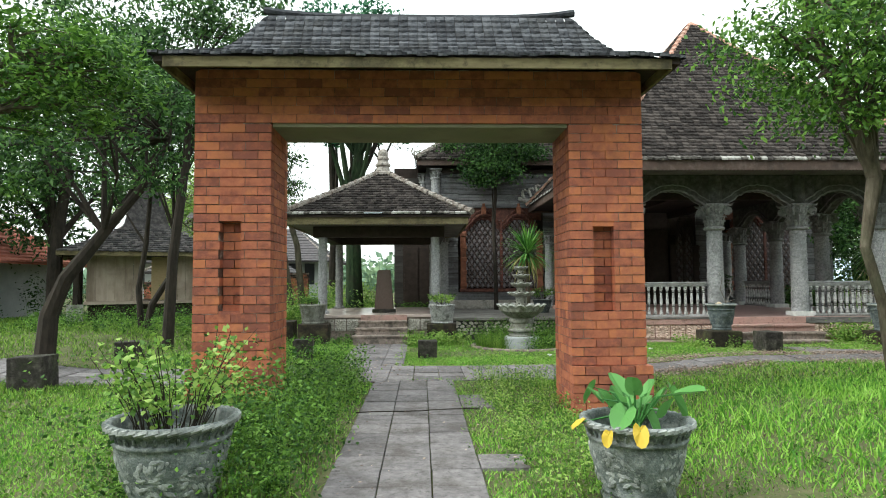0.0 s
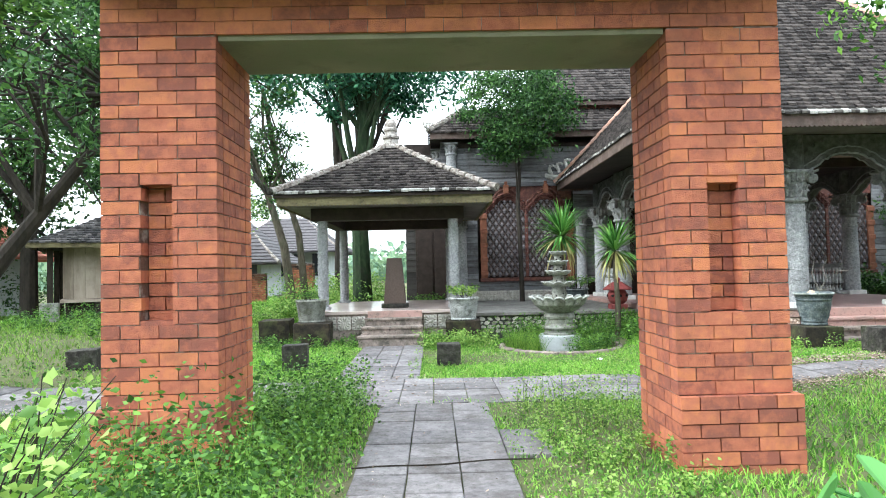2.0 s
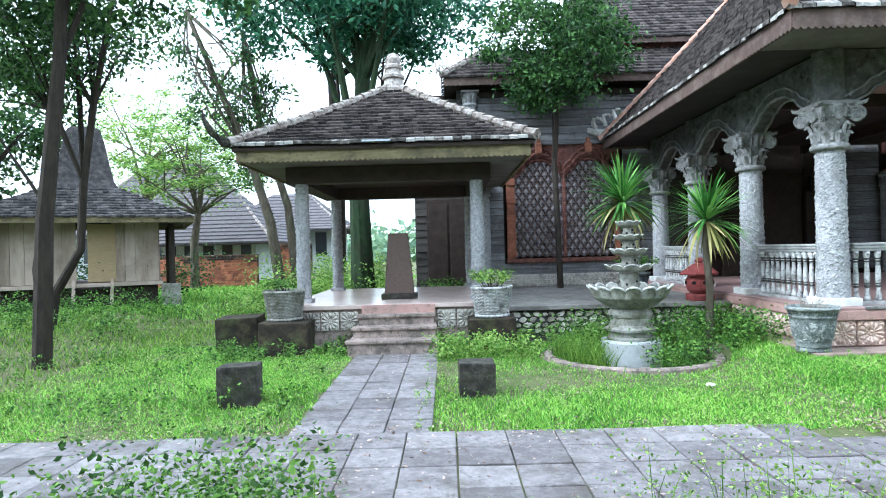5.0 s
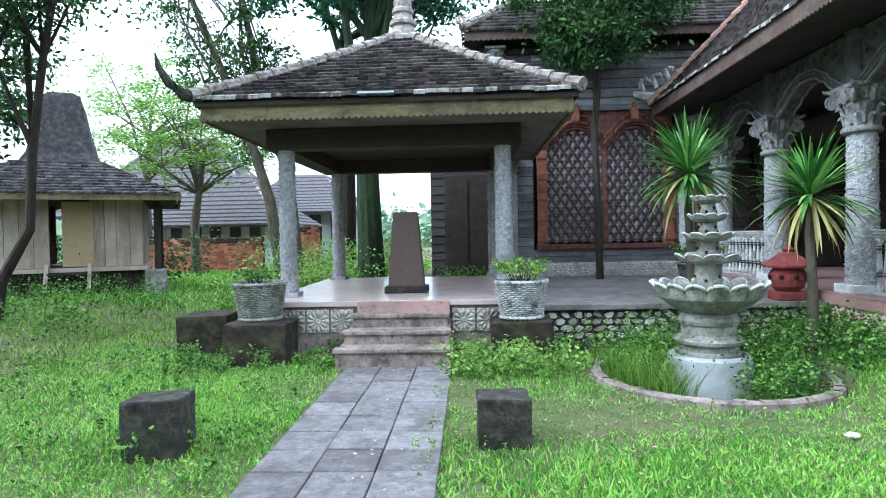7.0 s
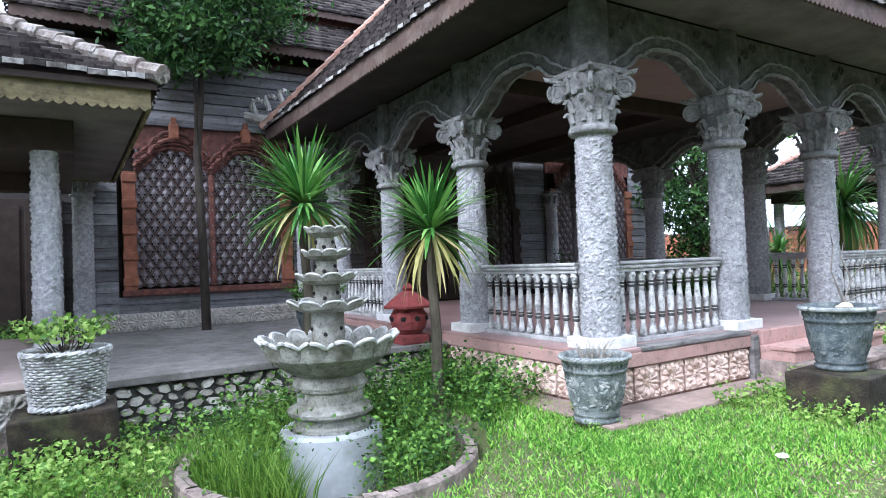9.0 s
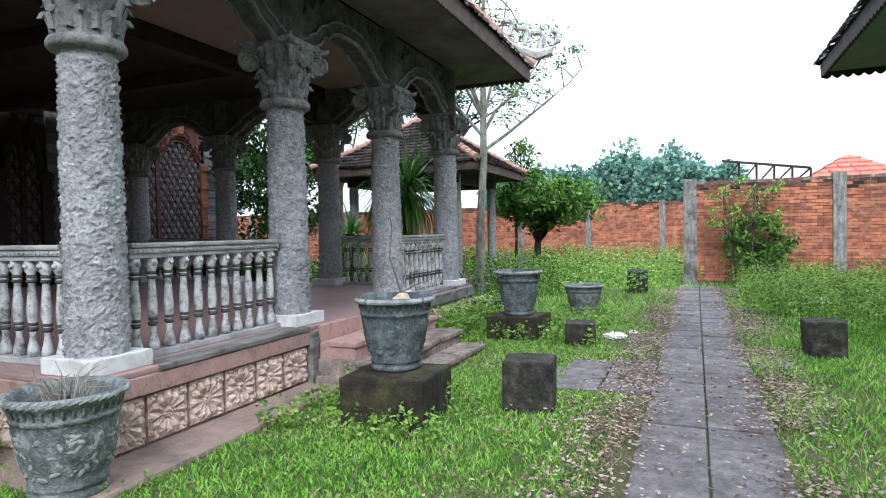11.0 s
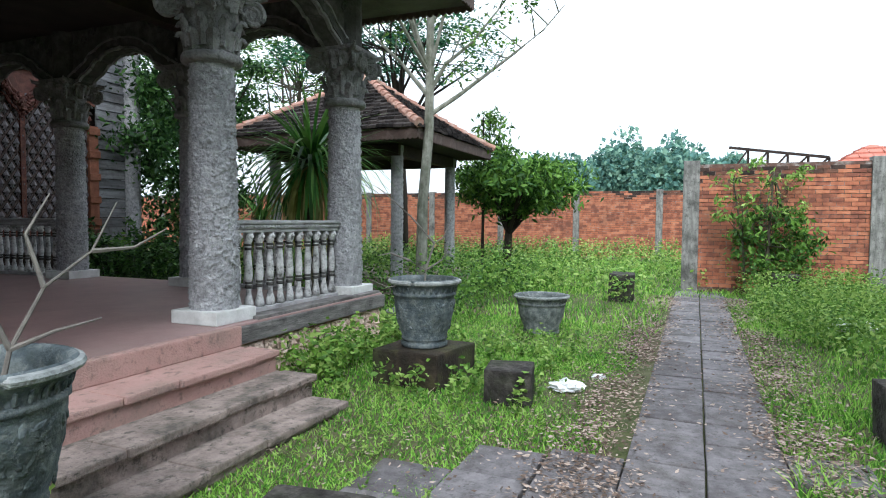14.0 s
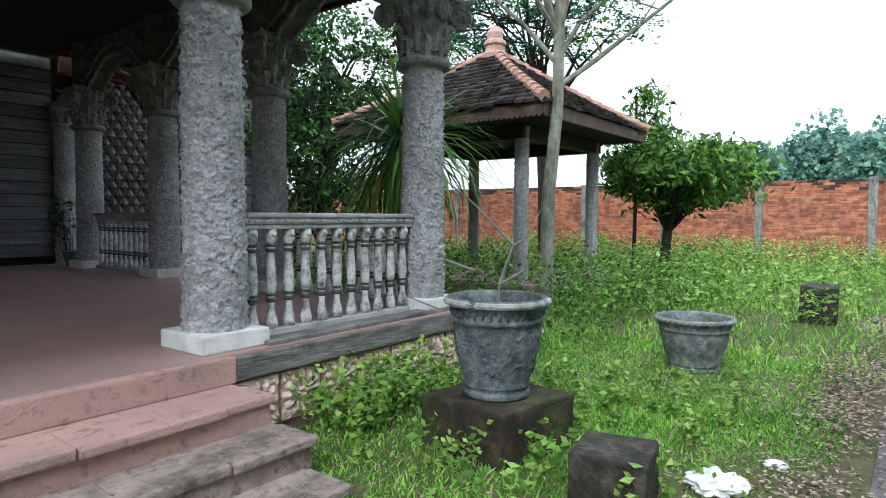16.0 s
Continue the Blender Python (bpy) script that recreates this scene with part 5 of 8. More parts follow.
def carved_pot(r, h, material, label, relief=True, rope=True):
    """A planter: rolled rim, two bands, a tapering body with swags in relief, a foot; hollow, with soil."""
    t = thing("carved_planter", pose(0, 0, 0), label, "planter")

    def wob(a, i):
        return (1 + (0.012 * math.cos(16 * a) if i in (9, 10, 11) else 0), 0)
    prof = [(0.64, 0.0), (0.67, 0.015), (0.67, 0.06), (0.6, 0.085), (0.65, 0.105), (0.665, 0.13), (0.64, 0.155), (0.75, 0.32), (0.825, 0.5), (0.865, 0.68), (0.868, 0.745), (0.905, 0.755), (0.905, 0.79), (0.87, 0.8), (0.89, 0.86), (0.95, 0.9), (1.01, 0.93), (1.01, 0.98), (0.96, 1.0), (0.89, 0.985), (0.86, 0.93), (0.83, 0.82), (0.8, 0.7)]
    body = part("body", lathe(bmesh.new(), [(a * r, b * h) for a, b in prof], 40, (0, 0), wob), material, t, smooth=True)
    part("soil", lathe(bmesh.new(), [(r * 0.82, h * 0.69), (r * 0.81, h * 0.715), (r * 0.3, h * 0.73)], 20), M_BLOCKTOP, t)
    bm = bmesh.new()
    n = 40 if rope else 0
    if not rope:
        tube(bm, [(r * math.cos(0.1571 * k), r * math.sin(0.1571 * k), h * 0.955) for k in range(41)], [r * 0.065] * 41, 8)
    for k in range(n):
        a0, a1 = 2 * math.pi * k / n, 2 * math.pi * (k + 1.3) / n
        tube(bm, [(r * 1.0 * math.cos(a0), r * 1.0 * math.sin(a0), h * 0.945), (r * 1.01 * math.cos(a1), r * 1.01 * math.sin(a1), h * 0.975)], [r * 0.045, r * 0.04], 5)
    part("rim_moulding", bm, M_RELIEF, body, "paler worn rim")
    bm = bmesh.new()
    for k in range(36):
        a0 = 2 * math.pi * k / 36
        tube(bm, [(r * 0.885 * math.cos(a0), r * 0.885 * math.sin(a0), h * 0.81), (r * 0.905 * math.cos(a0), r * 0.905 * math.sin(a0), h * 0.84), (r * 0.935 * math.cos(a0), r * 0.935 * math.sin(a0), h * 0.885)], [r * 0.022, r * 0.03, r * 0.02], 5)
    tagged(part("rim_beading", bm, material, body), kind="stuff")
    if relief:
        for k in range(5):
            bm = bmesh.new()
            a0 = k * math.pi * 0.4 + 0.3
            for i in range(34):
                da, dz = random.uniform(-0.52, 0.52), random.uniform(0.24, 0.66)
                rr = r * (0.60 + 0.47 * dz - 0.13 * dz * dz)
                an = a0 + da
                out = Vector((math.cos(an), math.sin(an), 0))
                tan = Vector((-out.y, out.x, 0)) * math.cos(i * 1.9) + Vector((0, 0, math.sin(i * 1.9)))
                c = out * rr + Vector((0, 0, dz * h))
                w = r * (0.05 if i % 3 else 0.032)
                q = bmesh.ops.create_icosphere(bm, subdivisions=1, radius=w)
                for vv in q["verts"]:
                    vv.co += tan * vv.co.dot(tan) * (1.3 if i % 3 else 0.0) - out * vv.co.dot(out) * 0.35
                    vv.co += c
            tagged(part("leaf_relief", bm, material if material is M_POTDK else M_RELIEF, body, "worn leaf and fruit relief"), kind="stuff")
    return t


P1 = carved_pot(0.475, 0.68, M_POT, "large grey cast planter with garland relief beside the gate")
P1.matrix_world = pose(-1.92, 4.9, -0.31, 0, 0, 25)
P2 = carved_pot(0.425, 0.63, M_POT, "large grey cast planter of taro with garland relief")
P2.matrix_world = pose(1.69, 4.87, -0.31, 0, 0, 70)
P3 = carved_pot(0.315, 0.6, M_POT, "grey-green cast planter with grape relief at the platform corner")
P3.matrix_world = pose(4.66, 14.9, -0.08, 0, 0, 10)
P4 = carved_pot(0.32, 0.6, M_POTDK, "dark cast planter with a dry husk on a stone block", True, False)
P4.matrix_world = pose(6.82, 13.86, 0.255, 0, 0, 30)
P5 = carved_pot(0.32, 0.62, M_POTDK, "dark cast planter with twigs on a mossy stone block", True, False)
P5.matrix_world = pose(10.62, 13.84, 0.205, 0, 0, 55)
P6 = carved_pot(0.35, 0.5, M_POT, "pale grey round cement planter standing empty in the grass", False)
P6.matrix_world = pose(13.4, 13.4, -0.11)
P7 = carved_pot(0.3, 0.26, M_POTDK, "low dark cement planter half hidden in weeds", False)
P7.matrix_world = pose(12.75, 15.0, -0.09)


def basket_pot(x, y, z, label, material):
    """A cast planter in the form of a woven basket."""
    t = thing("basket_planter", pose(x, y, z), label, "planter", "basket planters")
    bm = bmesh.new()
    rows, n = 17, 20
    for j in range(rows):
        zz = 0.06 + 0.4 * j / (rows - 1)
        r = 0.27 + 0.07 * zz / 0.46
        for k in range(n):
            a0, a1 = 2 * math.pi * (k + 0.5 * (j % 2)) / n, 2 * math.pi * (k + 0.5 * (j % 2) + 0.96) / n
            am = (a0 + a1) / 2
            tube(bm, [((r - 0.012) * math.cos(a0), (r - 0.012) * math.sin(a0), zz), ((r + 0.012) * math.cos(am), (r + 0.012) * math.sin(am), zz), ((r - 0.012) * math.cos(a1), (r - 0.012) * math.sin(a1), zz)], [0.009, 0.0125, 0.009], 5)
    part("weave", bm, material, t)
    part("core", lathe(bmesh.new(), [(0.26, 0.0), (0.27, 0.05), (0.33, 0.47), (0.31, 0.475), (0.29, 0.42)], 24), M_STONE, t)
    for zz, r in ((0.015, 0.285), (0.49, 0.35)):
        bm = bmesh.new()
        for k in range(28):
            a0, a1 = 2 * math.pi * k / 28, 2 * math.pi * (k + 1.35) / 28
            tube(bm, [(r * math.cos(a0), r * math.sin(a0), zz - 0.008), (r * math.cos(a1), r * math.sin(a1), zz + 0.012)], [0.026, 0.022], 5)
        part("rope_rim", bm, material, t)
    part("soil", lathe(bmesh.new(), [(0.3, 0.43), (0.28, 0.45), (0.1, 0.455)], 16), M_SOIL, t)
    return t


basket_pot(-3.05, 17.42, ground_z(-3, 17.4) + 0.555, "weathered grey basket-weave planter with small weeds on a stone block", M_STONE)
basket_pot(0.57, 17.38, ground_z(0.57, 17.38) + 0.535, "weathered white basket-weave planter with trailing herbs on a stone block", M_BALU)


M_LIP = mat("bleached_cement", [(0.34, 0.34, 0.33), (0.62, 0.62, 0.60)], 12, 0.85, 0.4, 50, (0.2, 0.2, 0.17), 5.0, 0.6)


def build_fountain():
    x, y, _ = POOL
    t = thing("tiered_fountain", pose(x, y, 0), "dry tiered cement fountain with a scalloped basin in a round pool", "fountain")
    part("drum", lathe(bmesh.new(), [(0.46, -0.62), (0.46, -0.08), (0.44, -0.05), (0.37, -0.05), (0.37, -0.1)], 40), M_DRUM, t, "smooth blue-grey cement drum", smooth=False)
    part("pedestal", lathe(bmesh.new(), [(0.345, -0.12), (0.345, -0.02), (0.325, 0.0), (0.325, 0.05), (0.34, 0.06), (0.385, 0.09), (0.39, 0.12), (0.34, 0.15), (0.30, 0.18), (0.30, 0.28), (0.32, 0.3), (0.335, 0.34), (0.32, 0.38), (0.30, 0.41), (0.28, 0.44)], 36), M_STONE, t)

    def bowl(name, r, z, h, petals, neck):
        n = petals * 10

        def wave(a, i):
            if i in (3, 4, 5, 6):
                c = abs(math.sin(petals * a / 2)) ** 0.7
                return (0.93 + 0.13 * c, (0.075 if i < 6 else 0.03) * c * r / 0.6 - 0.015 * r)
            if i == 2:
                return (1 + 0.025 * abs(math.sin(petals * a / 2)), 0)
            return (1, 0)
        pr = [(neck, z - h), (r * 0.66, z - h * 0.8), (r * 0.9, z - h * 0.35), (r * 0.985, z - 0.02 * r), (r * 1.0, z + 0.012), (r * 0.95, z + 0.012), (r * 0.78, z - 0.04 * r / 0.3), (neck, z - h * 0.35)]
        b = part(name, lathe(bmesh.new(), pr, n, (0, 0), wave), M_STONE, t)
        if r > 0.5:
            for k in range(petals):
                a = 2 * math.pi * (k + 0.5) / petals
                bm = bmesh.new()
                pts = []
                for i in range(11):
                    q = (i / 10 - 0.5) * 2 * math.pi / petals * 0.94
                    e = abs(math.cos(q * petals / 2)) ** 0.7
                    pts.append(((r * (0.935 + 0.13 * e)) * math.cos(a + q), (r * (0.935 + 0.13 * e)) * math.sin(a + q), z + 0.01 + 0.075 * e - 0.009))
                tube(bm, pts, [0.011] + [0.019] * 9 + [0.011], 6)
                part("petal_lip", bm, M_LIP, b, "bleached white petal edge")
        else:
            bm = bmesh.new()
            pts = []
            for i in range(n + 1):
                a = 2 * math.pi * i / n
                e = abs(math.sin(petals * a / 2)) ** 0.7
                pts.append((r * (0.93 + 0.13 * e) * math.cos(a), r * (0.93 + 0.13 * e) * math.sin(a), z + 0.012 + 0.075 * e * r / 0.6 - 0.015 * r))
            tube(bm, pts, [0.009] * (n + 1), 5)
            part("petal_lip", bm, M_LIP, b, "bleached pale rim")
        return b
    bowl("basin", 0.6, 0.70, 0.28, 16, 0.28)
    for k, (r, z, rn, zn) in enumerate(((0.35, 1.05, 0.15, 0.62), (0.27, 1.3, 0.12, 1.0), (0.21, 1.52, 0.1, 1.26), (0.18, 1.73, 0.085, 1.49))):
        stem = part("stem", lathe(bmesh.new(), [(rn * 1.05, zn), (rn, zn + 0.05), (rn, z - 0.07), (rn * 0.8, z - 0.05)], 16), M_STONE, t)
        for i in range(6):
            bm = bmesh.new()
            a = math.pi / 3 * i
            zz = zn + (z - zn) * 0.45
            q = bmesh.ops.create_icosphere(bm, subdivisions=1, radius=0.021)
            bmesh.ops.translate(bm, vec=(rn * math.cos(a), rn * math.sin(a), zz + (0.025 if i % 2 else -0.02)), verts=q["verts"])
            # solid black ball, painted as the shade in a hole
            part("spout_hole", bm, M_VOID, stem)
        bowl("tier", r, z, 0.055 + 0.05 * r, 9, rn * 0.8)
    p = thing("fountain_pool", pose(x, y, 0), "round sunken pool with a low cement rim, overgrown with weeds", "pool", kind="structure")
    R = POOL[2]
    gz = ground_z(x, y)
    bm = bmesh.new()
    n = 64
    for k in range(n):
        a0, a1 = 2 * math.pi * k / n, 2 * math.pi * (k + 1) / n
        j = 0.015 * noise.noise((k * 0.9, 0, 0))
        v = []
        for a in (a0, a1):
            c, s = math.cos(a), math.sin(a)
            v.append([bm.verts.new((r * c, r * s, z)) for r, z in ((R, -0.65), (R, gz + 0.03 + j), (R + 0.09, gz + 0.035 + j), (R + 0.11, gz + 0.01), (R + 0.12, gz - 0.3))])
        for i in range(4):
            bm.faces.new((v[0][i], v[0][i + 1], v[1][i + 1], v[1][i]))
    bmesh.ops.remove_doubles(bm, verts=bm.verts, dist=0.006)
    part("rim", bm, M_STEP, p, "cracked pale cement rim")
    part("bed", lathe(bmesh.new(), [(R, -0.66), (R, -0.58), (0.3, -0.56)], 40), M_SOIL, p)


build_fountain()


def build_lantern(x, y, z):
    t = thing("garden_lantern", pose(x, y, z), "red painted cement garden lantern on the terrace edge", "lantern")
    part("foot", boxm(-0.2, -0.2, 0, 0.2, 0.2, 0.13, 0.03), M_REDLAMP, t)
    bm = lathe(bmesh.new(), [(0.14, 0.12), (0.22, 0.2), (0.25, 0.3), (0.25, 0.38), (0.2, 0.46), (0.16, 0.5)], 16)
    lbox = part("light_box", bm, M_REDLAMP, t)
    for k in range(8):
        a = k * math.pi / 4
        bm = bmesh.new()
        q = bmesh.ops.create_icosphere(bm, subdivisions=1, radius=0.045)
        bmesh.ops.translate(bm, vec=(0.235 * math.cos(a), 0.235 * math.sin(a), 0.34), verts=q["verts"])
        # black ball set in for the shaded hollow of the light box
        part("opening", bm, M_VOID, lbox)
    part("cap", lathe(bmesh.new(), [(0.36, 0.48), (0.37, 0.51), (0.22, 0.62), (0.12, 0.68), (0.06, 0.7), (0.09, 0.74), (0.04, 0.8)], 6), M_REDLAMP, t)


build_lantern(4.5, 18.15, 0.33)
FP = carved_pot(0.33, 0.45, M_POTDK, "blue-grey glazed pot with ferns on the terrace", False)
FP.matrix_world = pose(4.05, 20.6, 0.33)


# ---- plants with their own shape ----
def yucca(x, y, z0, zc, n, length, label, spread=1.0, seed=1, dry=0.15):
    rnd = random.Random(seed)
    t = thing("yucca_plant", pose(x, y, z0), label, "plant")
    h = zc - z0
    bm = bmesh.new()
    tube(bm, [(0, 0, -0.05), (0.03, 0.02, h * 0.4), (-0.02, 0, h * 0.75), (0, 0, h)], [0.075, 0.06, 0.055, 0.05], 9)
    part("trunk", bm, M_BARK, t)
    for nm, m, lo, hi, cnt in (("leaf_rosette", M_YUCCA, -0.35, 1.45, n), ("old_leaves", M_YUCCADRY, -1.0, -0.1, int(n * dry))):
        v, f = [], []
        for i in range(cnt):
            a = rnd.uniform(0, 2 * math.pi)
            el = rnd.uniform(lo, hi)
            L = length * rnd.uniform(0.75, 1.08)
            w = rnd.uniform(0.017, 0.029)
            droop = rnd.uniform(0.05, 0.3) * spread
            side = Vector((-math.sin(a), math.cos(a), 0))
            k = len(v)
            for j in range(5):
                u = j / 4
                e = el - droop * u * 1.6
                p = Vector((math.cos(a) * math.cos(e), math.sin(a) * math.cos(e), math.sin(e))) * (0.03 + L * u) + Vector((0, 0, h + rnd.uniform(0, 0.0) - droop * 0.12 * u * u))
                ww = w * (0.8 + 0.5 * u) if u < 0.6 else w * (1.1 - 1.02 * (u - 0.6) / 0.4)
                v.append(p - side * ww)
                v.append(p + side * ww)
            for j in range(4):
                f.append((k + 2 * j, k + 2 * j + 1, k + 2 * j + 3, k + 2 * j + 2))
        pydata(nm, v, f, m, t)
    return t


yucca(3.18, 18.4, 0.33, 2.2, 230, 1.0, "spiky green yucca with a bare stem on the terrace", seed=3)
yucca(4.05, 16.7, ground_z(4.05, 16.7), 1.76, 170, 0.85, "spiky green yucca on a thin bare trunk beside the portico", seed=4, dry=0.15)
yucca(13.0, 16.7, -0.1, 2.15, 220, 1.35, "tall drooping strap-leaved plant behind the portico corner", 2.4, seed=8, dry=0.3)
yucca(14.6, 18.9, -0.1, 1.3, 120, 0.9, "strap-leaved palm-like plant near the far gazebo", 2.0, seed=9)


def tree(name, base, trunk, crown, label, leaf, leaf_len, clumps, per, clump_r, bark, seed, limbs=9, flat=0.0, droop=0.25, ratio=0.45, boughs=()):
    """trunk: (point, radius) pairs from the ground up; crown: centre and half sizes. Limbs run from the trunk into clumps of leaves."""
    rnd = random.Random(seed)
    t = thing(name, pose(*base), label, "tree")
    b = Vector(base)
    pts = [Vector(p) - b for p, r in trunk]
    bm = bmesh.new()
    tube(bm, pts, [r for p, r in trunk], 10)
    c, hs = Vector(crown[0]) - b, crown[1]
    cl = []
    for i in range(clumps):
        while True:
            q = Vector((rnd.uniform(-1, 1), rnd.uniform(-1, 1), rnd.uniform(-1, 1)))
            if 0.15 < q.length < 1:
                break
        q *= rnd.uniform(0.85, 1.1)
        cl.append(c + Vector((q.x * hs[0], q.y * hs[1], q.z * hs[2])))
    top = pts[-1]
    for i in range(limbs):
        k = rnd.randrange(max(1, len(pts) // 2), len(pts))
        s = pts[k] if rnd.random() < 0.8 else top
        e = cl[i % len(cl)]
        r0 = trunk[k][1] * 0.55
        mid = s.lerp(e, 0.5) + Vector((rnd.uniform(-0.2, 0.2), rnd.uniform(-0.2, 0.2), rnd.uniform(0, 0.3))) * (e - s).length * 0.4
        tube(bm, [s, s.lerp(mid, 0.5), mid, mid.lerp(e, 0.6), e], [r0, r0 * 0.8, r0 * 0.55, r0 * 0.35, r0 * 0.12], 6)
        for _ in range(2):
            e2 = cl[rnd.randrange(len(cl))]
            if (e2 - mid).length < 0.9 * (e - s).length + 0.5:
                tube(bm, [mid, mid.lerp(e2, 0.5) + Vector((0, 0, 0.1)), e2], [r0 * 0.45, r0 * 0.28, r0 * 0.08], 5)
    for bough in boughs:
        line = [Vector(p) - b for p in bough]
        tube(bm, line, [0.045 * (1 - 0.85 * i / (len(line) - 1)) for i in range(len(line))], 7)
        for p, q in zip(line[1:], line[2:]):
            for u in (0.2, 0.7):
                tip = p.lerp(q, u) + Vector((rnd.uniform(-0.5, 0.5), rnd.uniform(-0.5, 0.5), rnd.uniform(0.15, 0.5)))
                tube(bm, [p.lerp(q, u), p.lerp(q, u).lerp(tip, 0.6), tip], [0.014, 0.01, 0.004], 5)
                cl.append(tip)
    part("trunk", bm, bark, t)
    C = []
    for q in cl:
        k = int(per * rnd.uniform(0.5, 1.4))
        rr = clump_r * rnd.uniform(0.6, 1.35)
        g = RNG.normal(size=(k, 3)) * np.array([1, 1, 0.6 - 0.3 * flat]) * rr * 0.6
        C.append(g + np.array(q))
    leaf_mesh("crown", np.concatenate(C), leaf_len, leaf_len * ratio, leaf, t, droop, flat=flat)
    return t


# before the lattice window: slender tree with a dense rounded crown
tree("courtyard_tree", (2.75, 22.7, 0.33), [((2.75, 22.7, 0.2), 0.085), ((2.72, 22.7, 2.0), 0.075), ((2.68, 22.75, 3.6), 0.07), ((2.75, 22.7, 4.4), 0.06), ((2.8, 22.7, 5.6), 0.04)],
     ((2.75, 22.4, 6.5), (1.75, 1.6, 1.75)), "slender dark-trunked tree with dense rounded crown beside the carved window", M_LEAFDK, 0.15, 150, 95, 0.42, M_BARKDK, 11, 16)
# great trees behind the garden pavilion
tree("great_tree", (-2.7, 25.2, 0), [((-2.7, 25.2, -0.45), 0.40), ((-2.75, 25.2, 1.5), 0.33), ((-2.8, 25.2, 4), 0.28), ((-2.6, 25.3, 6.5), 0.22), ((-2.3, 25.4, 9), 0.14)],
     ((-2.8, 25.6, 10.0), (4.8, 3.0, 2.8)), "tall mossy-trunked tree with blue-green leaf clusters", M_LEAFBLUE, 0.24, 180, 100, 0.68, M_MOSSBARK, 12, 18)
tree("great_tree", (-4.3, 30.0, 0), [((-4.3, 30, -0.45), 0.28), ((-4.2, 30, 4), 0.22), ((-4.4, 30, 8), 0.14)],
     ((-2.0, 30, 11.0), (3.6, 3.0, 2.6)), "tall dark tree further behind the pavilion", M_LEAFBLUE, 0.25, 70, 90, 0.8, M_BARKDK, 13, 14)
tree("leaning_tree", (-5.6, 27.0, 0), [((-5.6, 27, -0.45), 0.2), ((-6.0, 27, 2.5), 0.16), ((-6.6, 27, 4.5), 0.13), ((-7.6, 27, 7), 0.1), ((-8.6, 27, 9.5), 0.07)],
     ((-7.6, 27, 7.6), (2.3, 1.8, 2.8)), "leaning tree with dark forked limbs and sparse foliage", M_LEAFDK, 0.17, 62, 55, 0.4, M_BARK, 14, 20)
tree("leaning_tree", (-5.2, 27.4, 0), [((-5.2, 27.4, -0.45), 0.16), ((-5.5, 27.4, 3), 0.13), ((-6.4, 27.4, 6), 0.1), ((-6.9, 27.4, 9), 0.06)],
     ((-6.3, 27.4, 5.2), (1.4, 1.5, 1.6)), "slim leaning tree with sparse dark foliage", M_LEAFDK, 0.17, 40, 55, 0.4, M_BARK, 15, 12)
# feathery tree beyond the old timber house
tree("feathery_tree", (-11.0, 33.0, 0), [((-11, 33, -0.45), 0.2), ((-11, 33, 2.0), 0.17), ((-10.8, 33, 3.2), 0.13), ((-10.5, 33, 5), 0.07)],
     ((-10.8, 33, 5.6), (3.6, 2.6, 2.4)), "light feathery tree with spreading limbs beyond the timber house", M_LEAFLT, 0.16, 120, 90, 0.5, M_BARK, 16, 22, 0.75, 0.0)
tree("feathery_tree", (-14.5, 36, 0), [((-14.5, 36, -0.45), 0.2), ((-14.5, 36, 4), 0.15), ((-14.3, 36, 6), 0.08)],
     ((-14.0, 36, 7.2), (5.0, 3.0, 2.6)), "light feathery tree with spreading limbs", M_LEAFLT, 0.18, 120, 80, 0.6, M_BARK, 17, 18, 0.75, 0.0)
# trees by the cross path, west
tree("dark_tree", (-7.3, 12.2, 0), [((-7.3, 12.2, -0.45), 0.2), ((-7.2, 12.2, 0.8), 0.17), ((-6.9, 12.2, 1.5), 0.14), ((-6.3, 12.4, 2.4), 0.11), ((-5.6, 12.6, 3.4), 0.08), ((-5.2, 12.8, 4.4), 0.05)],
     ((-6.7, 12.0, 4.8), (3.0, 1.8, 1.8)), "low forked dark tree with spreading limbs over the lawn", M_LEAFDK, 0.13, 85, 85, 0.42, M_BARKDK, 18, 22)
tree("dark_tree", (-8.3, 19.5, 0), [((-8.6, 19.5, -0.45), 0.12), ((-8.4, 19.5, 0.7), 0.10), ((-7.85, 19.5, 1.6), 0.085), ((-7.75, 19.5, 3.0), 0.08), ((-7.5, 19.5, 4.6), 0.065), ((-7.0, 19.5, 7), 0.05)],
     ((-7.9, 19.3, 6.6), (1.9, 1.6, 1.6)), "slim dark tree with a curved double trunk before the timber house", M_LEAFDK, 0.14, 90, 80, 0.45, M_BARKDK, 19, 16)
tree("dark_tree", (-8.6, 19.6, 0), [((-8.7, 19.6, -0.45), 0.10), ((-8.85, 19.6, 1.2), 0.085), ((-8.65, 19.6, 2.6), 0.075), ((-8.5, 19.6, 4.6), 0.06)],
     ((-9.0, 19.4, 5.6), (1.8, 1.5, 1.5)), "slim dark tree before the timber house", M_LEAFDK, 0.14, 50, 80, 0.45, M_BARKDK, 20, 10)
tree("yellowing_tree", (-4.9, 8.9, 0), [((-6.6, 6.6, -0.45), 0.12), ((-6.4, 6.7, 1.8), 0.1), ((-5.8, 7.0, 3.2), 0.08), ((-5.0, 7.6, 4.2), 0.05)],
     ((-4.7, 8.0, 4.1), (1.1, 0.9, 0.8)), "small tree with light feathery foliage hanging beside the gate", M_LEAFMID, 0.1, 70, 110, 0.34, M_BARK, 21, 14, 0.5)
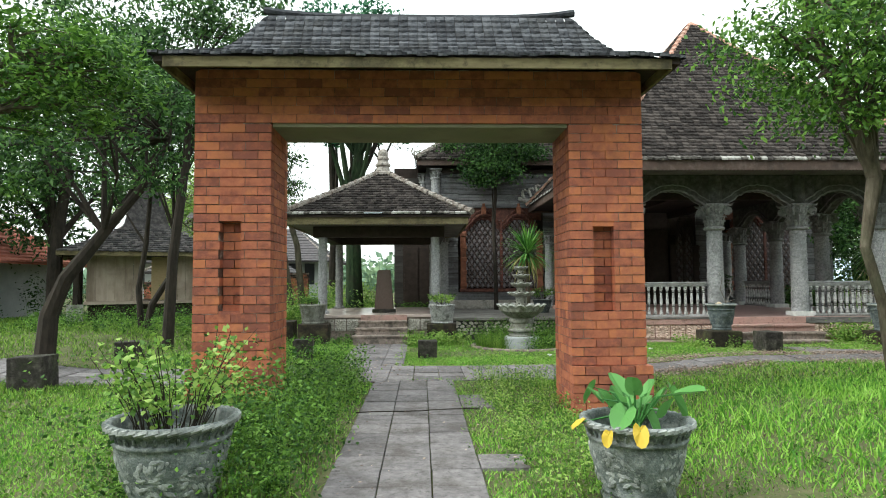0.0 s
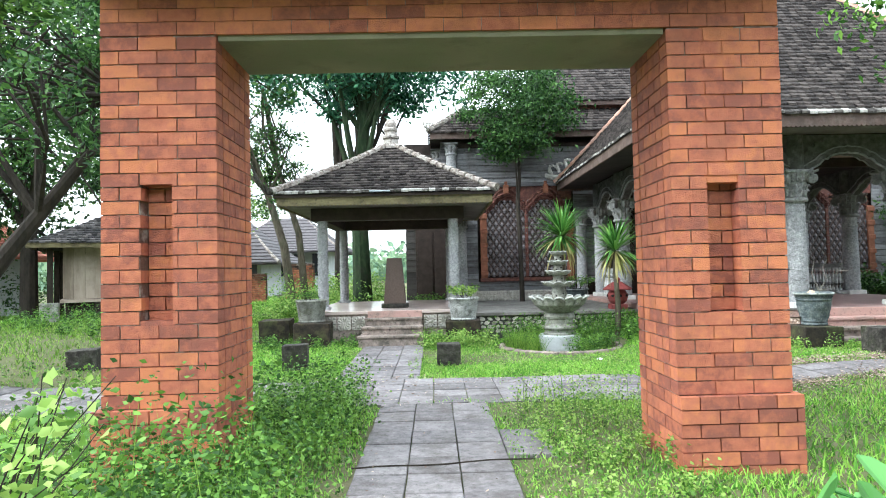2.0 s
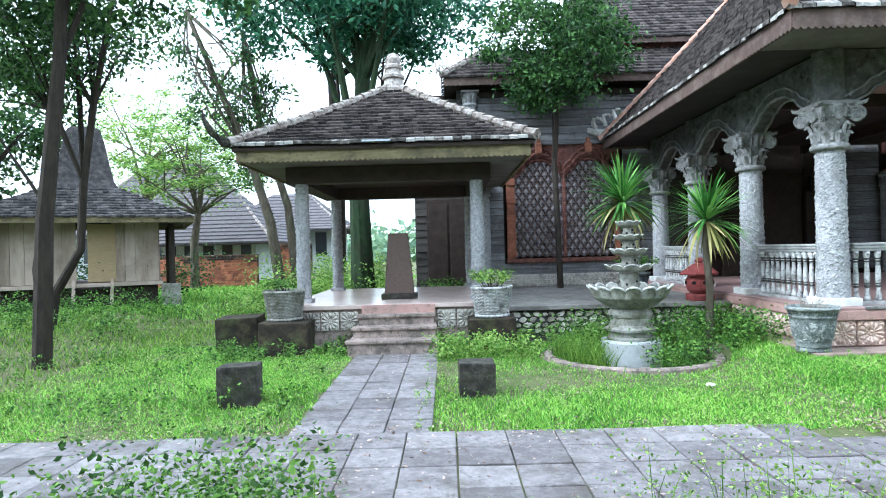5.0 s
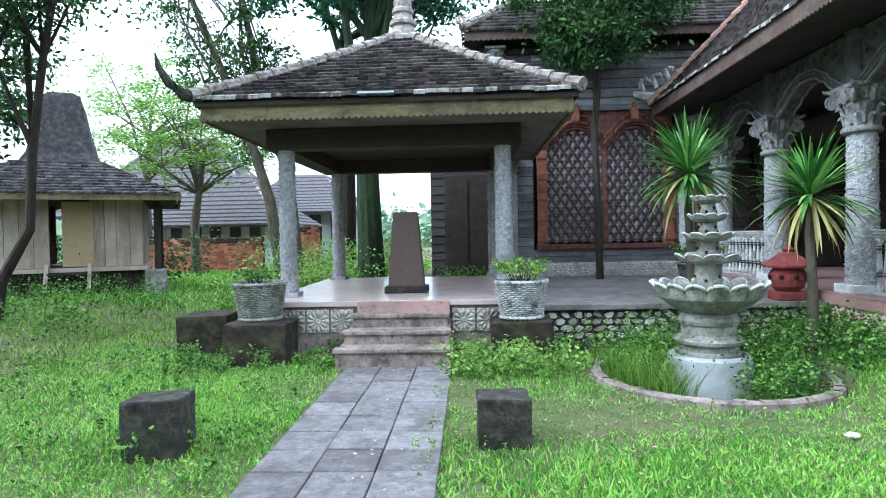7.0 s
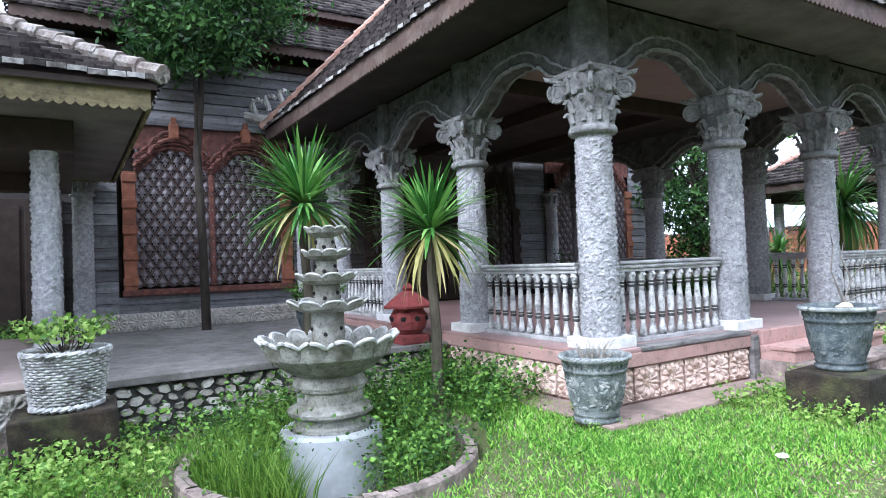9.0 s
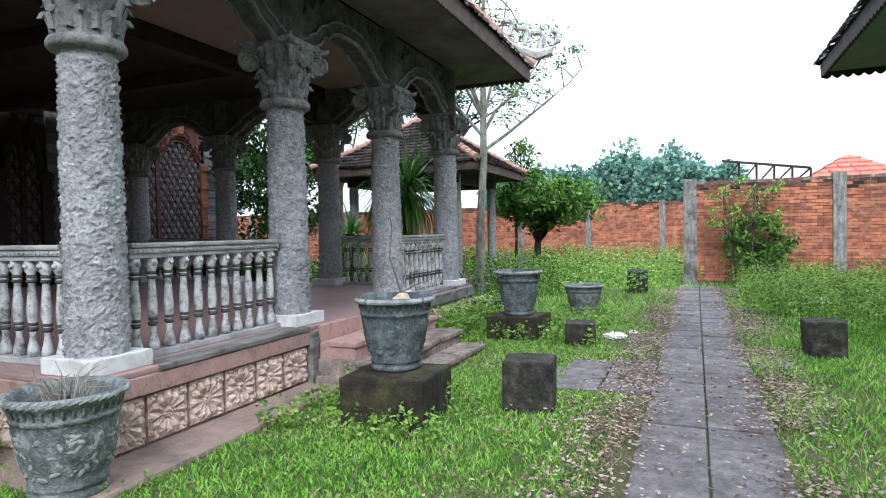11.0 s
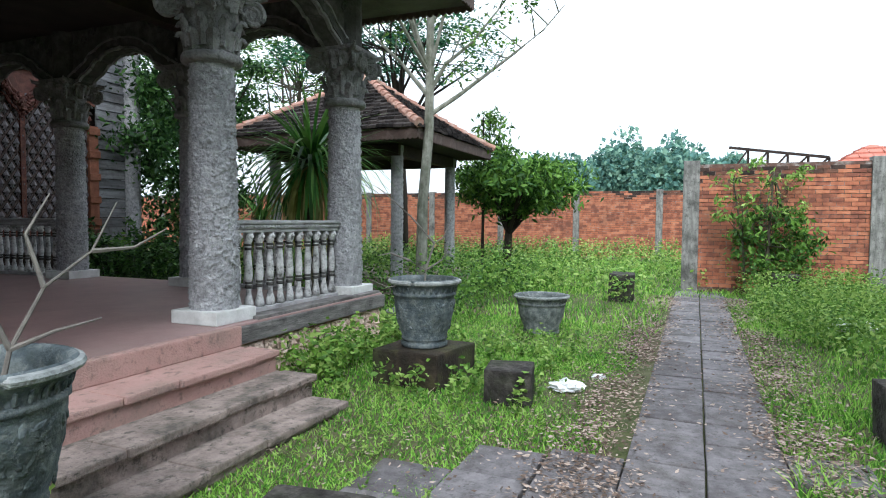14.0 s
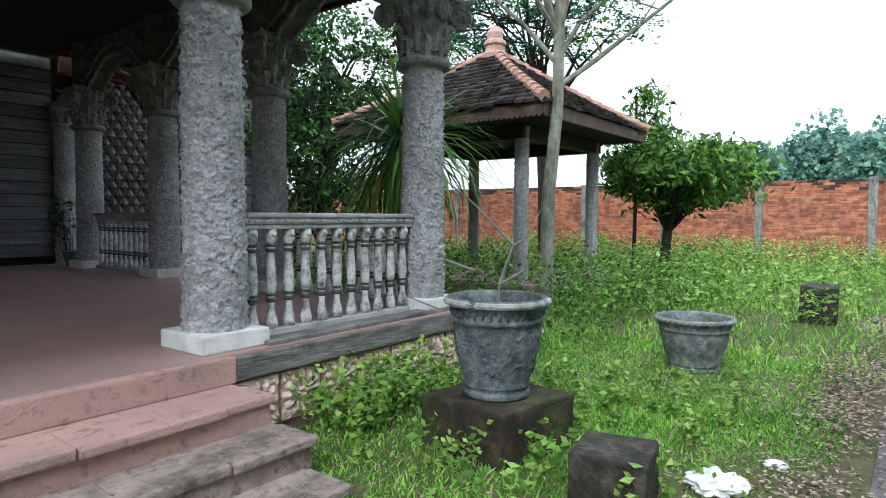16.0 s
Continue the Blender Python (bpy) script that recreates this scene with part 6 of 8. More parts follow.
tree("dark_tree", (-6.6, 16.3, 0), [((-6.6, 16.3, -0.45), 0.15), ((-6.5, 16.3, 2), 0.13), ((-6.2, 16.3, 4.5), 0.1), ((-6.0, 16.2, 7), 0.06)],
     ((-6.5, 16.2, 7.1), (4.2, 2.0, 2.3)), "tall dark-leaved tree over the western lawn", M_LEAFDK, 0.16, 190, 95, 0.5, M_BARKDK, 51, 14)
tree("background_tree", (-14.0, 24.0, 0), [((-14, 24, -0.45), 0.3), ((-14, 24, 3), 0.25), ((-13.5, 24, 6), 0.15)],
     ((-15.5, 25, 6.0), (3.6, 3.0, 3.4)), "dense dark tree behind the timber house", M_LEAFDK, 0.24, 120, 100, 0.8, M_BARKDK, 22, 12)
tree("background_tree", (-20.0, 22.0, 0), [((-20, 22, -0.45), 0.3), ((-20, 22, 3), 0.25), ((-19.5, 22, 6), 0.15)],
     ((-19, 22, 6), (5.5, 3.0, 4.2)), "dense green tree beyond the western lawn", M_LEAFMID, 0.26, 130, 100, 0.9, M_BARKDK, 23, 12)
# tree at the right of the gate
tree("hanging_tree", (7.5, 9.6, 0), [((7.5, 9.6, -0.45), 0.10), ((7.35, 9.6, 1.0), 0.085), ((7.1, 9.6, 1.9), 0.08), ((7.3, 9.6, 3.0), 0.12), ((7.1, 9.6, 3.9), 0.14), ((6.6, 9.6, 4.8), 0.10), ((6.2, 9.6, 6.0), 0.06)],
     ((7.1, 9.4, 5.0), (2.2, 1.5, 1.3)), "gnarled pale-barked tree with hanging foliage before the portico", M_LEAFMID, 0.12, 130, 110, 0.38, M_BARK, 24, 18)
# east: trees by the far gazebo
tree("feathery_tree", (15.3, 16.0, 0), [((15.3, 16.0, -0.45), 0.11), ((15.35, 16.0, 1.6), 0.095), ((15.5, 15.95, 2.9), 0.085), ((15.5, 15.94, 3.9), 0.075), ((15.5, 15.93, 4.8), 0.07), ((15.55, 15.92, 6.0), 0.05), ((15.55, 15.9, 7.0), 0.03)],
     ((15.4, 16.1, 6.0), (1.6, 1.6, 0.9)), "slender pale-trunked tree with feathery leaf sprays beside the gazebo", M_LEAFMID, 0.1, 40, 60, 0.3, M_PALEBARK, 25, 18, 0.35, 0.0,
     boughs=[[(15.5, 15.94, 3.2), (15.75, 15.5, 3.55), (16.0, 15.05, 3.95), (16.25, 14.6, 4.35), (16.45, 14.15, 4.75), (16.6, 13.8, 5.2)], [(15.5, 15.94, 3.6), (15.65, 15.7, 4.1), (15.9, 15.3, 4.5), (16.0, 14.9, 5.0), (16.1, 14.6, 5.4)], [(15.5, 15.94, 3.5), (15.3, 16.4, 4.1), (15.1, 16.9, 4.6), (14.9, 17.3, 5.0)]])
tree("feathery_tree", (21.6, 19.4, 0), [((21.6, 19.4, -0.45), 0.16), ((21.5, 19.4, 2.0), 0.14), ((21.3, 19.4, 3.6), 0.12), ((21.1, 19.4, 4.6), 0.08)],
     ((20.4, 19.6, 6.4), (3.0, 3.4, 1.5)), "feathery flat-topped tree with spreading limbs behind the gazebo", M_LEAFBLUE, 0.13, 150, 75, 0.36, M_BARKDK, 53, 16, 0.7, 0.0)
tree("mango_tree", (20.7, 16.0, 0), [((20.7, 16, -0.45), 0.15), ((20.6, 16, 0.5), 0.12), ((20.75, 16, 1.0), 0.1), ((20.9, 16, 1.7), 0.06)],
     ((20.85, 15.85, 2.3), (1.6, 1.5, 0.85)), "small round fruit tree with dense bright leaves in the weeds", M_LEAFMID, 0.2, 75, 110, 0.36, M_BARKDK, 26, 22, 0.0, 0.4, 0.36)
tree("mango_tree", (20.4, 16.6, 0), [((20.4, 16.6, -0.3), 0.05), ((20.2, 16.5, 2.6), 0.03), ((20.1, 16.5, 3.9), 0.02)],
     ((20.2, 16.4, 3.2), (0.45, 0.5, 0.95)), "leafy upright shoot of the fruit tree", M_LEAFMID, 0.18, 22, 50, 0.24, M_BARKDK, 27, 8, 0.0, 0.4, 0.3)
tree("background_tree", (17.2, 22.9, 0), [((17.2, 22.9, -0.45), 0.2), ((17.2, 22.9, 2), 0.16), ((17.3, 22.9, 5), 0.08)],
     ((17.2, 22.9, 3.5), (1.75, 1.7, 3.1)), "dense dark leafy tree with ragged crown behind the portico", M_LEAFDK, 0.17, 130, 100, 0.48, M_BARKDK, 52, 16)
tree("background_tree", (19.5, 29.0, 0), [((19.5, 29, -0.45), 0.3), ((19.5, 29, 3), 0.25), ((19.7, 29, 6), 0.12)],
     ((19.3, 29, 5.0), (2.9, 2.4, 3.8)), "dense dark conical tree behind the building", M_LEAFDK, 0.2, 150, 100, 0.6, M_BARKDK, 28, 14)
tree("feathery_tree", (24.0, 25.0, 0), [((24, 25, -0.45), 0.16), ((24, 25, 3), 0.13), ((24.4, 25, 6), 0.06)],
     ((24.3, 25, 6.8), (3.5, 2.5, 1.6)), "feathery tree rising behind the gazebo roof", M_LEAFMID, 0.16, 80, 70, 0.5, M_BARK, 29, 20, 0.8, 0.0)
tree("wall_shrub", (18.9, 10.25, 0), [((18.9, 10.25, -0.45), 0.04), ((18.9, 10.25, 0.9), 0.03), ((18.85, 10.2, 2.3), 0.014)],
     ((18.85, 10.2, 0.95), (0.55, 0.8, 0.9)), "leggy light green shrub against the brick wall", M_LEAFMID, 0.13, 60, 40, 0.24, M_BARK, 30, 14)
tree("wall_shrub", (18.9, 10.6, 0), [((18.9, 10.6, -0.45), 0.03), ((18.9, 10.7, 1.0), 0.022), ((18.85, 10.9, 2.2), 0.01)],
     ((18.85, 10.4, 1.75), (0.5, 1.1, 0.8)), "thin upright shoots of a yellow-green shrub at the wall", M_LEAFLT, 0.12, 40, 22, 0.15, M_BARK, 31, 22)

# ---- shrubs and herbs in the pots ----
def herb(name, x, y, z, r, h, stems, leaves, leaf_len, material, label, seed, ratio=0.75, bare=0.0, cat="plant"):
    rnd = random.Random(seed)
    t = thing(name, pose(x, y, z), label, cat)
    C = []
    for i in range(stems):
        a, d = rnd.uniform(0, 6.283), r * rnd.uniform(0.1, 0.6)
        hh = h * rnd.uniform(0.5, 1.0)
        o = Vector((d * math.cos(a), d * math.sin(a), 0))
        e = Vector((math.cos(a) * r * rnd.uniform(0.6, 1.6), math.sin(a) * r * rnd.uniform(0.6, 1.6), hh))
        m = o.lerp(e, 0.5) + Vector((rnd.uniform(-0.05, 0.05), rnd.uniform(-0.05, 0.05), 0.08))
        part("stem", tube(bmesh.new(), [o, m, e], [0.005, 0.0035, 0.002], 5), M_BARKDK if bare < 0.9 else M_BAMBOO, t)
        if rnd.random() >= bare:
            for k in range(leaves):
                u = rnd.uniform(0.3, 1.0)
                p = (o.lerp(m, u * 2) if u < 0.5 else m.lerp(e, u * 2 - 1)) + Vector((rnd.gauss(0, 0.04), rnd.gauss(0, 0.04), rnd.gauss(0, 0.03)))
                C.append(p)
    if C:
        leaf_mesh("leaves", np.array(C), leaf_len, leaf_len * ratio, material, t, 0.1, flat=0.4)
    return t


herb("potted_shrub", -1.92, 4.9, 0.18, 0.44, 0.85, 60, 15, 0.058, M_LEAFLT, "leggy shrub with small pale leaves in the planter", 31)
herb("potted_herb", -3.05, 17.42, 0.735, 0.25, 0.2, 20, 14, 0.05, M_LEAFMID, "low green herb in the basket planter", 33)
herb("potted_herb", 0.57, 17.38, 0.725, 0.27, 0.32, 30, 16, 0.06, M_LEAFLT, "trailing green herb in the basket planter", 34)
herb("potted_fern", 4.05, 20.6, 0.72, 0.4, 0.45, 24, 20, 0.09, M_LEAFMID, "green fern in the blue-grey pot", 35, 0.3)
herb("dead_stalks", 4.66, 14.9, 0.36, 0.2, 0.3, 40, 0, 0.05, M_DRY, "dead brown stalks in the planter", 36, bare=1.0)


def twig(name, pts, r, x, y, z, label):
    t = thing(name, pose(x, y, z), label, "branch")
    bm = bmesh.new()
    for p in pts:
        tube(bm, [Vector(q) for q in p], [r * (1 - 0.75 * i / (len(p) - 1)) for i in range(len(p))], 6)
    part("stem", bm, M_TWIG, t)
    return t


twig("bare_branch", [[(0.15, 0, 0), (0.2, 0.0, 0.2), (0.32, -0.02, 0.42), (0.5, -0.05, 0.55), (0.62, -0.05, 0.75)], [(0.2, 0, 0.2), (0.1, 0.05, 0.5), (0.15, 0.05, 0.75), (0.05, 0.02, 0.9)], [(0.32, -0.02, 0.42), (0.3, 0.05, 0.62), (0.42, 0.08, 0.78)], [(0.5, -0.05, 0.55), (0.66, -0.1, 0.56), (0.8, -0.14, 0.64)], [(0.2, 0, 0.2), (0.3, -0.1, 0.26), (0.42, -0.2, 0.3)]], 0.011, 6.74, 13.86, 0.67, "bare grey branch growing from the planter")
twig("bare_branch", [[(0, 0, 0), (0.02, 0.0, 0.25), (-0.15, 0.08, 0.35), (-0.28, 0.16, 0.3)], [(0.02, 0, 0.25), (0.1, -0.05, 0.5), (0.2, -0.1, 0.55), (0.3, -0.15, 0.75)], [(0.1, -0.05, 0.5), (-0.1, 0.1, 0.75), (-0.35, 0.3, 1.0)], [(-0.15, 0.08, 0.35), (-0.3, 0.2, 0.42), (-0.42, 0.26, 0.4)], [(0, 0, 0.1), (-0.16, 0.1, 0.14), (-0.34, 0.2, 0.12), (-0.5, 0.3, 0.2)], [(0.02, 0, 0.25), (0.16, -0.1, 0.34), (0.2, -0.16, 0.46)]], 0.011, 10.62, 13.84, 0.64, "bare grey branch growing from the planter")


PS = carved_pot(0.16, 0.26, M_POTDK, "small dark pot on the portico floor beside the wall", False)
PS.matrix_world = pose(12.0 - 0.35, 22.75, FLOOR)
herb("potted_fern", 11.65, 22.75, FLOOR + 0.2, 0.28, 1.0, 14, 12, 0.12, M_LEAFDK, "dark half-withered plant in the small pot", 38, 0.3)


def build_gourd():
    bm = bmesh.new()
    q = bmesh.ops.create_icosphere(bm, subdivisions=3, radius=0.075)
    for v in q["verts"]:
        v.co *= 1 + 0.3 * noise.noise(v.co * 16) + 0.1 * math.cos(5 * math.atan2(v.co.y, v.co.x)) + 0.12 * noise.noise(v.co * 45)
        v.co.z *= 0.85
    ob = part("dried_gourd", bm, mat("dried_husk", [(0.42, 0.32, 0.22), (0.62, 0.53, 0.41)], 10, 0.85, 0.4, 40, (0.2, 0.11, 0.06), 16.0, 0.6), smooth=True)
    ob.matrix_world = pose(6.72, 13.74, 0.82)
    tagged(ob, "cream dried husk lying in the dark planter", "husk")


build_gourd()


def build_taro():
    t = thing("taro_plant", pose(1.69, 4.87, 0.24), "broad green and yellow taro leaves in the planter by the gate", "plant")
    rnd = random.Random(5)
    for i in range(20):
        a = 2 * math.pi * i / 20 + rnd.uniform(-0.3, 0.3)
        r, h = rnd.uniform(0.08, 0.38), rnd.uniform(0.06, 0.3)
        yel = i in (11, 13, 15)
        if yel:
            r, h = 0.46, rnd.uniform(-0.02, 0.08)
        c = Vector((r * math.cos(a), r * math.sin(a), h))
        L = rnd.uniform(0.1, 0.17) * (0.62 if yel else 1)
        out = Vector((math.cos(a), math.sin(a), -rnd.uniform(0.5, 2.5) if yel or i % 3 == 0 else rnd.uniform(0.2, 2.2))).normalized()
        side = Vector((-math.sin(a), math.cos(a), rnd.uniform(-0.2, 0.2))).normalized()
        nor = out.cross(side)
        bm = bmesh.new()
        ctr = bm.verts.new(c)
        rim = []
        for k in range(14):
            an = 2 * math.pi * k / 14
            rr = L * (1 + 0.25 * math.cos(an) - 0.45 * max(0, -math.cos(an)) ** 4)
            rim.append(bm.verts.new(c + out * rr * math.cos(an) + side * rr * 0.56 * math.sin(an) + nor * 0.25 * L * abs(math.sin(an)) + nor * rnd.uniform(-0.008, 0.008)))
        for k in range(14):
            bm.faces.new((ctr, rim[k], rim[(k + 1) % 14]))
        lf = part("leaf", bm, M_YELLOW if yel else M_TARO, t, "yellowed leaf" if yel else "")
        bm = bmesh.new()
        tube(bm, [Vector((0, 0, -0.02)), Vector((c.x * 0.5, c.y * 0.5, h * 0.7 + 0.05)), c], [0.012, 0.009, 0.006], 5)
        part("stalk", bm, M_TARO, t)


build_taro()


# ---- boundary walls, far gazebo, far buildings ----
def brick_wall(name, p0, p1, h, th, label, bl=0.24, bh=0.08, posts=(), cap=True):
    """A wall of bricks from p0 to p1 in plan: a joint core with bricks proud on the side that is seen."""
    d = Vector((p1[0] - p0[0], p1[1] - p0[1]))
    L = d.length
    t = thing(name, Matrix.Translation((p0[0], p0[1], 0)) @ Matrix.Rotation(math.atan2(d.y, d.x), 4, "Z"), label, "wall", kind="structure")
    part("mortar_core", boxm(0, -th / 2 + 0.012, -0.3, L, th / 2 - 0.012, h - 0.01), M_JOINT, t)
    v_, f_, vt, ft = [], [], [], []
    rows, n = int(h / bh), int(L / bl) + 1
    for r in range(rows):
        for k in range(-1, n):
            x0 = max(0, (k + 0.5 * (r % 2)) * bl)
            x1 = min(L, (k + 0.5 * (r % 2) + 1) * bl - 0.012)
            if x1 - x0 < 0.03:
                continue
            z0, z1 = r * bh, (r + 1) * bh - 0.012
            j = random.uniform(-0.006, 0.006)
            y0, y1 = -th / 2 + j, th / 2 + j
            v, f = (vt, ft) if cap and random.random() < (0.12, 0.3, 0.62, 0.9)[max(0, r - rows + 4)] * (r >= rows - 4) else (v_, f_)
            b = len(v)
            v += [(x0, y0, z0), (x1, y0, z0), (x1, y1, z0), (x0, y1, z0), (x0, y0, z1), (x1, y0, z1), (x1, y1, z1), (x0, y1, z1)]
            f += [(b, b + 1, b + 5, b + 4), (b + 2, b + 3, b + 7, b + 6), (b + 4, b + 5, b + 6, b + 7), (b + 1, b + 2, b + 6, b + 5), (b + 3, b, b + 4, b + 7)]
    tagged(pydata("bricks", v_, f_, M_BRICKJ, t), kind="stuff")
    if vt:
        tagged(pydata("top_bricks", vt, ft, M_BRICKTOP, t, "blackened top courses"), kind="stuff")
    for x, w, hh in posts:
        part("concrete_post", boxm(x - w / 2, -th / 2 - 0.05, -0.3, x + w / 2, th / 2 + 0.05, hh, 0.012), M_POST, t, "grey cement post")
    return t


brick_wall("wall_east_near", (19.5, 11.8), (19.5, -6), 2.55, 0.2, "red brick boundary wall with grey posts and a blackened top", posts=((0.14, 0.32, 2.62), (3.45, 0.28, 2.62), (6.75, 0.28, 2.62), (10.05, 0.28, 2.62)))
brick_wall("wall_east_far", (29.3, 40), (29.3, 2), 2.48, 0.2, "long orange brick boundary wall with grey posts", bl=0.3, posts=tuple((0.2 + 3.0 * i, 0.24, 2.52) for i in range(12)))
brick_wall("wall_north", (-15, 34), (-8.6, 34), 1.45, 0.3, "low red brick garden wall in the distance", bl=0.3, bh=0.1, posts=())
brick_wall("wall_north_pier", (-7.6, 34), (-6.2, 34), 1.9, 0.4, "low orange brick pier in the distance", bl=0.3, bh=0.1)


def build_gazebo():
    t = thing("far_gazebo", pose(17.3, 18.2, 0), "open square gazebo with tiled roof and red hip ridges", "gazebo")
    v, f = [], []
    hx, hy = 2.1, 2.2
    hip_roof((v, f), 0, 0, hx, hy, 2.98, 4.32, 0.15, 14, 0.17, 0.1, 0.0, 0.024, "SNWE", 0.014)
    pydata("roof_tiles", v, f, M_TILE, t)
    deck("roof_deck", t, 0, 0, hx - 0.02, hy - 0.02, 2.96, 4.3, 0.15, 0, 0.1, M_DARKWOOD)
    fascia_ring(t, 0, 0, hx - 0.06, hy - 0.06, 2.76, 2.97, M_FASCIABR)
    for sx in (-1, 1):
        for sy in (-1, 1):
            ridge_line("ridge_tile", t, (sx * hx, sy * hy, 3.02), (sx * 0.1, sy * 0.1, 4.36), 0.04, 0.08, M_RIDGERED, 12)
            sv, sf = shaft_mesh(0.12, 0.115, 2.5, 40, 90, 0.014, 20)
            pydata("column", [(x + sx * 1.35, y + sy * 1.4, z + 0.25) for x, y, z in sv], sf, M_STUCCO, t, smooth=True)
    fin = lathe(bmesh.new(), [(0.26, 4.2), (0.27, 4.36), (0.2, 4.4), (0.18, 4.52), (0.22, 4.54), (0.21, 4.6), (0.15, 4.64), (0.16, 4.76), (0.08, 4.88), (0.02, 4.9)], 10)
    part("finial", fin, M_RIDGERED, t)
    for s in (-1, 1):
        part("ring_beam", boxm(-1.5, s * 1.4 - 0.1, 2.55, 1.5, s * 1.4 + 0.1, 2.76), M_DARKWOOD, t)
        part("ring_beam", boxm(s * 1.35 - 0.1, -1.29, 2.55, s * 1.35 + 0.1, 1.29, 2.76), M_DARKWOOD, t)
    part("ceiling", boxm(-2.0, -2.1, 2.78, 2.0, 2.1, 2.82), M_CEIL, t)
    part("platform", boxm(-1.7, -1.8, -0.2, 1.7, 1.8, 0.27, 0.02), M_STEP, t)


build_gazebo()


def build_neighbour_roof():
    t = thing("neighbour_pavilion", pose(10.8, 7.0, -0.85), "dark-eaved pavilion with scalloped fascia south of the path", "pavilion")
    v, f = [], []
    hip_roof((v, f), 0, 0, 2.75, 2.75, 4.75, 6.5, 0.1, 18, 0.2, 0.1, 0, 0.024)
    pydata("roof_tiles", v, f, M_TILE, t)
    deck("roof_deck", t, 0, 0, 2.73, 2.73, 4.73, 6.48, 0.1, 0, 0.1, M_DARKWOOD)
    fascia_ring(t, 0, 0, 2.68, 2.68, 4.5, 4.74, M_DARKWOOD, 0.14, 0.05)
    part("soffit", boxm(-2.62, -2.62, 4.6, 2.62, 2.62, 4.64), mat("green_soffit", [(0.10, 0.15, 0.13), (0.16, 0.21, 0.18)], 3, 0.8, 0.1), t)
    for sx in (-1, 1):
        for sy in (-1, 1):
            part("column", boxm(sx * 1.7 - 0.15, sy * 1.7 - 0.15, 0.6, sx * 1.7 + 0.15, sy * 1.7 + 0.15, 4.6, 0.02), M_STONE, t)


build_neighbour_roof()


def build_timber_house():
    """The old raised plank house with a tall hipped roof."""
    t = thing("timber_house", pose(-11.35, 25.7, 0, 0, 0, 26), "old raised plank house with tall grey tiled roof", "house")
    prof = [(2.8, 2.5, 2.5), (1.8, 1.5, 2.98), (1.0, 0.8, 3.42), (0.8, 0.55, 3.8), (0.66, 0.38, 4.4), (0.56, 0.24, 5.0), (0.44, 0.12, 5.42), (0.28, 0.05, 5.52)]
    v, f = [], []
    for a, b, z in prof:
        v += [(-a, -b, z), (a, -b, z), (a, b, z), (-a, b, z)]
    for r in range(len(prof) - 1):
        for i in range(4):
            j = (i + 1) % 4
            f.append((r * 4 + i, r * 4 + j, r * 4 + 4 + j, r * 4 + 4 + i))
    k = len(prof) * 4
    f.append((k - 4, k - 3, k - 2, k - 1))
    f.append((3, 2, 1, 0))
    pydata("roof_upper", v, f, M_TILEBROWN, t, "steep grey upper roof")
    v, f = [], []
    hip_roof((v, f), 0, 0, 2.9, 2.6, 2.56, 3.55, 0.75, 11, 0.16, 0.12, 0.2, 0.024, "SNWE", 0.016)
    pydata("roof_tiles", v, f, M_TILEBROWN, t)
    for y in (-2.55, 2.55):
        part("eave_board", boxm(-2.95, y - 0.025, 2.4, 2.95, y + 0.025, 2.56, 0.005), M_FASCIA, t)
    for x in (-2.92, 2.92):
        part("eave_board", boxm(x - 0.025, -2.5, 2.4, x + 0.025, 2.5, 2.56, 0.005), M_FASCIA, t)
    wy = -1.75
    x = -2.0
    i = 0
    while x < 1.95:
        w = (0.3, 0.34, 0.27, 0.32)[i % 4]
        if not (-0.18 < x + w / 2 < 0.85):
            part("wall_plank", boxm(x + 0.005, wy - 0.02, 0.72, min(2.0, x + w) - 0.005, wy + 0.02, 2.45, 0.004), M_TIMBER, t)
        x += w
        i += 1
    part("door_panel", boxm(0.15, wy - 0.05, 0.74, 0.86, wy - 0.024, 2.4, 0.006), mat("bamboo_mat_door", [(0.3, 0.22, 0.12), (0.42, 0.32, 0.19)], 9, 0.85, 0.4, stretch=(1, 1, 6)), t, "woven bamboo door panel standing ajar")
    for xx in (-2.0, 2.0):
        part("side_wall", boxm(xx - 0.02, wy + 0.03, 0.72, xx + 0.02, 1.75, 2.45), M_TIMBER, t)
    part("back_wall", boxm(-1.97, 1.7, 0.72, -0.5, 1.74, 2.45), M_TIMBER, t)
    part("back_wall", boxm(0.5, 1.7, 0.72, 1.97, 1.74, 2.45), M_TIMBER, t)
    part("floor_frame", boxm(-2.1, wy - 0.08, 0.6, 2.1, 1.8, 0.71, 0.01), M_TIMBER, t)
    for b in ((-1.95, wy + 0.1, 1.95, wy + 0.16), (1.85, wy + 0.17, 1.91, 1.6), (-1.95, wy + 0.17, -1.89, 1.6)):
        part("foundation_wall", boxm(b[0], b[1], -0.4, b[2], b[3], 0.59), M_BARKDK, t)
    for xx in (-2.35, -1.0, 0.9, 2.35):
        for yy in (-2.0, 0, 1.7):
            part("stilt", boxm(xx - 0.08, yy - 0.08, -0.1, xx + 0.08, yy + 0.08, 2.4 if abs(xx) > 2 else 0.59, 0.01), M_BARKDK, t)
    for xx in (-2.35, 2.3):
        part("footing", boxm(xx - 0.26, -2.3, -0.1, xx + 0.26, -1.8, 0.62, 0.02), M_STONE, t, "pale cement footing block")
    for xx in (-0.2, 0.75):
        bm = bmesh.new()
        tube(bm, [(xx, wy - 0.8, -0.35), (xx, wy - 0.06, 0.8)], [0.06, 0.06], 4)
        part("ladder_rail", bm, M_TIMBER, t)
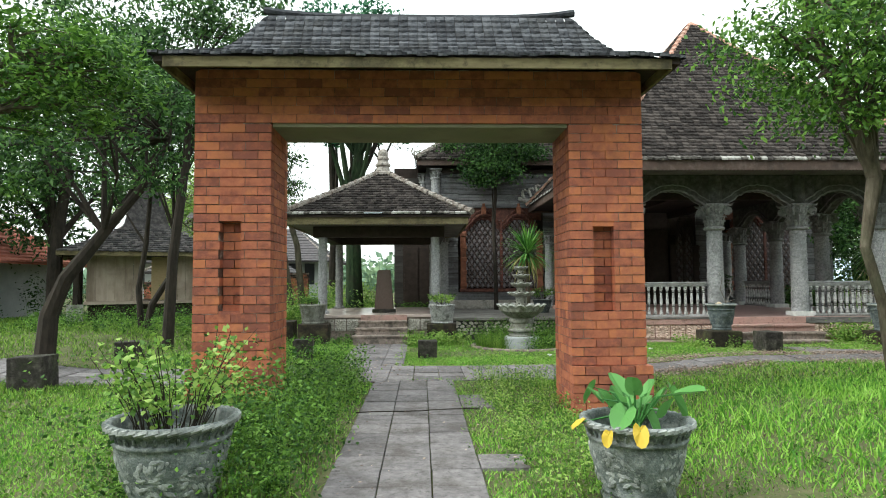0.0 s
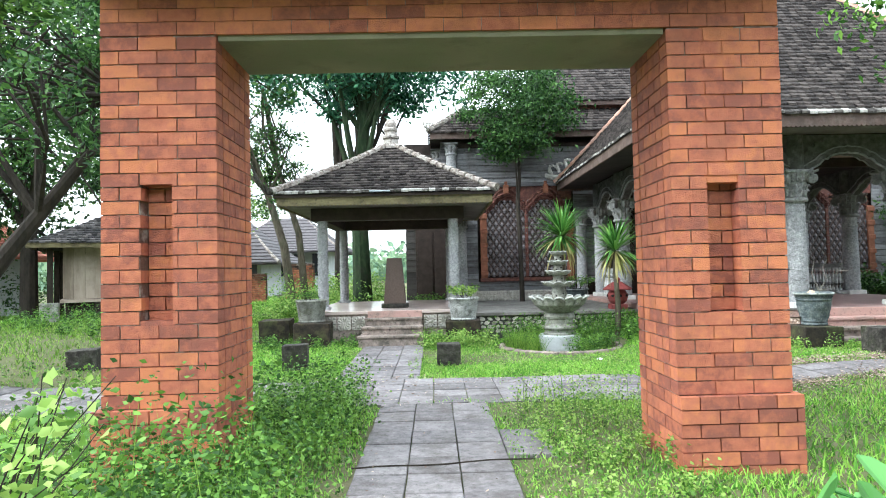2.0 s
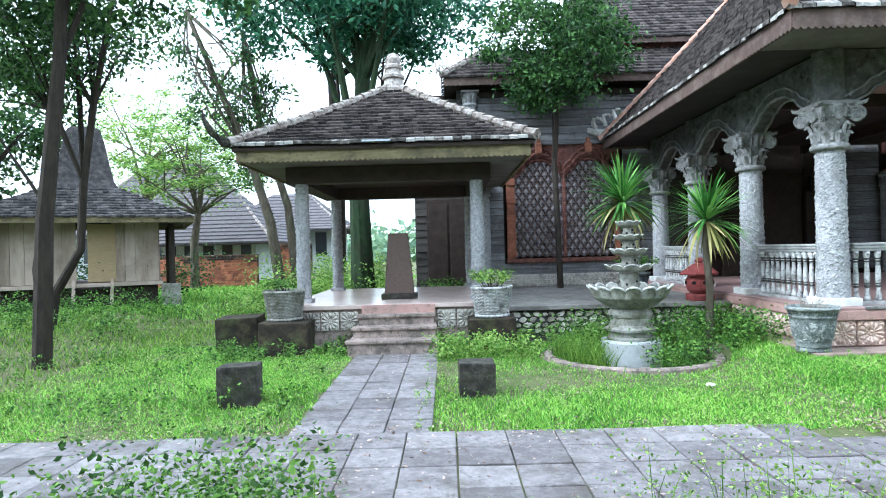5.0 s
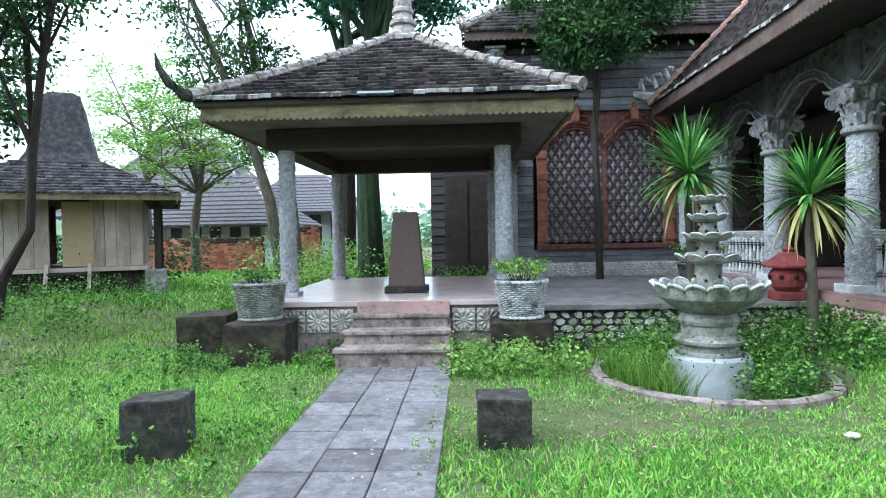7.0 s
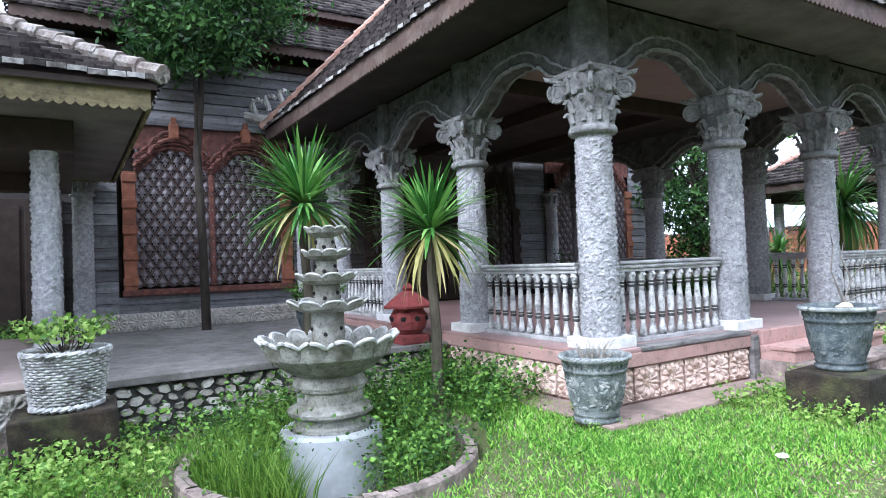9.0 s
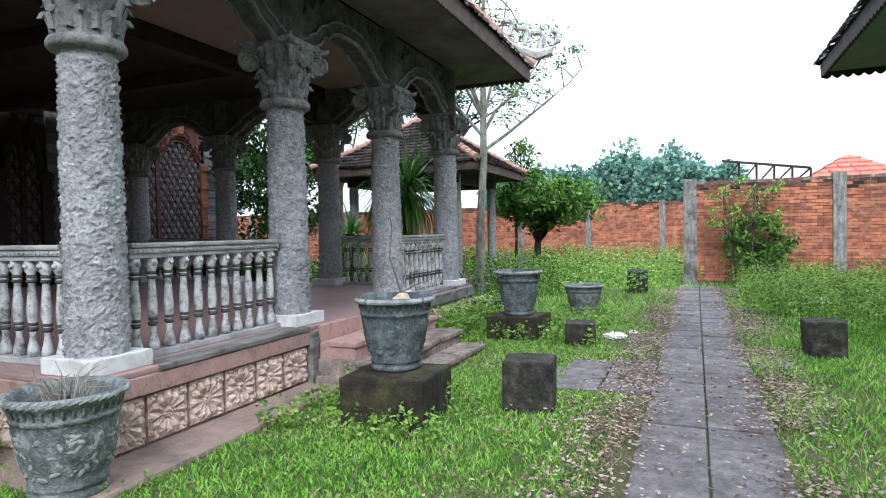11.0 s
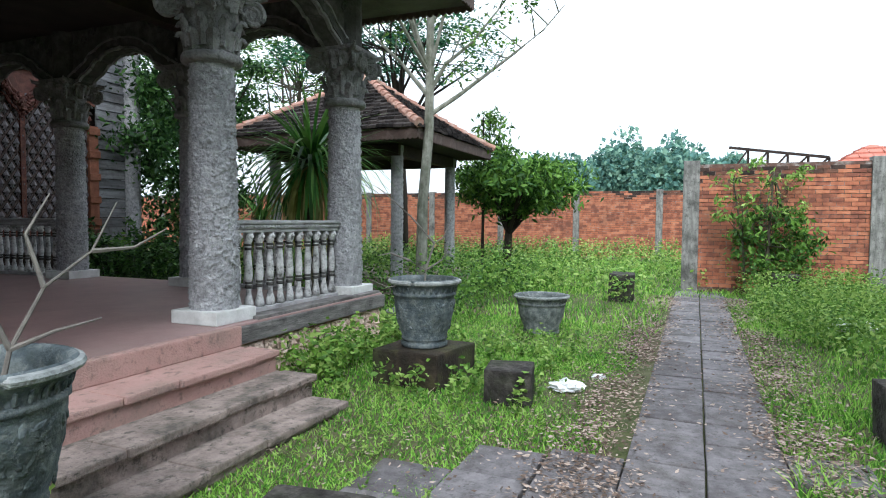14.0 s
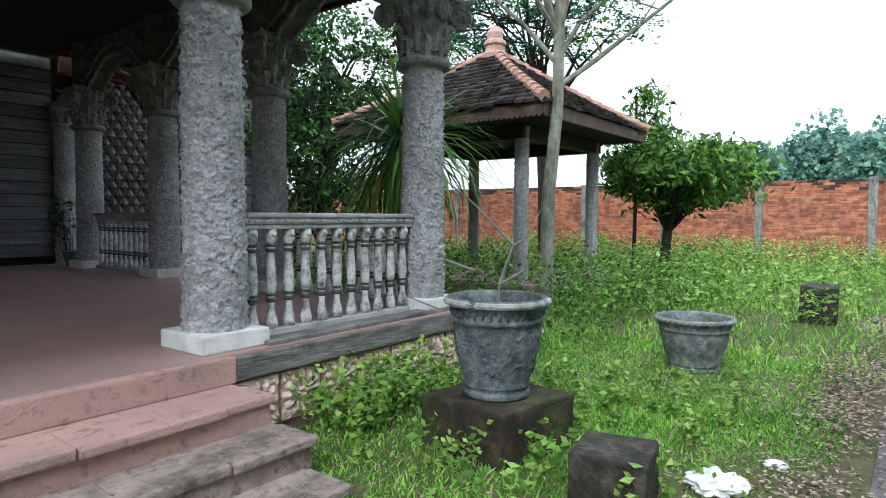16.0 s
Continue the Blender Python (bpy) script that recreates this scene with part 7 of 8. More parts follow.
    for k in range(4):
        part("ladder_tread", boxm(-0.18, wy - 0.76 + 0.16 * k, -0.12 + 0.22 * k, 0.73, wy - 0.56 + 0.16 * k, -0.08 + 0.22 * k), M_BARKDK, t)


build_timber_house()


def far_house(x, y, hx, hy, wall_h, ridge_h, label, roof, windows=5):
    t = thing("far_house", pose(x, y, 0), label, "house")
    part("wall", boxm(-hx, -hy, -0.2, hx, hy, wall_h), M_WALLWHITE, t)
    for k in range(windows):
        xx = -hx + (k + 0.5) * 2 * hx / windows
        part("window", boxm(xx - hx / windows * 0.55, -hy - 0.04, wall_h * 0.35, xx + hx / windows * 0.55, -hy + 0.02, wall_h * 0.85, 0.01), M_GLASSDK, t)
    v, f = [], []
    hip_roof((v, f), 0, 0, hx + 1.5, hy + 1.5, wall_h - 0.35, ridge_h, 0.1, 12, 0.4, 0.25, hx * 0.35, 0.04, "SNWE", 0.0)
    pydata("roof", v, f, roof, t)
    deck("roof_deck", t, 0, 0, hx + 1.48, hy + 1.48, wall_h - 0.37, ridge_h - 0.02, 0.1, hx * 0.35, 0.25, roof)
    for sx in (-1, 1):
        ridge_line("ridge_tile", t, (sx * (hx + 1.5), -hy - 1.5, wall_h - 0.3), (sx * hx * 0.35, 0, ridge_h), 0.2, 0.1, M_RIDGE, 10)


far_house(-13.3, 43, 2.6, 2.5, 2.4, 5.0, "distant house with a flared dark tiled roof and white windows", M_FARROOF)
far_house(-18.9, 50, 5, 4, 3.2, 8.2, "distant house with a steep dark roof", M_FARROOF)
far_house(-12.0, 54, 3.6, 3.5, 3.4, 6.0, "distant low house with a dark hipped roof", M_FARROOF)
far_house(-19.5, 26.5, 2.6, 2.5, 2.6, 4.4, "house with a red tiled roof behind trees", M_REDROOF)


def build_far_shed():
    t = thing("far_shed", pose(33, 10.4, 0), "distant shed with a faded red roof and a bare steel truss", "shed")
    v, f = [], []
    hip_roof((v, f), 3, -5.4, 2.6, 2.2, 3.2, 4.55, 0.05, 6, 0.5, 0.0, 0.4, 0.04)
    pydata("roof", v, f, M_REDROOF, t)
    part("wall", boxm(0.8, -7.2, 0, 5.2, -3.6, 3.2), M_BRICKJ, t)
    for k in range(5):
        y0, y1 = -0.7 * k, -0.7 * (k + 1)
        z0, z1 = 4.35 - 0.1 * k, 4.25 - 0.1 * k
        for p, q, r in (((0, y0, z0), (0, y1, z1), 0.07), ((0, y0, 3.2), (0, y1, 3.2), 0.06), ((0, y0, 3.2), (0, y1, z1), 0.045), ((0, y1, 3.2), (0, y1, z1), 0.045)):
            part("truss_strut", tube(bmesh.new(), [p, q], [r, r], 4), M_DARKWOOD, t, "dark steel roof truss")
    for y in (0, -3.5):
        part("post", boxm(-0.1, y - 0.1, -0.1, 0.1, y + 0.1, 3.25), M_DARKWOOD, t)
    t = thing("far_sheds", pose(40, 6.0, 0), "distant row of low roofs beyond the wall", "shed")
    part("roof", boxm(0, -9, 3.0, 4, 4, 3.4, 0.1), M_REDROOF, t)
    part("wall", boxm(0.4, -8.6, -0.1, 3.6, 3.6, 3.0), M_WALLWHITE, t)


build_far_shed()


def build_distance():
    """Low hills far off and the woods on them, with haze mixed into their colours."""
    v, f = [], []
    n = 90
    for i in range(n + 1):
        a = radians(-60 + 150 * i / n)
        h = 22 + 42 * math.exp(-((-60 + 150 * i / n - 1) / 7) ** 2) + 14 * noise.noise((i * 0.17, 3, 0)) + 8 * noise.noise((i * 0.5, 9, 0))
        for r, z in ((420, -2), (500, h * 0.7), (600, h), (700, -5)):
            v.append((r * math.cos(a), r * math.sin(a), z))
    for i in range(n):
        for j in range(3):
            a = i * 4 + j
            f.append((a, a + 1, a + 5, a + 4))
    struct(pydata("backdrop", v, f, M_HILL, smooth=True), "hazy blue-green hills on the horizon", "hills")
    C = []
    rnd = random.Random(3)
    for k in range(64):
        a = radians(rnd.uniform(-2, 18))
        r = rnd.uniform(92, 112)
        q = math.degrees(a)
        h = 9.3 + 3.6 * math.exp(-((q - 6.8) / 1.7) ** 2) + 2.2 * math.exp(-((q - 3.0) / 0.8) ** 2) + rnd.uniform(-1.2, 0.8)
        c = np.array([r * math.cos(a), 10 + r * math.sin(a), h * 0.5])
        g = RNG.normal(size=(900, 3))
        g /= np.linalg.norm(g, axis=1)[:, None]
        lobe = 1 + 0.22 * np.sin(g[:, :1] * 5 + k) * np.cos(g[:, 2:] * 6 + 2 * k)
        C.append(c + g * np.array([3.0, 3.0, h * 0.55]) * lobe * RNG.uniform(0.8, 1.05, (900, 1)))
    # greens paled towards blue, so the leaf colour carries the haze
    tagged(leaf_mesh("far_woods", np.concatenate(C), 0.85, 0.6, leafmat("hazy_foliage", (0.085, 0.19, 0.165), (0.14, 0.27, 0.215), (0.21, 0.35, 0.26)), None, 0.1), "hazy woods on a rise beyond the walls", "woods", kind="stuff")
    C = []
    for k in range(60):
        a = radians(rnd.uniform(75, 125))
        r = rnd.uniform(75, 110)
        c = np.array([r * math.cos(a), r * math.sin(a), 1.8])
        g = RNG.normal(size=(140, 3)) * np.array([2.2, 2.2, 1.3])
        C.append(c + g)
    # northern greens lightened too, as haze within the colour
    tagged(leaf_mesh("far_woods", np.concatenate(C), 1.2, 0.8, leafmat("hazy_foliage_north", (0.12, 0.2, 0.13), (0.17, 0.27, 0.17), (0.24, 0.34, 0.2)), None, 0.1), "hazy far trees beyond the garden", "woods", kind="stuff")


build_distance()

# ---- paving ----
def in_path(x, y, grow=0.0):
    """1 where slabs lie: the path through the gate, the branch to the pavilion and the cross path."""
    a = (-0.84 - grow < x) & (x < 0.5 + grow) & (y < 10.6)
    b = (-1.74 - grow < x) & (x < -0.55 + grow) & (y > 12.2) & (y < 16.7)
    c = (y > np.where(x > 3.5, 11.0, 10.7) - grow) & (y < np.where(x > 3.5, 12.0, 12.25) + grow) & (x < 18)
    d = (x > 7.9 - grow) & (x < 9.2 + grow) & (y > 12) & (y < 12.75 + grow)
    return a | b | c | d


def build_path():
    p = thing("path", pose(0, 0, 0), "path of worn grey square slabs with dark open joints", "path", kind="structure")
    S = 0.45
    cells = []
    lost = random.Random(6)
    for k in range(4):
        for j in range(0, 30):
            if k < 3 or lost.random() < 0.3:
                cells.append((-0.82 + S * k, 10.56 - S * (j + 1), 0))
    for k in range(3):
        for j in range(10):
            cells.append((-1.72 + S * k, 12.36 + S * j, 0))
    for k in range(4):
        for i in range(-24, 52):
            if k in (1, 2) or (k == 3 and (i < 16 or 26 < i < 30)) or (k == 0 and (i < 16 or lost.random() < 0.08)):
                cells.append((-6.0 + S * (i + 4), 10.56 + S * k, 0))
    for k in range(1, 4):
        for j in range(2):
            if lost.random() < 0.8:
                cells.append((7.4 + S * k, 12.37 + S * j, 0))
    near = [c for c in cells if (2.5 < c[1] and -2.2 < c[0] < 13)]
    random.shuffle(near)
    near.sort(key=lambda c: 0 if (c[1] > 4 and -2 < c[0] < 11.5) else 1)
    near = near[:300]
    keep = set(near)
    g = 0.011
    protos = []
    for q in range(6):
        bm = boxm(g / 2, g / 2, -0.05, S - g / 2, S - g / 2, 0.0)
        bmesh.ops.bevel(bm, geom=[e for e in bm.edges if all(v.co.z > -0.01 for v in e.verts)], offset=0.006, segments=1, affect="EDGES")
        for v in bm.verts:
            v.co += 0.004 * noise.noise_vector(v.co * 9 + Vector((q * 7, 0, 0)))
        me = bpy.data.meshes.new("slab")
        bm.to_mesh(me)
        bm.free()
        me.materials.append(M_PAVE)
        protos.append(me)
    rnd = random.Random(2)
    V, F = [], []
    for c in cells:
        x, y, _ = c
        z = ground_z(x + S / 2, y + S / 2) + 0.016 + rnd.uniform(-0.006, 0.006)
        dx = (ground_z(x + S, y + S / 2) - ground_z(x, y + S / 2)) / S
        dy = (ground_z(x + S / 2, y + S) - ground_z(x + S / 2, y)) / S
        tx, ty = dx + rnd.uniform(-0.01, 0.01), dy + rnd.uniform(-0.01, 0.01)
        m = Matrix.Translation((x, y, z - tx * S / 2 - ty * S / 2)) @ Euler((ty, -tx, rnd.uniform(-0.008, 0.008))).to_matrix().to_4x4()
        me = protos[rnd.randrange(6)]
        if c in keep:
            o = new("slab", me)
            o.parent = p
            o.matrix_local = m
        else:
            k = len(V)
            V += [m @ v.co for v in me.vertices]
            F += [tuple(k + i for i in f.vertices) for f in me.polygons]
    tagged(pydata("far_slabs", V, F, mat("paving_slab_joined", [(0.10, 0.093, 0.098), (0.165, 0.154, 0.16), (0.235, 0.222, 0.225)], 9, 0.82, 0.45, 70, (0.07, 0.062, 0.056), 2.6, 0.75, island=0.4), p), kind="stuff")


build_path()


# ---- grass, weeds, litter ----
def gz_arr(x, y):
    s = lambda a, b, v: (lambda u: u * u * (3 - 2 * u))(np.clip((v - a) / (b - a), 0, 1))
    w = (1 - s(22, 27, y)) * s(-9, -6, x) * (1 - s(3.2, 6.5 - 1.9 * s(12.5, 14, y), x))
    return -0.3 * w - 0.1 * (1 - w) * s(0, 3, x)


def soft_noise(x, y, f, seed):
    r = np.random.default_rng(seed)
    out = np.zeros_like(x)
    for k in range(7):
        a, p = r.uniform(0, 6.283), r.uniform(0, 6.283)
        ff = f * r.uniform(0.5, 2.0)
        out += np.sin(ff * (x * math.cos(a) + y * math.sin(a)) + p)
    return out / 7


def free(x, y, edge=0.0):
    """Where grass can grow."""
    e = edge + 0.13 * soft_noise(x, y, 5.0, 4)
    ok = ~in_path(x, y, e)
    ok &= ~((x > -3.3) & (x < 5.0) & (y > 17.7) & (y < 24))
    ok &= ~((x > -1.85) & (x < -0.4) & (y > 16.6))
    ok &= ~((x > 4.9) & (x < 12.15) & (y > 15.0))
    ok &= ~((x > 4.5) & (x < 7.3) & (y > 14.78 + 0.16 * soft_noise(x, y, 6.0, 9)) & (y < 15.1))
    ok &= ~((x > 7.35) & (x < 9.55) & (y > 13.97) & (y < 15.2))
    ok &= ~((np.abs(x) > 1.9) & (np.abs(x) < 2.86) & (y > 7.8) & (y < 8.75))
    d = np.hypot(x - POOL[0], y - POOL[1])
    ok &= ~((d < POOL[2] + 0.2))
    ok &= ~(y > 23.5) | (x < -1)
    return ok


def scatter(n, x0, x1, y0, y1, dens=None, edge=0.0):
    x, y = RNG.uniform(x0, x1, n), RNG.uniform(y0, y1, n)
    k = free(x, y, edge)
    if dens is not None:
        k &= RNG.uniform(0, 1, n) < dens(x, y)
    x, y = x[k], y[k]
    return x, y


def lawn(name, n, x0, x1, y0, y1, h0, h1, w, material, label, dens=None, lean=1.2, tall=None, edge=0.0):
    x, y = scatter(n, x0, x1, y0, y1, dens, edge)
    h = RNG.uniform(h0, h1, len(x)) * (0.75 + 0.5 * soft_noise(x, y, 2.0, 21))
    h = np.maximum(h, 0.02)
    base = np.stack([x, y, gz_arr(x, y) - 0.03], 1)
    ob = blade_mesh(name, base, h, w, material, None, lean)
    return tagged(ob, label, "grass", kind="stuff")


def patchy(seed, f=1.1, lo=-0.35, hi=0.15):
    return lambda x, y: np.clip((soft_noise(x, y, f, seed) - lo) / (hi - lo), 0.45, 1)


def feather(d, x0, x1, y0, y1, w=1.2):
    """The same density, thinning out unevenly over the last w metres."""
    def f(x, y):
        e = np.minimum(np.minimum(x - x0, x1 - x), np.minimum(y - y0, y1 - y)) / w + 0.8 * soft_noise(x, y, 1.7, 77)
        return np.clip(e + 0.1, 0.0, 1) * d(x, y)
    return f


full = lambda x, y: np.ones_like(x)
lawn("lawn_grass", 170000, -7.5, 8.5, 2.0, 11.0, 0.04, 0.11, 0.0068, M_GRASS, "bright green uneven lawn grass before and beside the gate", feather(patchy(1), -7.5, 8.5, 2.0, 12.0))
lawn("lawn_grass", 165000, -6, 6, 12.1, 18.2, 0.035, 0.095, 0.0068, M_GRASS, "bright green lawn grass round the fountain and pavilion steps", feather(patchy(2), -6.5, 7, 11, 19.5))
lawn("lawn_grass", 150000, 4, 14.5, 12.1, 15.4, 0.03, 0.085, 0.0066, M_GRASS, "bright green lawn grass before the portico", feather(patchy(3, 1.1, -0.2, 0.3), 3, 15.2, 11, 17))
lawn("lawn_grass", 60000, 6, 17, 7.0, 11.0, 0.05, 0.15, 0.0065, M_GRASS, "rough green grass beside the cross path", feather(patchy(4), 6, 18, 7.0, 12.2))
lawn("lawn_grass", 120000, -19, -4.5, 1, 27, 0.05, 0.17, 0.011, M_GRASSDK, "shaded rough grass under the western trees", feather(patchy(5, 0.6), -19, -4.5, 1, 27))
lawn("lawn_grass", 46000, -15, 1, 22.6, 40, 0.07, 0.26, 0.014, M_GRASS, "bright tall grass behind the pavilion", feather(full, -15, 3, 20, 40))
lawn("lawn_grass", 70000, 12.0, 29, 7, 28, 0.06, 0.22, 0.010, M_GRASS, "tall rough grass before the far brick wall", feather(full, 13.0, 31, 6, 29))
lawn("lawn_grass", 30000, 3, 16, -6, 9, 0.1, 0.26, 0.010, M_GRASS, "rough grass south of the cross path", feather(full, 2, 18, -7, 10))
lawn("lawn_grass", 80000, -14, 10, -9, 4, 0.05, 0.13, 0.008, M_GRASS, "rough grass along the path before the gate", feather(patchy(6, 0.7), -14, 10, -9, 5))
lawn("lawn_grass", 16000, 16.5, 29, -8, 10, 0.15, 0.4, 0.015, M_GRASSDK, "rough grass behind the near brick wall", feather(full, 16.5, 30, -8, 11))


def weeds(name, n, x0, x1, y0, y1, h0, h1, per, leaf_len, material, label, dens=None, ratio=0.6, spread=0.09, ignore=False, zoff=0.0):
    """Leafy weeds: a stem and leaves along it for each plant."""
    if ignore:
        x, y = RNG.uniform(x0, x1, n), RNG.uniform(y0, y1, n)
        if dens is not None:
            k = dens(x, y)
            x, y = x[k], y[k]
    else:
        x, y = scatter(n, x0, x1, y0, y1, dens)
    m = len(x)
    h = RNG.uniform(h0, h1, m)
    z = gz_arr(x, y) + zoff
    lx, ly = RNG.normal(0, 0.25, m) * h, RNG.normal(0, 0.25, m) * h
    u = RNG.uniform(0.15, 1, (m, per))
    c = np.stack([x[:, None] + lx[:, None] * u + RNG.normal(0, spread, (m, per)) * h[:, None] * 2, y[:, None] + ly[:, None] * u + RNG.normal(0, spread, (m, per)) * h[:, None] * 2, z[:, None] + h[:, None] * u + RNG.normal(0, 0.02, (m, per))], 2).reshape(-1, 3)
    ob = leaf_mesh(name, c, leaf_len, leaf_len * ratio, material, None, 0.05, flat=0.45)
    tagged(ob, label, "weeds", kind="stuff")
    st = blade_mesh("weed_stems", np.stack([x, y, z - 0.02], 1), h, 0.004, M_GRASSDK, None, 0.3)
    tagged(st, "thin green weed stems in the grass", "weeds", kind="stuff")
    return ob


weeds("weeds", 460, -2.6, -0.95, 4.6, 8.6, 0.25, 0.62, 46, 0.042, M_LEAFMID, "dense leafy weeds at the foot of the gate pier", lambda x, y: np.clip(1.3 - np.abs(x + 1.75) / 0.9, 0, 1))
weeds("weeds", 190, -3.4, -0.9, 5.6, 7.9, 0.45, 1.1, 34, 0.058, M_LEAFMID, "tall leafy weeds before the brick pier", lambda x, y: np.clip(1.4 - np.abs(x + 2.2) / 0.9, 0, 1))
weeds("weeds", 260, -2.3, -0.95, 8.8, 10.4, 0.25, 0.75, 34, 0.045, M_LEAFMID, "leafy weeds beside the slabs")
weeds("weeds", 170, 0.85, 1.95, 4.6, 10.2, 0.1, 0.32, 30, 0.04, M_LEAFLT, "low leafy weeds along the path and pier")
weeds("weeds", 240, -7, -1.9, 12.3, 17.4, 0.08, 0.3, 22, 0.05, M_LEAFMID, "low leafy weeds in the lawn", patchy(8, 1.5, 0.1, 0.5))
weeds("weeds", 260, -12, -6.6, 17.5, 23.5, 0.2, 0.7, 46, 0.07, M_LEAFMID, "weeds and young shrubs by the timber house", patchy(9, 1.0, -0.1, 0.3))
weeds("weeds", 760, 1.4, 3.9, 15.0, 17.4, 0.4, 1.0, 34, 0.05, M_LEAFMID, "weeds growing in the dry pool", lambda x, y: (np.hypot(x - POOL[0], y - POOL[1]) < POOL[2] - 0.08) & (np.hypot(x - POOL[0], y - POOL[1]) > 0.5) & ((x > POOL[0] + 0.15) | (y > POOL[1] - 0.25)), ignore=True, zoff=-0.28)
px_, py_ = RNG.uniform(1.4, 3.9, 9000), RNG.uniform(15.0, 17.4, 9000)
pk_ = (np.hypot(px_ - POOL[0], py_ - POOL[1]) < POOL[2] - 0.06) & (np.hypot(px_ - POOL[0], py_ - POOL[1]) > 0.5) & ((px_ < POOL[0] - 0.55) | (py_ > POOL[1] + 0.1))
tagged(blade_mesh("pool_grass", np.stack([px_[pk_], py_[pk_], np.full(pk_.sum(), -0.6)], 1), RNG.uniform(0.4, 0.8, pk_.sum()), 0.007, M_GRASSDK, None, 0.5), "long grass growing in the dry pool", "grass", kind="stuff")
weeds("weeds", 150, 3.6, 4.8, 15.7, 17.9, 0.2, 0.55, 34, 0.06, M_LEAFMID, "leafy weeds between the pool and the portico")
weeds("weeds", 120, 0.6, 4.9, 17.1, 17.9, 0.1, 0.35, 26, 0.05, M_LEAFMID, "weeds along the terrace front")
weeds("weeds", 60, -4.5, -1.8, 16.3, 17.9, 0.1, 0.3, 30, 0.055, M_LEAFMID, "weeds round the pot blocks")
weeds("weeds", 130, -0.4, 1.2, 16.0, 17.5, 0.12, 0.4, 26, 0.06, M_LEAFLT, "weeds round the pot block by the steps")
weeds("weeds", 80, 6.0, 7.3, 13.2, 14.6, 0.08, 0.3, 22, 0.05, M_LEAFLT, "herbs at the foot of the pot block")
weeds("weeds", 70, 9.8, 12.5, 12.6, 14.7, 0.08, 0.28, 28, 0.065, M_LEAFLT, "herbs beside the stone blocks")
weeds("weeds", 70, 10.0, 12.3, 14.6, 15.0, 0.2, 0.5, 26, 0.07, M_LEAFLT, "weeds at the carved skirting")
weeds("weeds", 480, 13.2, 19, 14.3, 21, 0.4, 1.05, 44, 0.07, M_LEAFMID, "tall weeds and shrubs round the far gazebo", patchy(10, 0.9, -0.4, 0.2))
weeds("weeds", 900, 15.5, 29, 11.5, 24, 0.4, 1.0, 34, 0.09, M_LEAFLT, "tall pale weeds before the far wall", patchy(11, 0.7, -0.5, 0.2))
weeds("weeds", 620, 10.2, 19.3, 6.5, 10.4, 0.15, 0.75, 34, 0.06, M_LEAFLT, "tall weeds before the near brick wall", lambda x, y: np.clip((10.6 - y) / 1.6 + (x - 12.5) / 3.5, 0.1, 1))
weeds("weeds", 260, 13.5, 19.3, 8.5, 10.7, 0.25, 0.7, 36, 0.06, M_LEAFLT, "weeds at the foot of the near brick wall")
weeds("weeds", 150, -6, 0.5, 22.8, 24.5, 0.4, 0.9, 40, 0.09, M_LEAFLT, "bright weeds behind the pavilion", lambda x, y: np.where(x < -1, 1.0, 0.6))
weeds("weeds", 420, -6.2, -0.6, 23.5, 32, 0.5, 1.5, 44, 0.10, M_LEAFLT, "bright shrubs and tall weeds behind the pavilion", patchy(12, 0.6, -0.3, 0.3))
weeds("weeds", 120, -0.9, 0.5, 22.7, 24.6, 0.3, 0.8, 40, 0.08, M_LEAFMID, "shaded weeds beside the recess", ignore=True)
weeds("weeds", 90, -18, -9, 24, 33, 0.8, 2.0, 90, 0.12, M_LEAFDK, "dark shrubs behind the timber house", patchy(13, 0.6, -0.2, 0.3))


def litter(name, n, x0, x1, y0, y1, size, label, dens):
    x, y = RNG.uniform(x0, x1, n), RNG.uniform(y0, y1, n)
    k = RNG.uniform(0, 1, n) < dens(x, y)
    x, y = x[k], y[k]
    c = np.stack([x, y, gz_arr(x, y) + 0.03 + RNG.uniform(0, 0.012, len(x))], 1)
    ob = leaf_mesh(name, c, size, size * 0.42, M_DRY, None, 0, flat=0.9)
    tagged(ob, label, "leaf litter", kind="stuff")


litter("leaf_litter", 100000, 3.5, 18, 10.3, 13.0, 0.042, "dry brown leaves strewn along the path edge", lambda x, y: np.clip(np.exp(-((y - 12.12) / 0.24) ** 2) + 0.9 * np.exp(-((y - 10.85) / 0.25) ** 2) + 0.04, 0, 1) * np.clip(0.7 + 1.2 * soft_noise(x, y, 2.5, 31), 0.1, 1))
litter("leaf_litter", 700, 7.3, 10.2, 12.2, 14.1, 0.035, "dry brown leaves before the porch steps", lambda x, y: np.clip(0.55 + 1.2 * soft_noise(x, y, 2.5, 37), 0.1, 1))
litter("leaf_litter", 2600, -6, 5, 10.3, 12.7, 0.045, "dry brown leaves strewn on the cross path", lambda x, y: np.clip(np.exp(-((y - 12.3) / 0.25) ** 2) + 0.25, 0, 1))
litter("leaf_litter", 1400, -2, 1.5, 4, 17, 0.04, "dry brown leaves on the slabs", lambda x, y: np.clip(np.exp(-((np.abs(x - 0.05) - 0.9) / 0.25) ** 2) + 0.1, 0, 1))


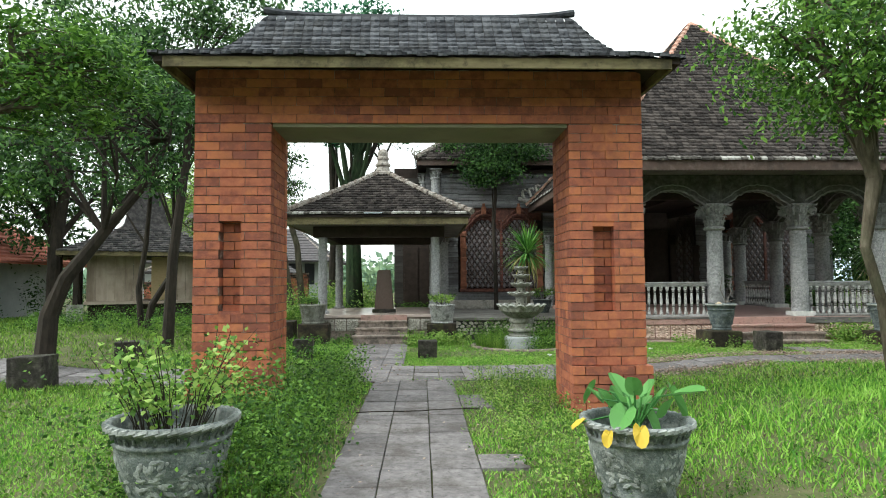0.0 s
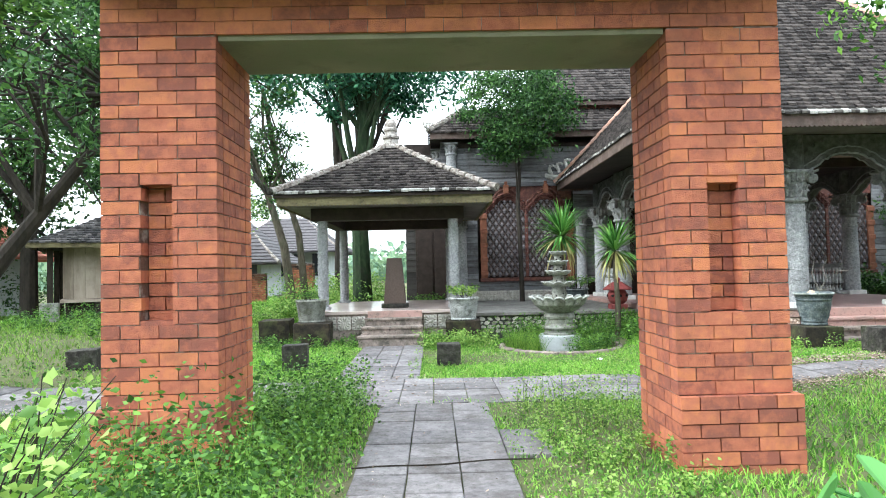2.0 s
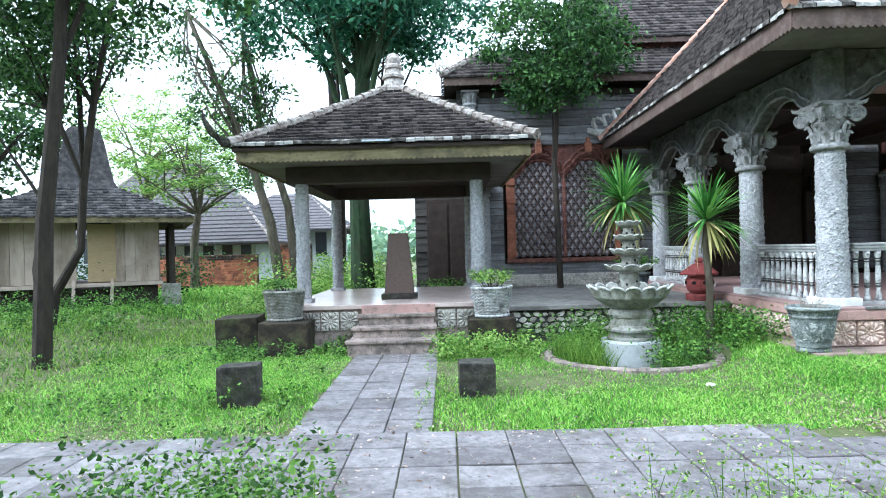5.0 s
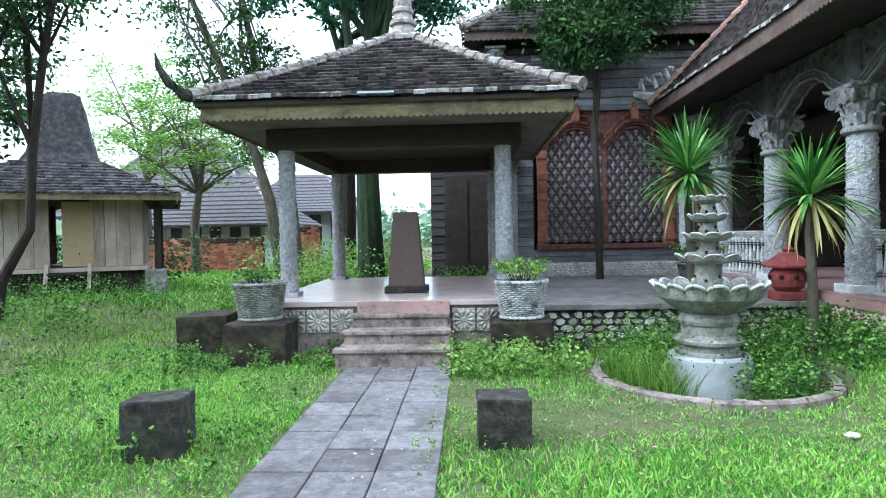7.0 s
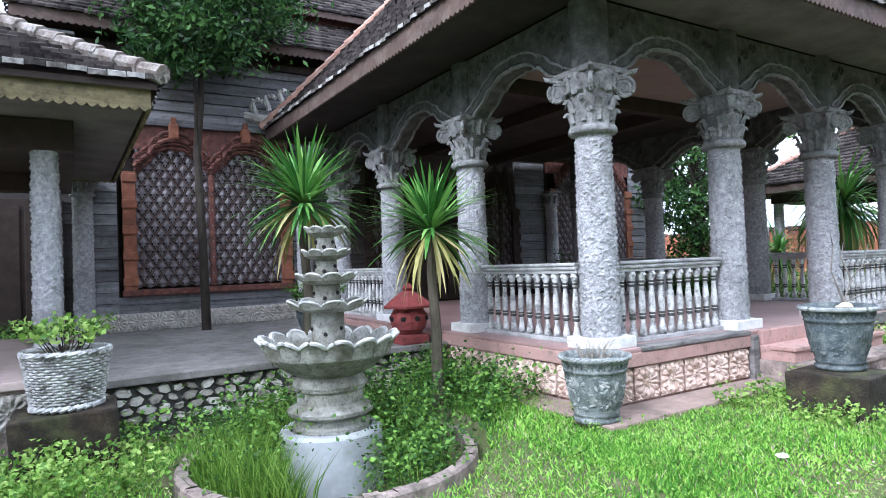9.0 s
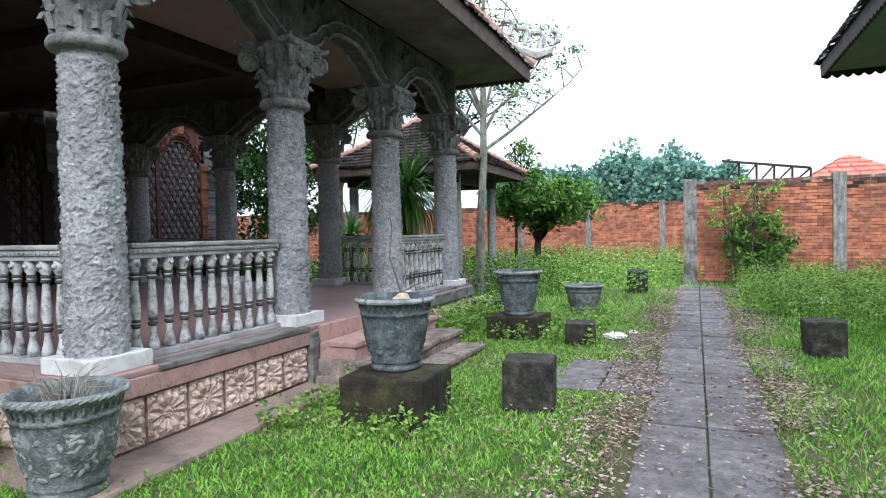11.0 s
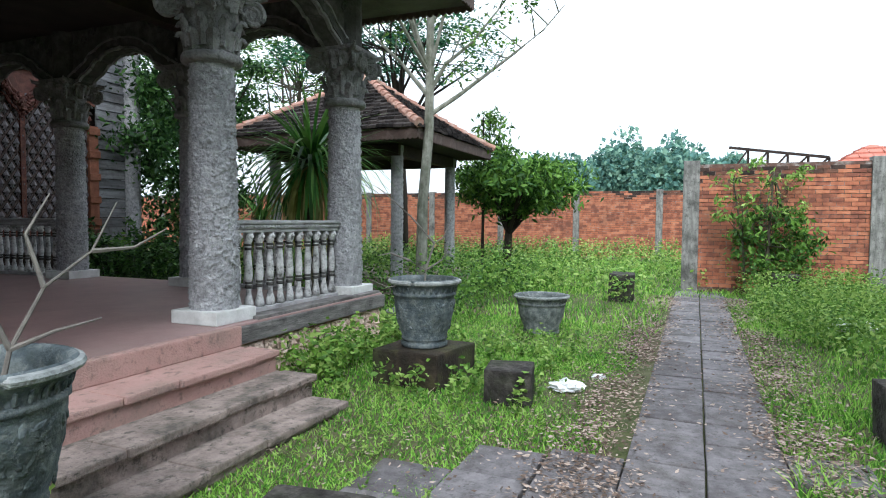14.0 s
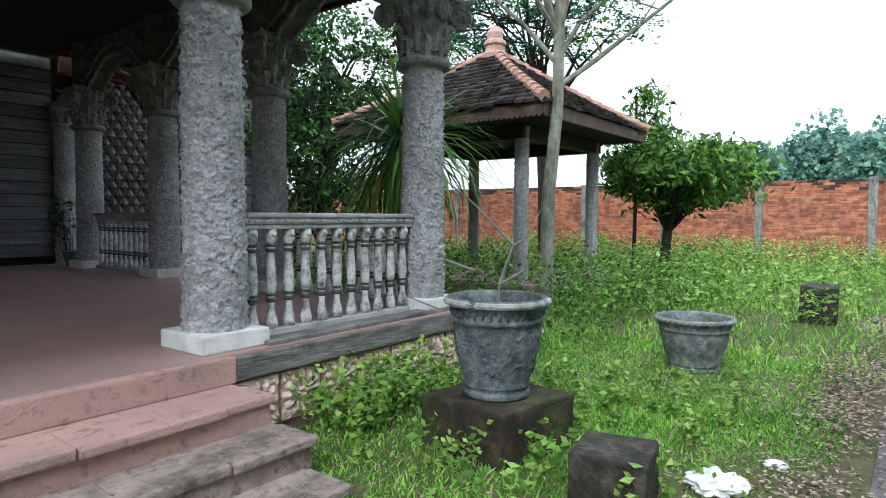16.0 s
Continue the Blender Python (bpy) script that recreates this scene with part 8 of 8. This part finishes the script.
lawn("dry_grass", 16000, -7, 8, 3.0, 18, 0.05, 0.12, 0.004, M_DRY, "dry straw-coloured blades among the lawn grass", patchy(41))
lawn("lawn_grass", 13000, -6.5, 8, 3.0, 17.6, 0.03, 0.09, 0.006, M_YELLOWGRASS, "yellowing grass patches in the lawn", patchy(61, 0.9, 0.1, 0.5))
lawn("lawn_grass", 16000, 4, 15, 9, 15.4, 0.03, 0.09, 0.006, M_YELLOWGRASS, "yellowing grass patches before the portico", patchy(62, 0.9, 0.1, 0.5))
lawn("dry_grass", 14000, 4, 16, 9.5, 15.4, 0.04, 0.12, 0.004, M_DRY, "dry straw-coloured blades along the path", patchy(42))
weeds("lawn_herbs", 4200, -7, 8, 3.2, 10.6, 0.03, 0.1, 10, 0.03, M_LEAFMID, "small broad-leaved herbs in the lawn", patchy(43, 1.4, -0.1, 0.4))
weeds("lawn_herbs", 4600, -6, 14, 12.3, 17.6, 0.03, 0.1, 10, 0.032, M_LEAFLT, "small broad-leaved herbs in the lawn", patchy(44, 1.4, -0.1, 0.4))
weeds("lawn_herbs", 90, 0.85, 2.3, 8.8, 10.5, 0.25, 0.75, 26, 0.03, M_LEAFLT, "thin seeding herbs beside the slabs")


def build_rubbish():
    for i, (x, y, s) in enumerate(((10.75, 12.55, 0.14), (11.25, 12.35, 0.06), (2.9, 14.0, 0.05), (5.0, 13.4, 0.04), (15.2, 9.6, 0.3))):
        bm = bmesh.new()
        q = bmesh.ops.create_icosphere(bm, subdivisions=4, radius=s)
        for v in q["verts"]:
            v.co *= 1 + 0.35 * noise.noise(v.co * 9 / s * 0.3 + Vector((i, 0, 0))) + 0.15 * noise.noise(v.co * 3 / s)
            v.co.z *= 0.35
        ob = part("plastic_bag", bm, M_PLASTIC)
        ob.matrix_world = pose(x, y, ground_z(x, y) + s * 0.2, 0, 0, 40 * i)
        tagged(ob, "crumpled white plastic bag lying in the grass", "litter", "plastic litter")


build_rubbish()


def cable_on_path():
    bm = bmesh.new()
    pts = [Vector((-0.85 + 0.2 * i, 8.0 + 0.025 * math.sin(i * 1.3) + 0.02 * i, -0.272)) for i in range(9)]
    tube(bm, pts, [0.007] * 9, 5)
    ob = part("fallen_branch", bm, M_BARKDK)
    tagged(ob, "thin dark fallen branch lying across the slabs", "branch")


cable_on_path()
herb("leafy_shrub", 13.3, 20.6, -0.1, 0.75, 1.5, 60, 60, 0.12, M_LEAFDK, "dark green leafy shrub beside the portico", 41, 0.4, cat="shrub")
herb("leafy_shrub", 14.6, 21.8, -0.1, 0.6, 1.2, 40, 50, 0.12, M_LEAFMID, "green leafy shrub near the building corner", 42, 0.4, cat="shrub")


def build_light_block_woods():
    """Trees added out of view to the south; they hold back low sky light."""
    C = []
    rnd = random.Random(17)
    for k in range(120):
        a = radians(rnd.uniform(212, 345))
        r = rnd.uniform(21, 27)
        c = np.array([2 + r * math.cos(a), 4 + r * math.sin(a), rnd.uniform(2.5, 9.0)])
        C.append(c + RNG.normal(size=(170, 3)) * np.array([1.5, 1.5, 1.7]))
    tagged(leaf_mesh("garden_woods", np.concatenate(C), 0.75, 0.5, M_LEAFDK, None, 0.1), "added unseen trees to the south that block low sky light", "woods", kind="stuff")


build_light_block_woods()


# ---- bricks of the gate ----
def build_gate_bricks():
    H, Lb, j, dp = 0.1145, 0.32, 0.011, 0.16
    front, inner, rest = [], [], []

    def put(lst, x0, x1, y0, y1, z0, z1):
        if x1 - x0 > 0.02 and y1 - y0 > 0.02:
            lst.append((x0, x1, y0, y1, z0, z1))
    for s in (-1, 1):
        a, b = (1.9, 2.86) if s > 0 else (-2.86, -1.9)
        n0, n1, nz0, nz1 = NICHE[s]
        for r in range(-3, 30):
            z0, z1 = r * H - 0.02, (r + 1) * H - 0.02 - j
            out = 0.06 if r < 3 else 0.0
            a2, b2 = (a, b + out) if s > 0 else (a - out, b)
            cuts = [a2 + (Lb if r % 2 else Lb / 2) + Lb * k for k in range(4)]
            cuts = [a2] + [c for c in cuts if a2 + 0.05 < c < b2 - 0.05] + [b2]
            for c0, c1 in zip(cuts, cuts[1:]):
                c1 -= j if c1 < b2 - 0.001 else 0
                if z1 > nz0 and z0 < nz1 and c1 > n0 and c0 < n1:
                    put(front, c0, min(c1, n0), GY0, GY0 + dp, z0, z1)
                    put(front, max(c0, n1), c1, GY0, GY0 + dp, z0, z1)
                    put(rest, max(c0, n0 + 0.004), min(c1, n1 - 0.004), GY0 + 0.135, GY0 + 0.22, z0, z1)
                else:
                    put(front, c0, c1, GY0 - out, GY0 + dp, z0, z1)
                put(rest, c0, c1, GY1 - dp, GY1, z0, z1)
            ys = [GY0 + dp + j] + ([GY0 + dp + 0.31] if r % 2 else [GY0 + dp + 0.16, GY0 + dp + 0.47]) + [GY1 - dp - j]
            for y0, y1 in zip(ys, ys[1:]):
                put(inner, a if s > 0 else b - 0.12, a + 0.12 if s > 0 else b, y0, y1 - j, z0, z1)
                put(rest, b2 - 0.12 if s > 0 else a2, b2 if s > 0 else a2 + 0.12, y0, y1 - j, z0, z1)
    for r in range(6):
        z0, z1 = 3.425 + r * H, 3.425 + (r + 1) * H - 0.007
        for side, (y0, y1) in enumerate(((GY0, GY0 + dp), (GY1 - dp, GY1))):
            k = 0
            x = -2.86 - (0.16 if r % 2 else 0)
            while x < 2.86:
                put(rest, max(-2.86, x), min(2.86, x + Lb - 0.007), y0, y1, z0, z1)
                x += Lb
        for x0 in (-2.86, 2.74):
            for y0, y1 in ((GY0 + dp + j, GY0 + 0.47), (GY0 + 0.48, GY1 - dp - j)):
                put(rest, x0, x0 + 0.12, y0, y1, z0, z1)
    rnd = random.Random(9)
    single = front + inner
    rnd.shuffle(inner)
    single = front + inner
    single, more = single[:300], single[300:]

    def shape(x0, x1, y0, y1, z0, z1, k=0.006):
        v = []
        for z in (z0, z1):
            v += [(x0, y0, z), (x1, y0, z), (x1, y1, z), (x0, y1, z)]
        c = Vector(((x0 + x1) / 2, (y0 + y1) / 2, (z0 + z1) / 2))
        return [tuple(Vector(p) + 0.003 * noise.noise_vector(Vector(p) * 17)) for p in v], c
    F = [(3, 2, 1, 0), (4, 5, 6, 7), (0, 1, 5, 4), (1, 2, 6, 5), (2, 3, 7, 6), (3, 0, 4, 7)]
    for b in single:
        v, c = shape(*b)
        out = rnd.uniform(-0.005, 0.004)
        me = bpy.data.meshes.new("brick")
        me.from_pydata([Vector(p) - c for p in v], [], F)
        me.materials.append(M_BRICK)
        o = new("brick", me)
        o.parent = GATE
        o.location = c + Vector((0, out, 0))
    V, Q = [], []
    for b in rest + more:
        v, c = shape(*b)
        k = len(V)
        V += v
        Q += [tuple(k + i for i in q) for q in F]
    m = mat("brick_red_rest", [(0.25, 0.084, 0.06), (0.38, 0.123, 0.073), (0.43, 0.146, 0.085), (0.50, 0.176, 0.084)], 9, 0.86, 0.45, 90, (0.15, 0.065, 0.05), 2.8, 0.4, island=0.44)
    tagged(pydata("joined_bricks", V, Q, m, GATE), kind="stuff")


build_gate_bricks()
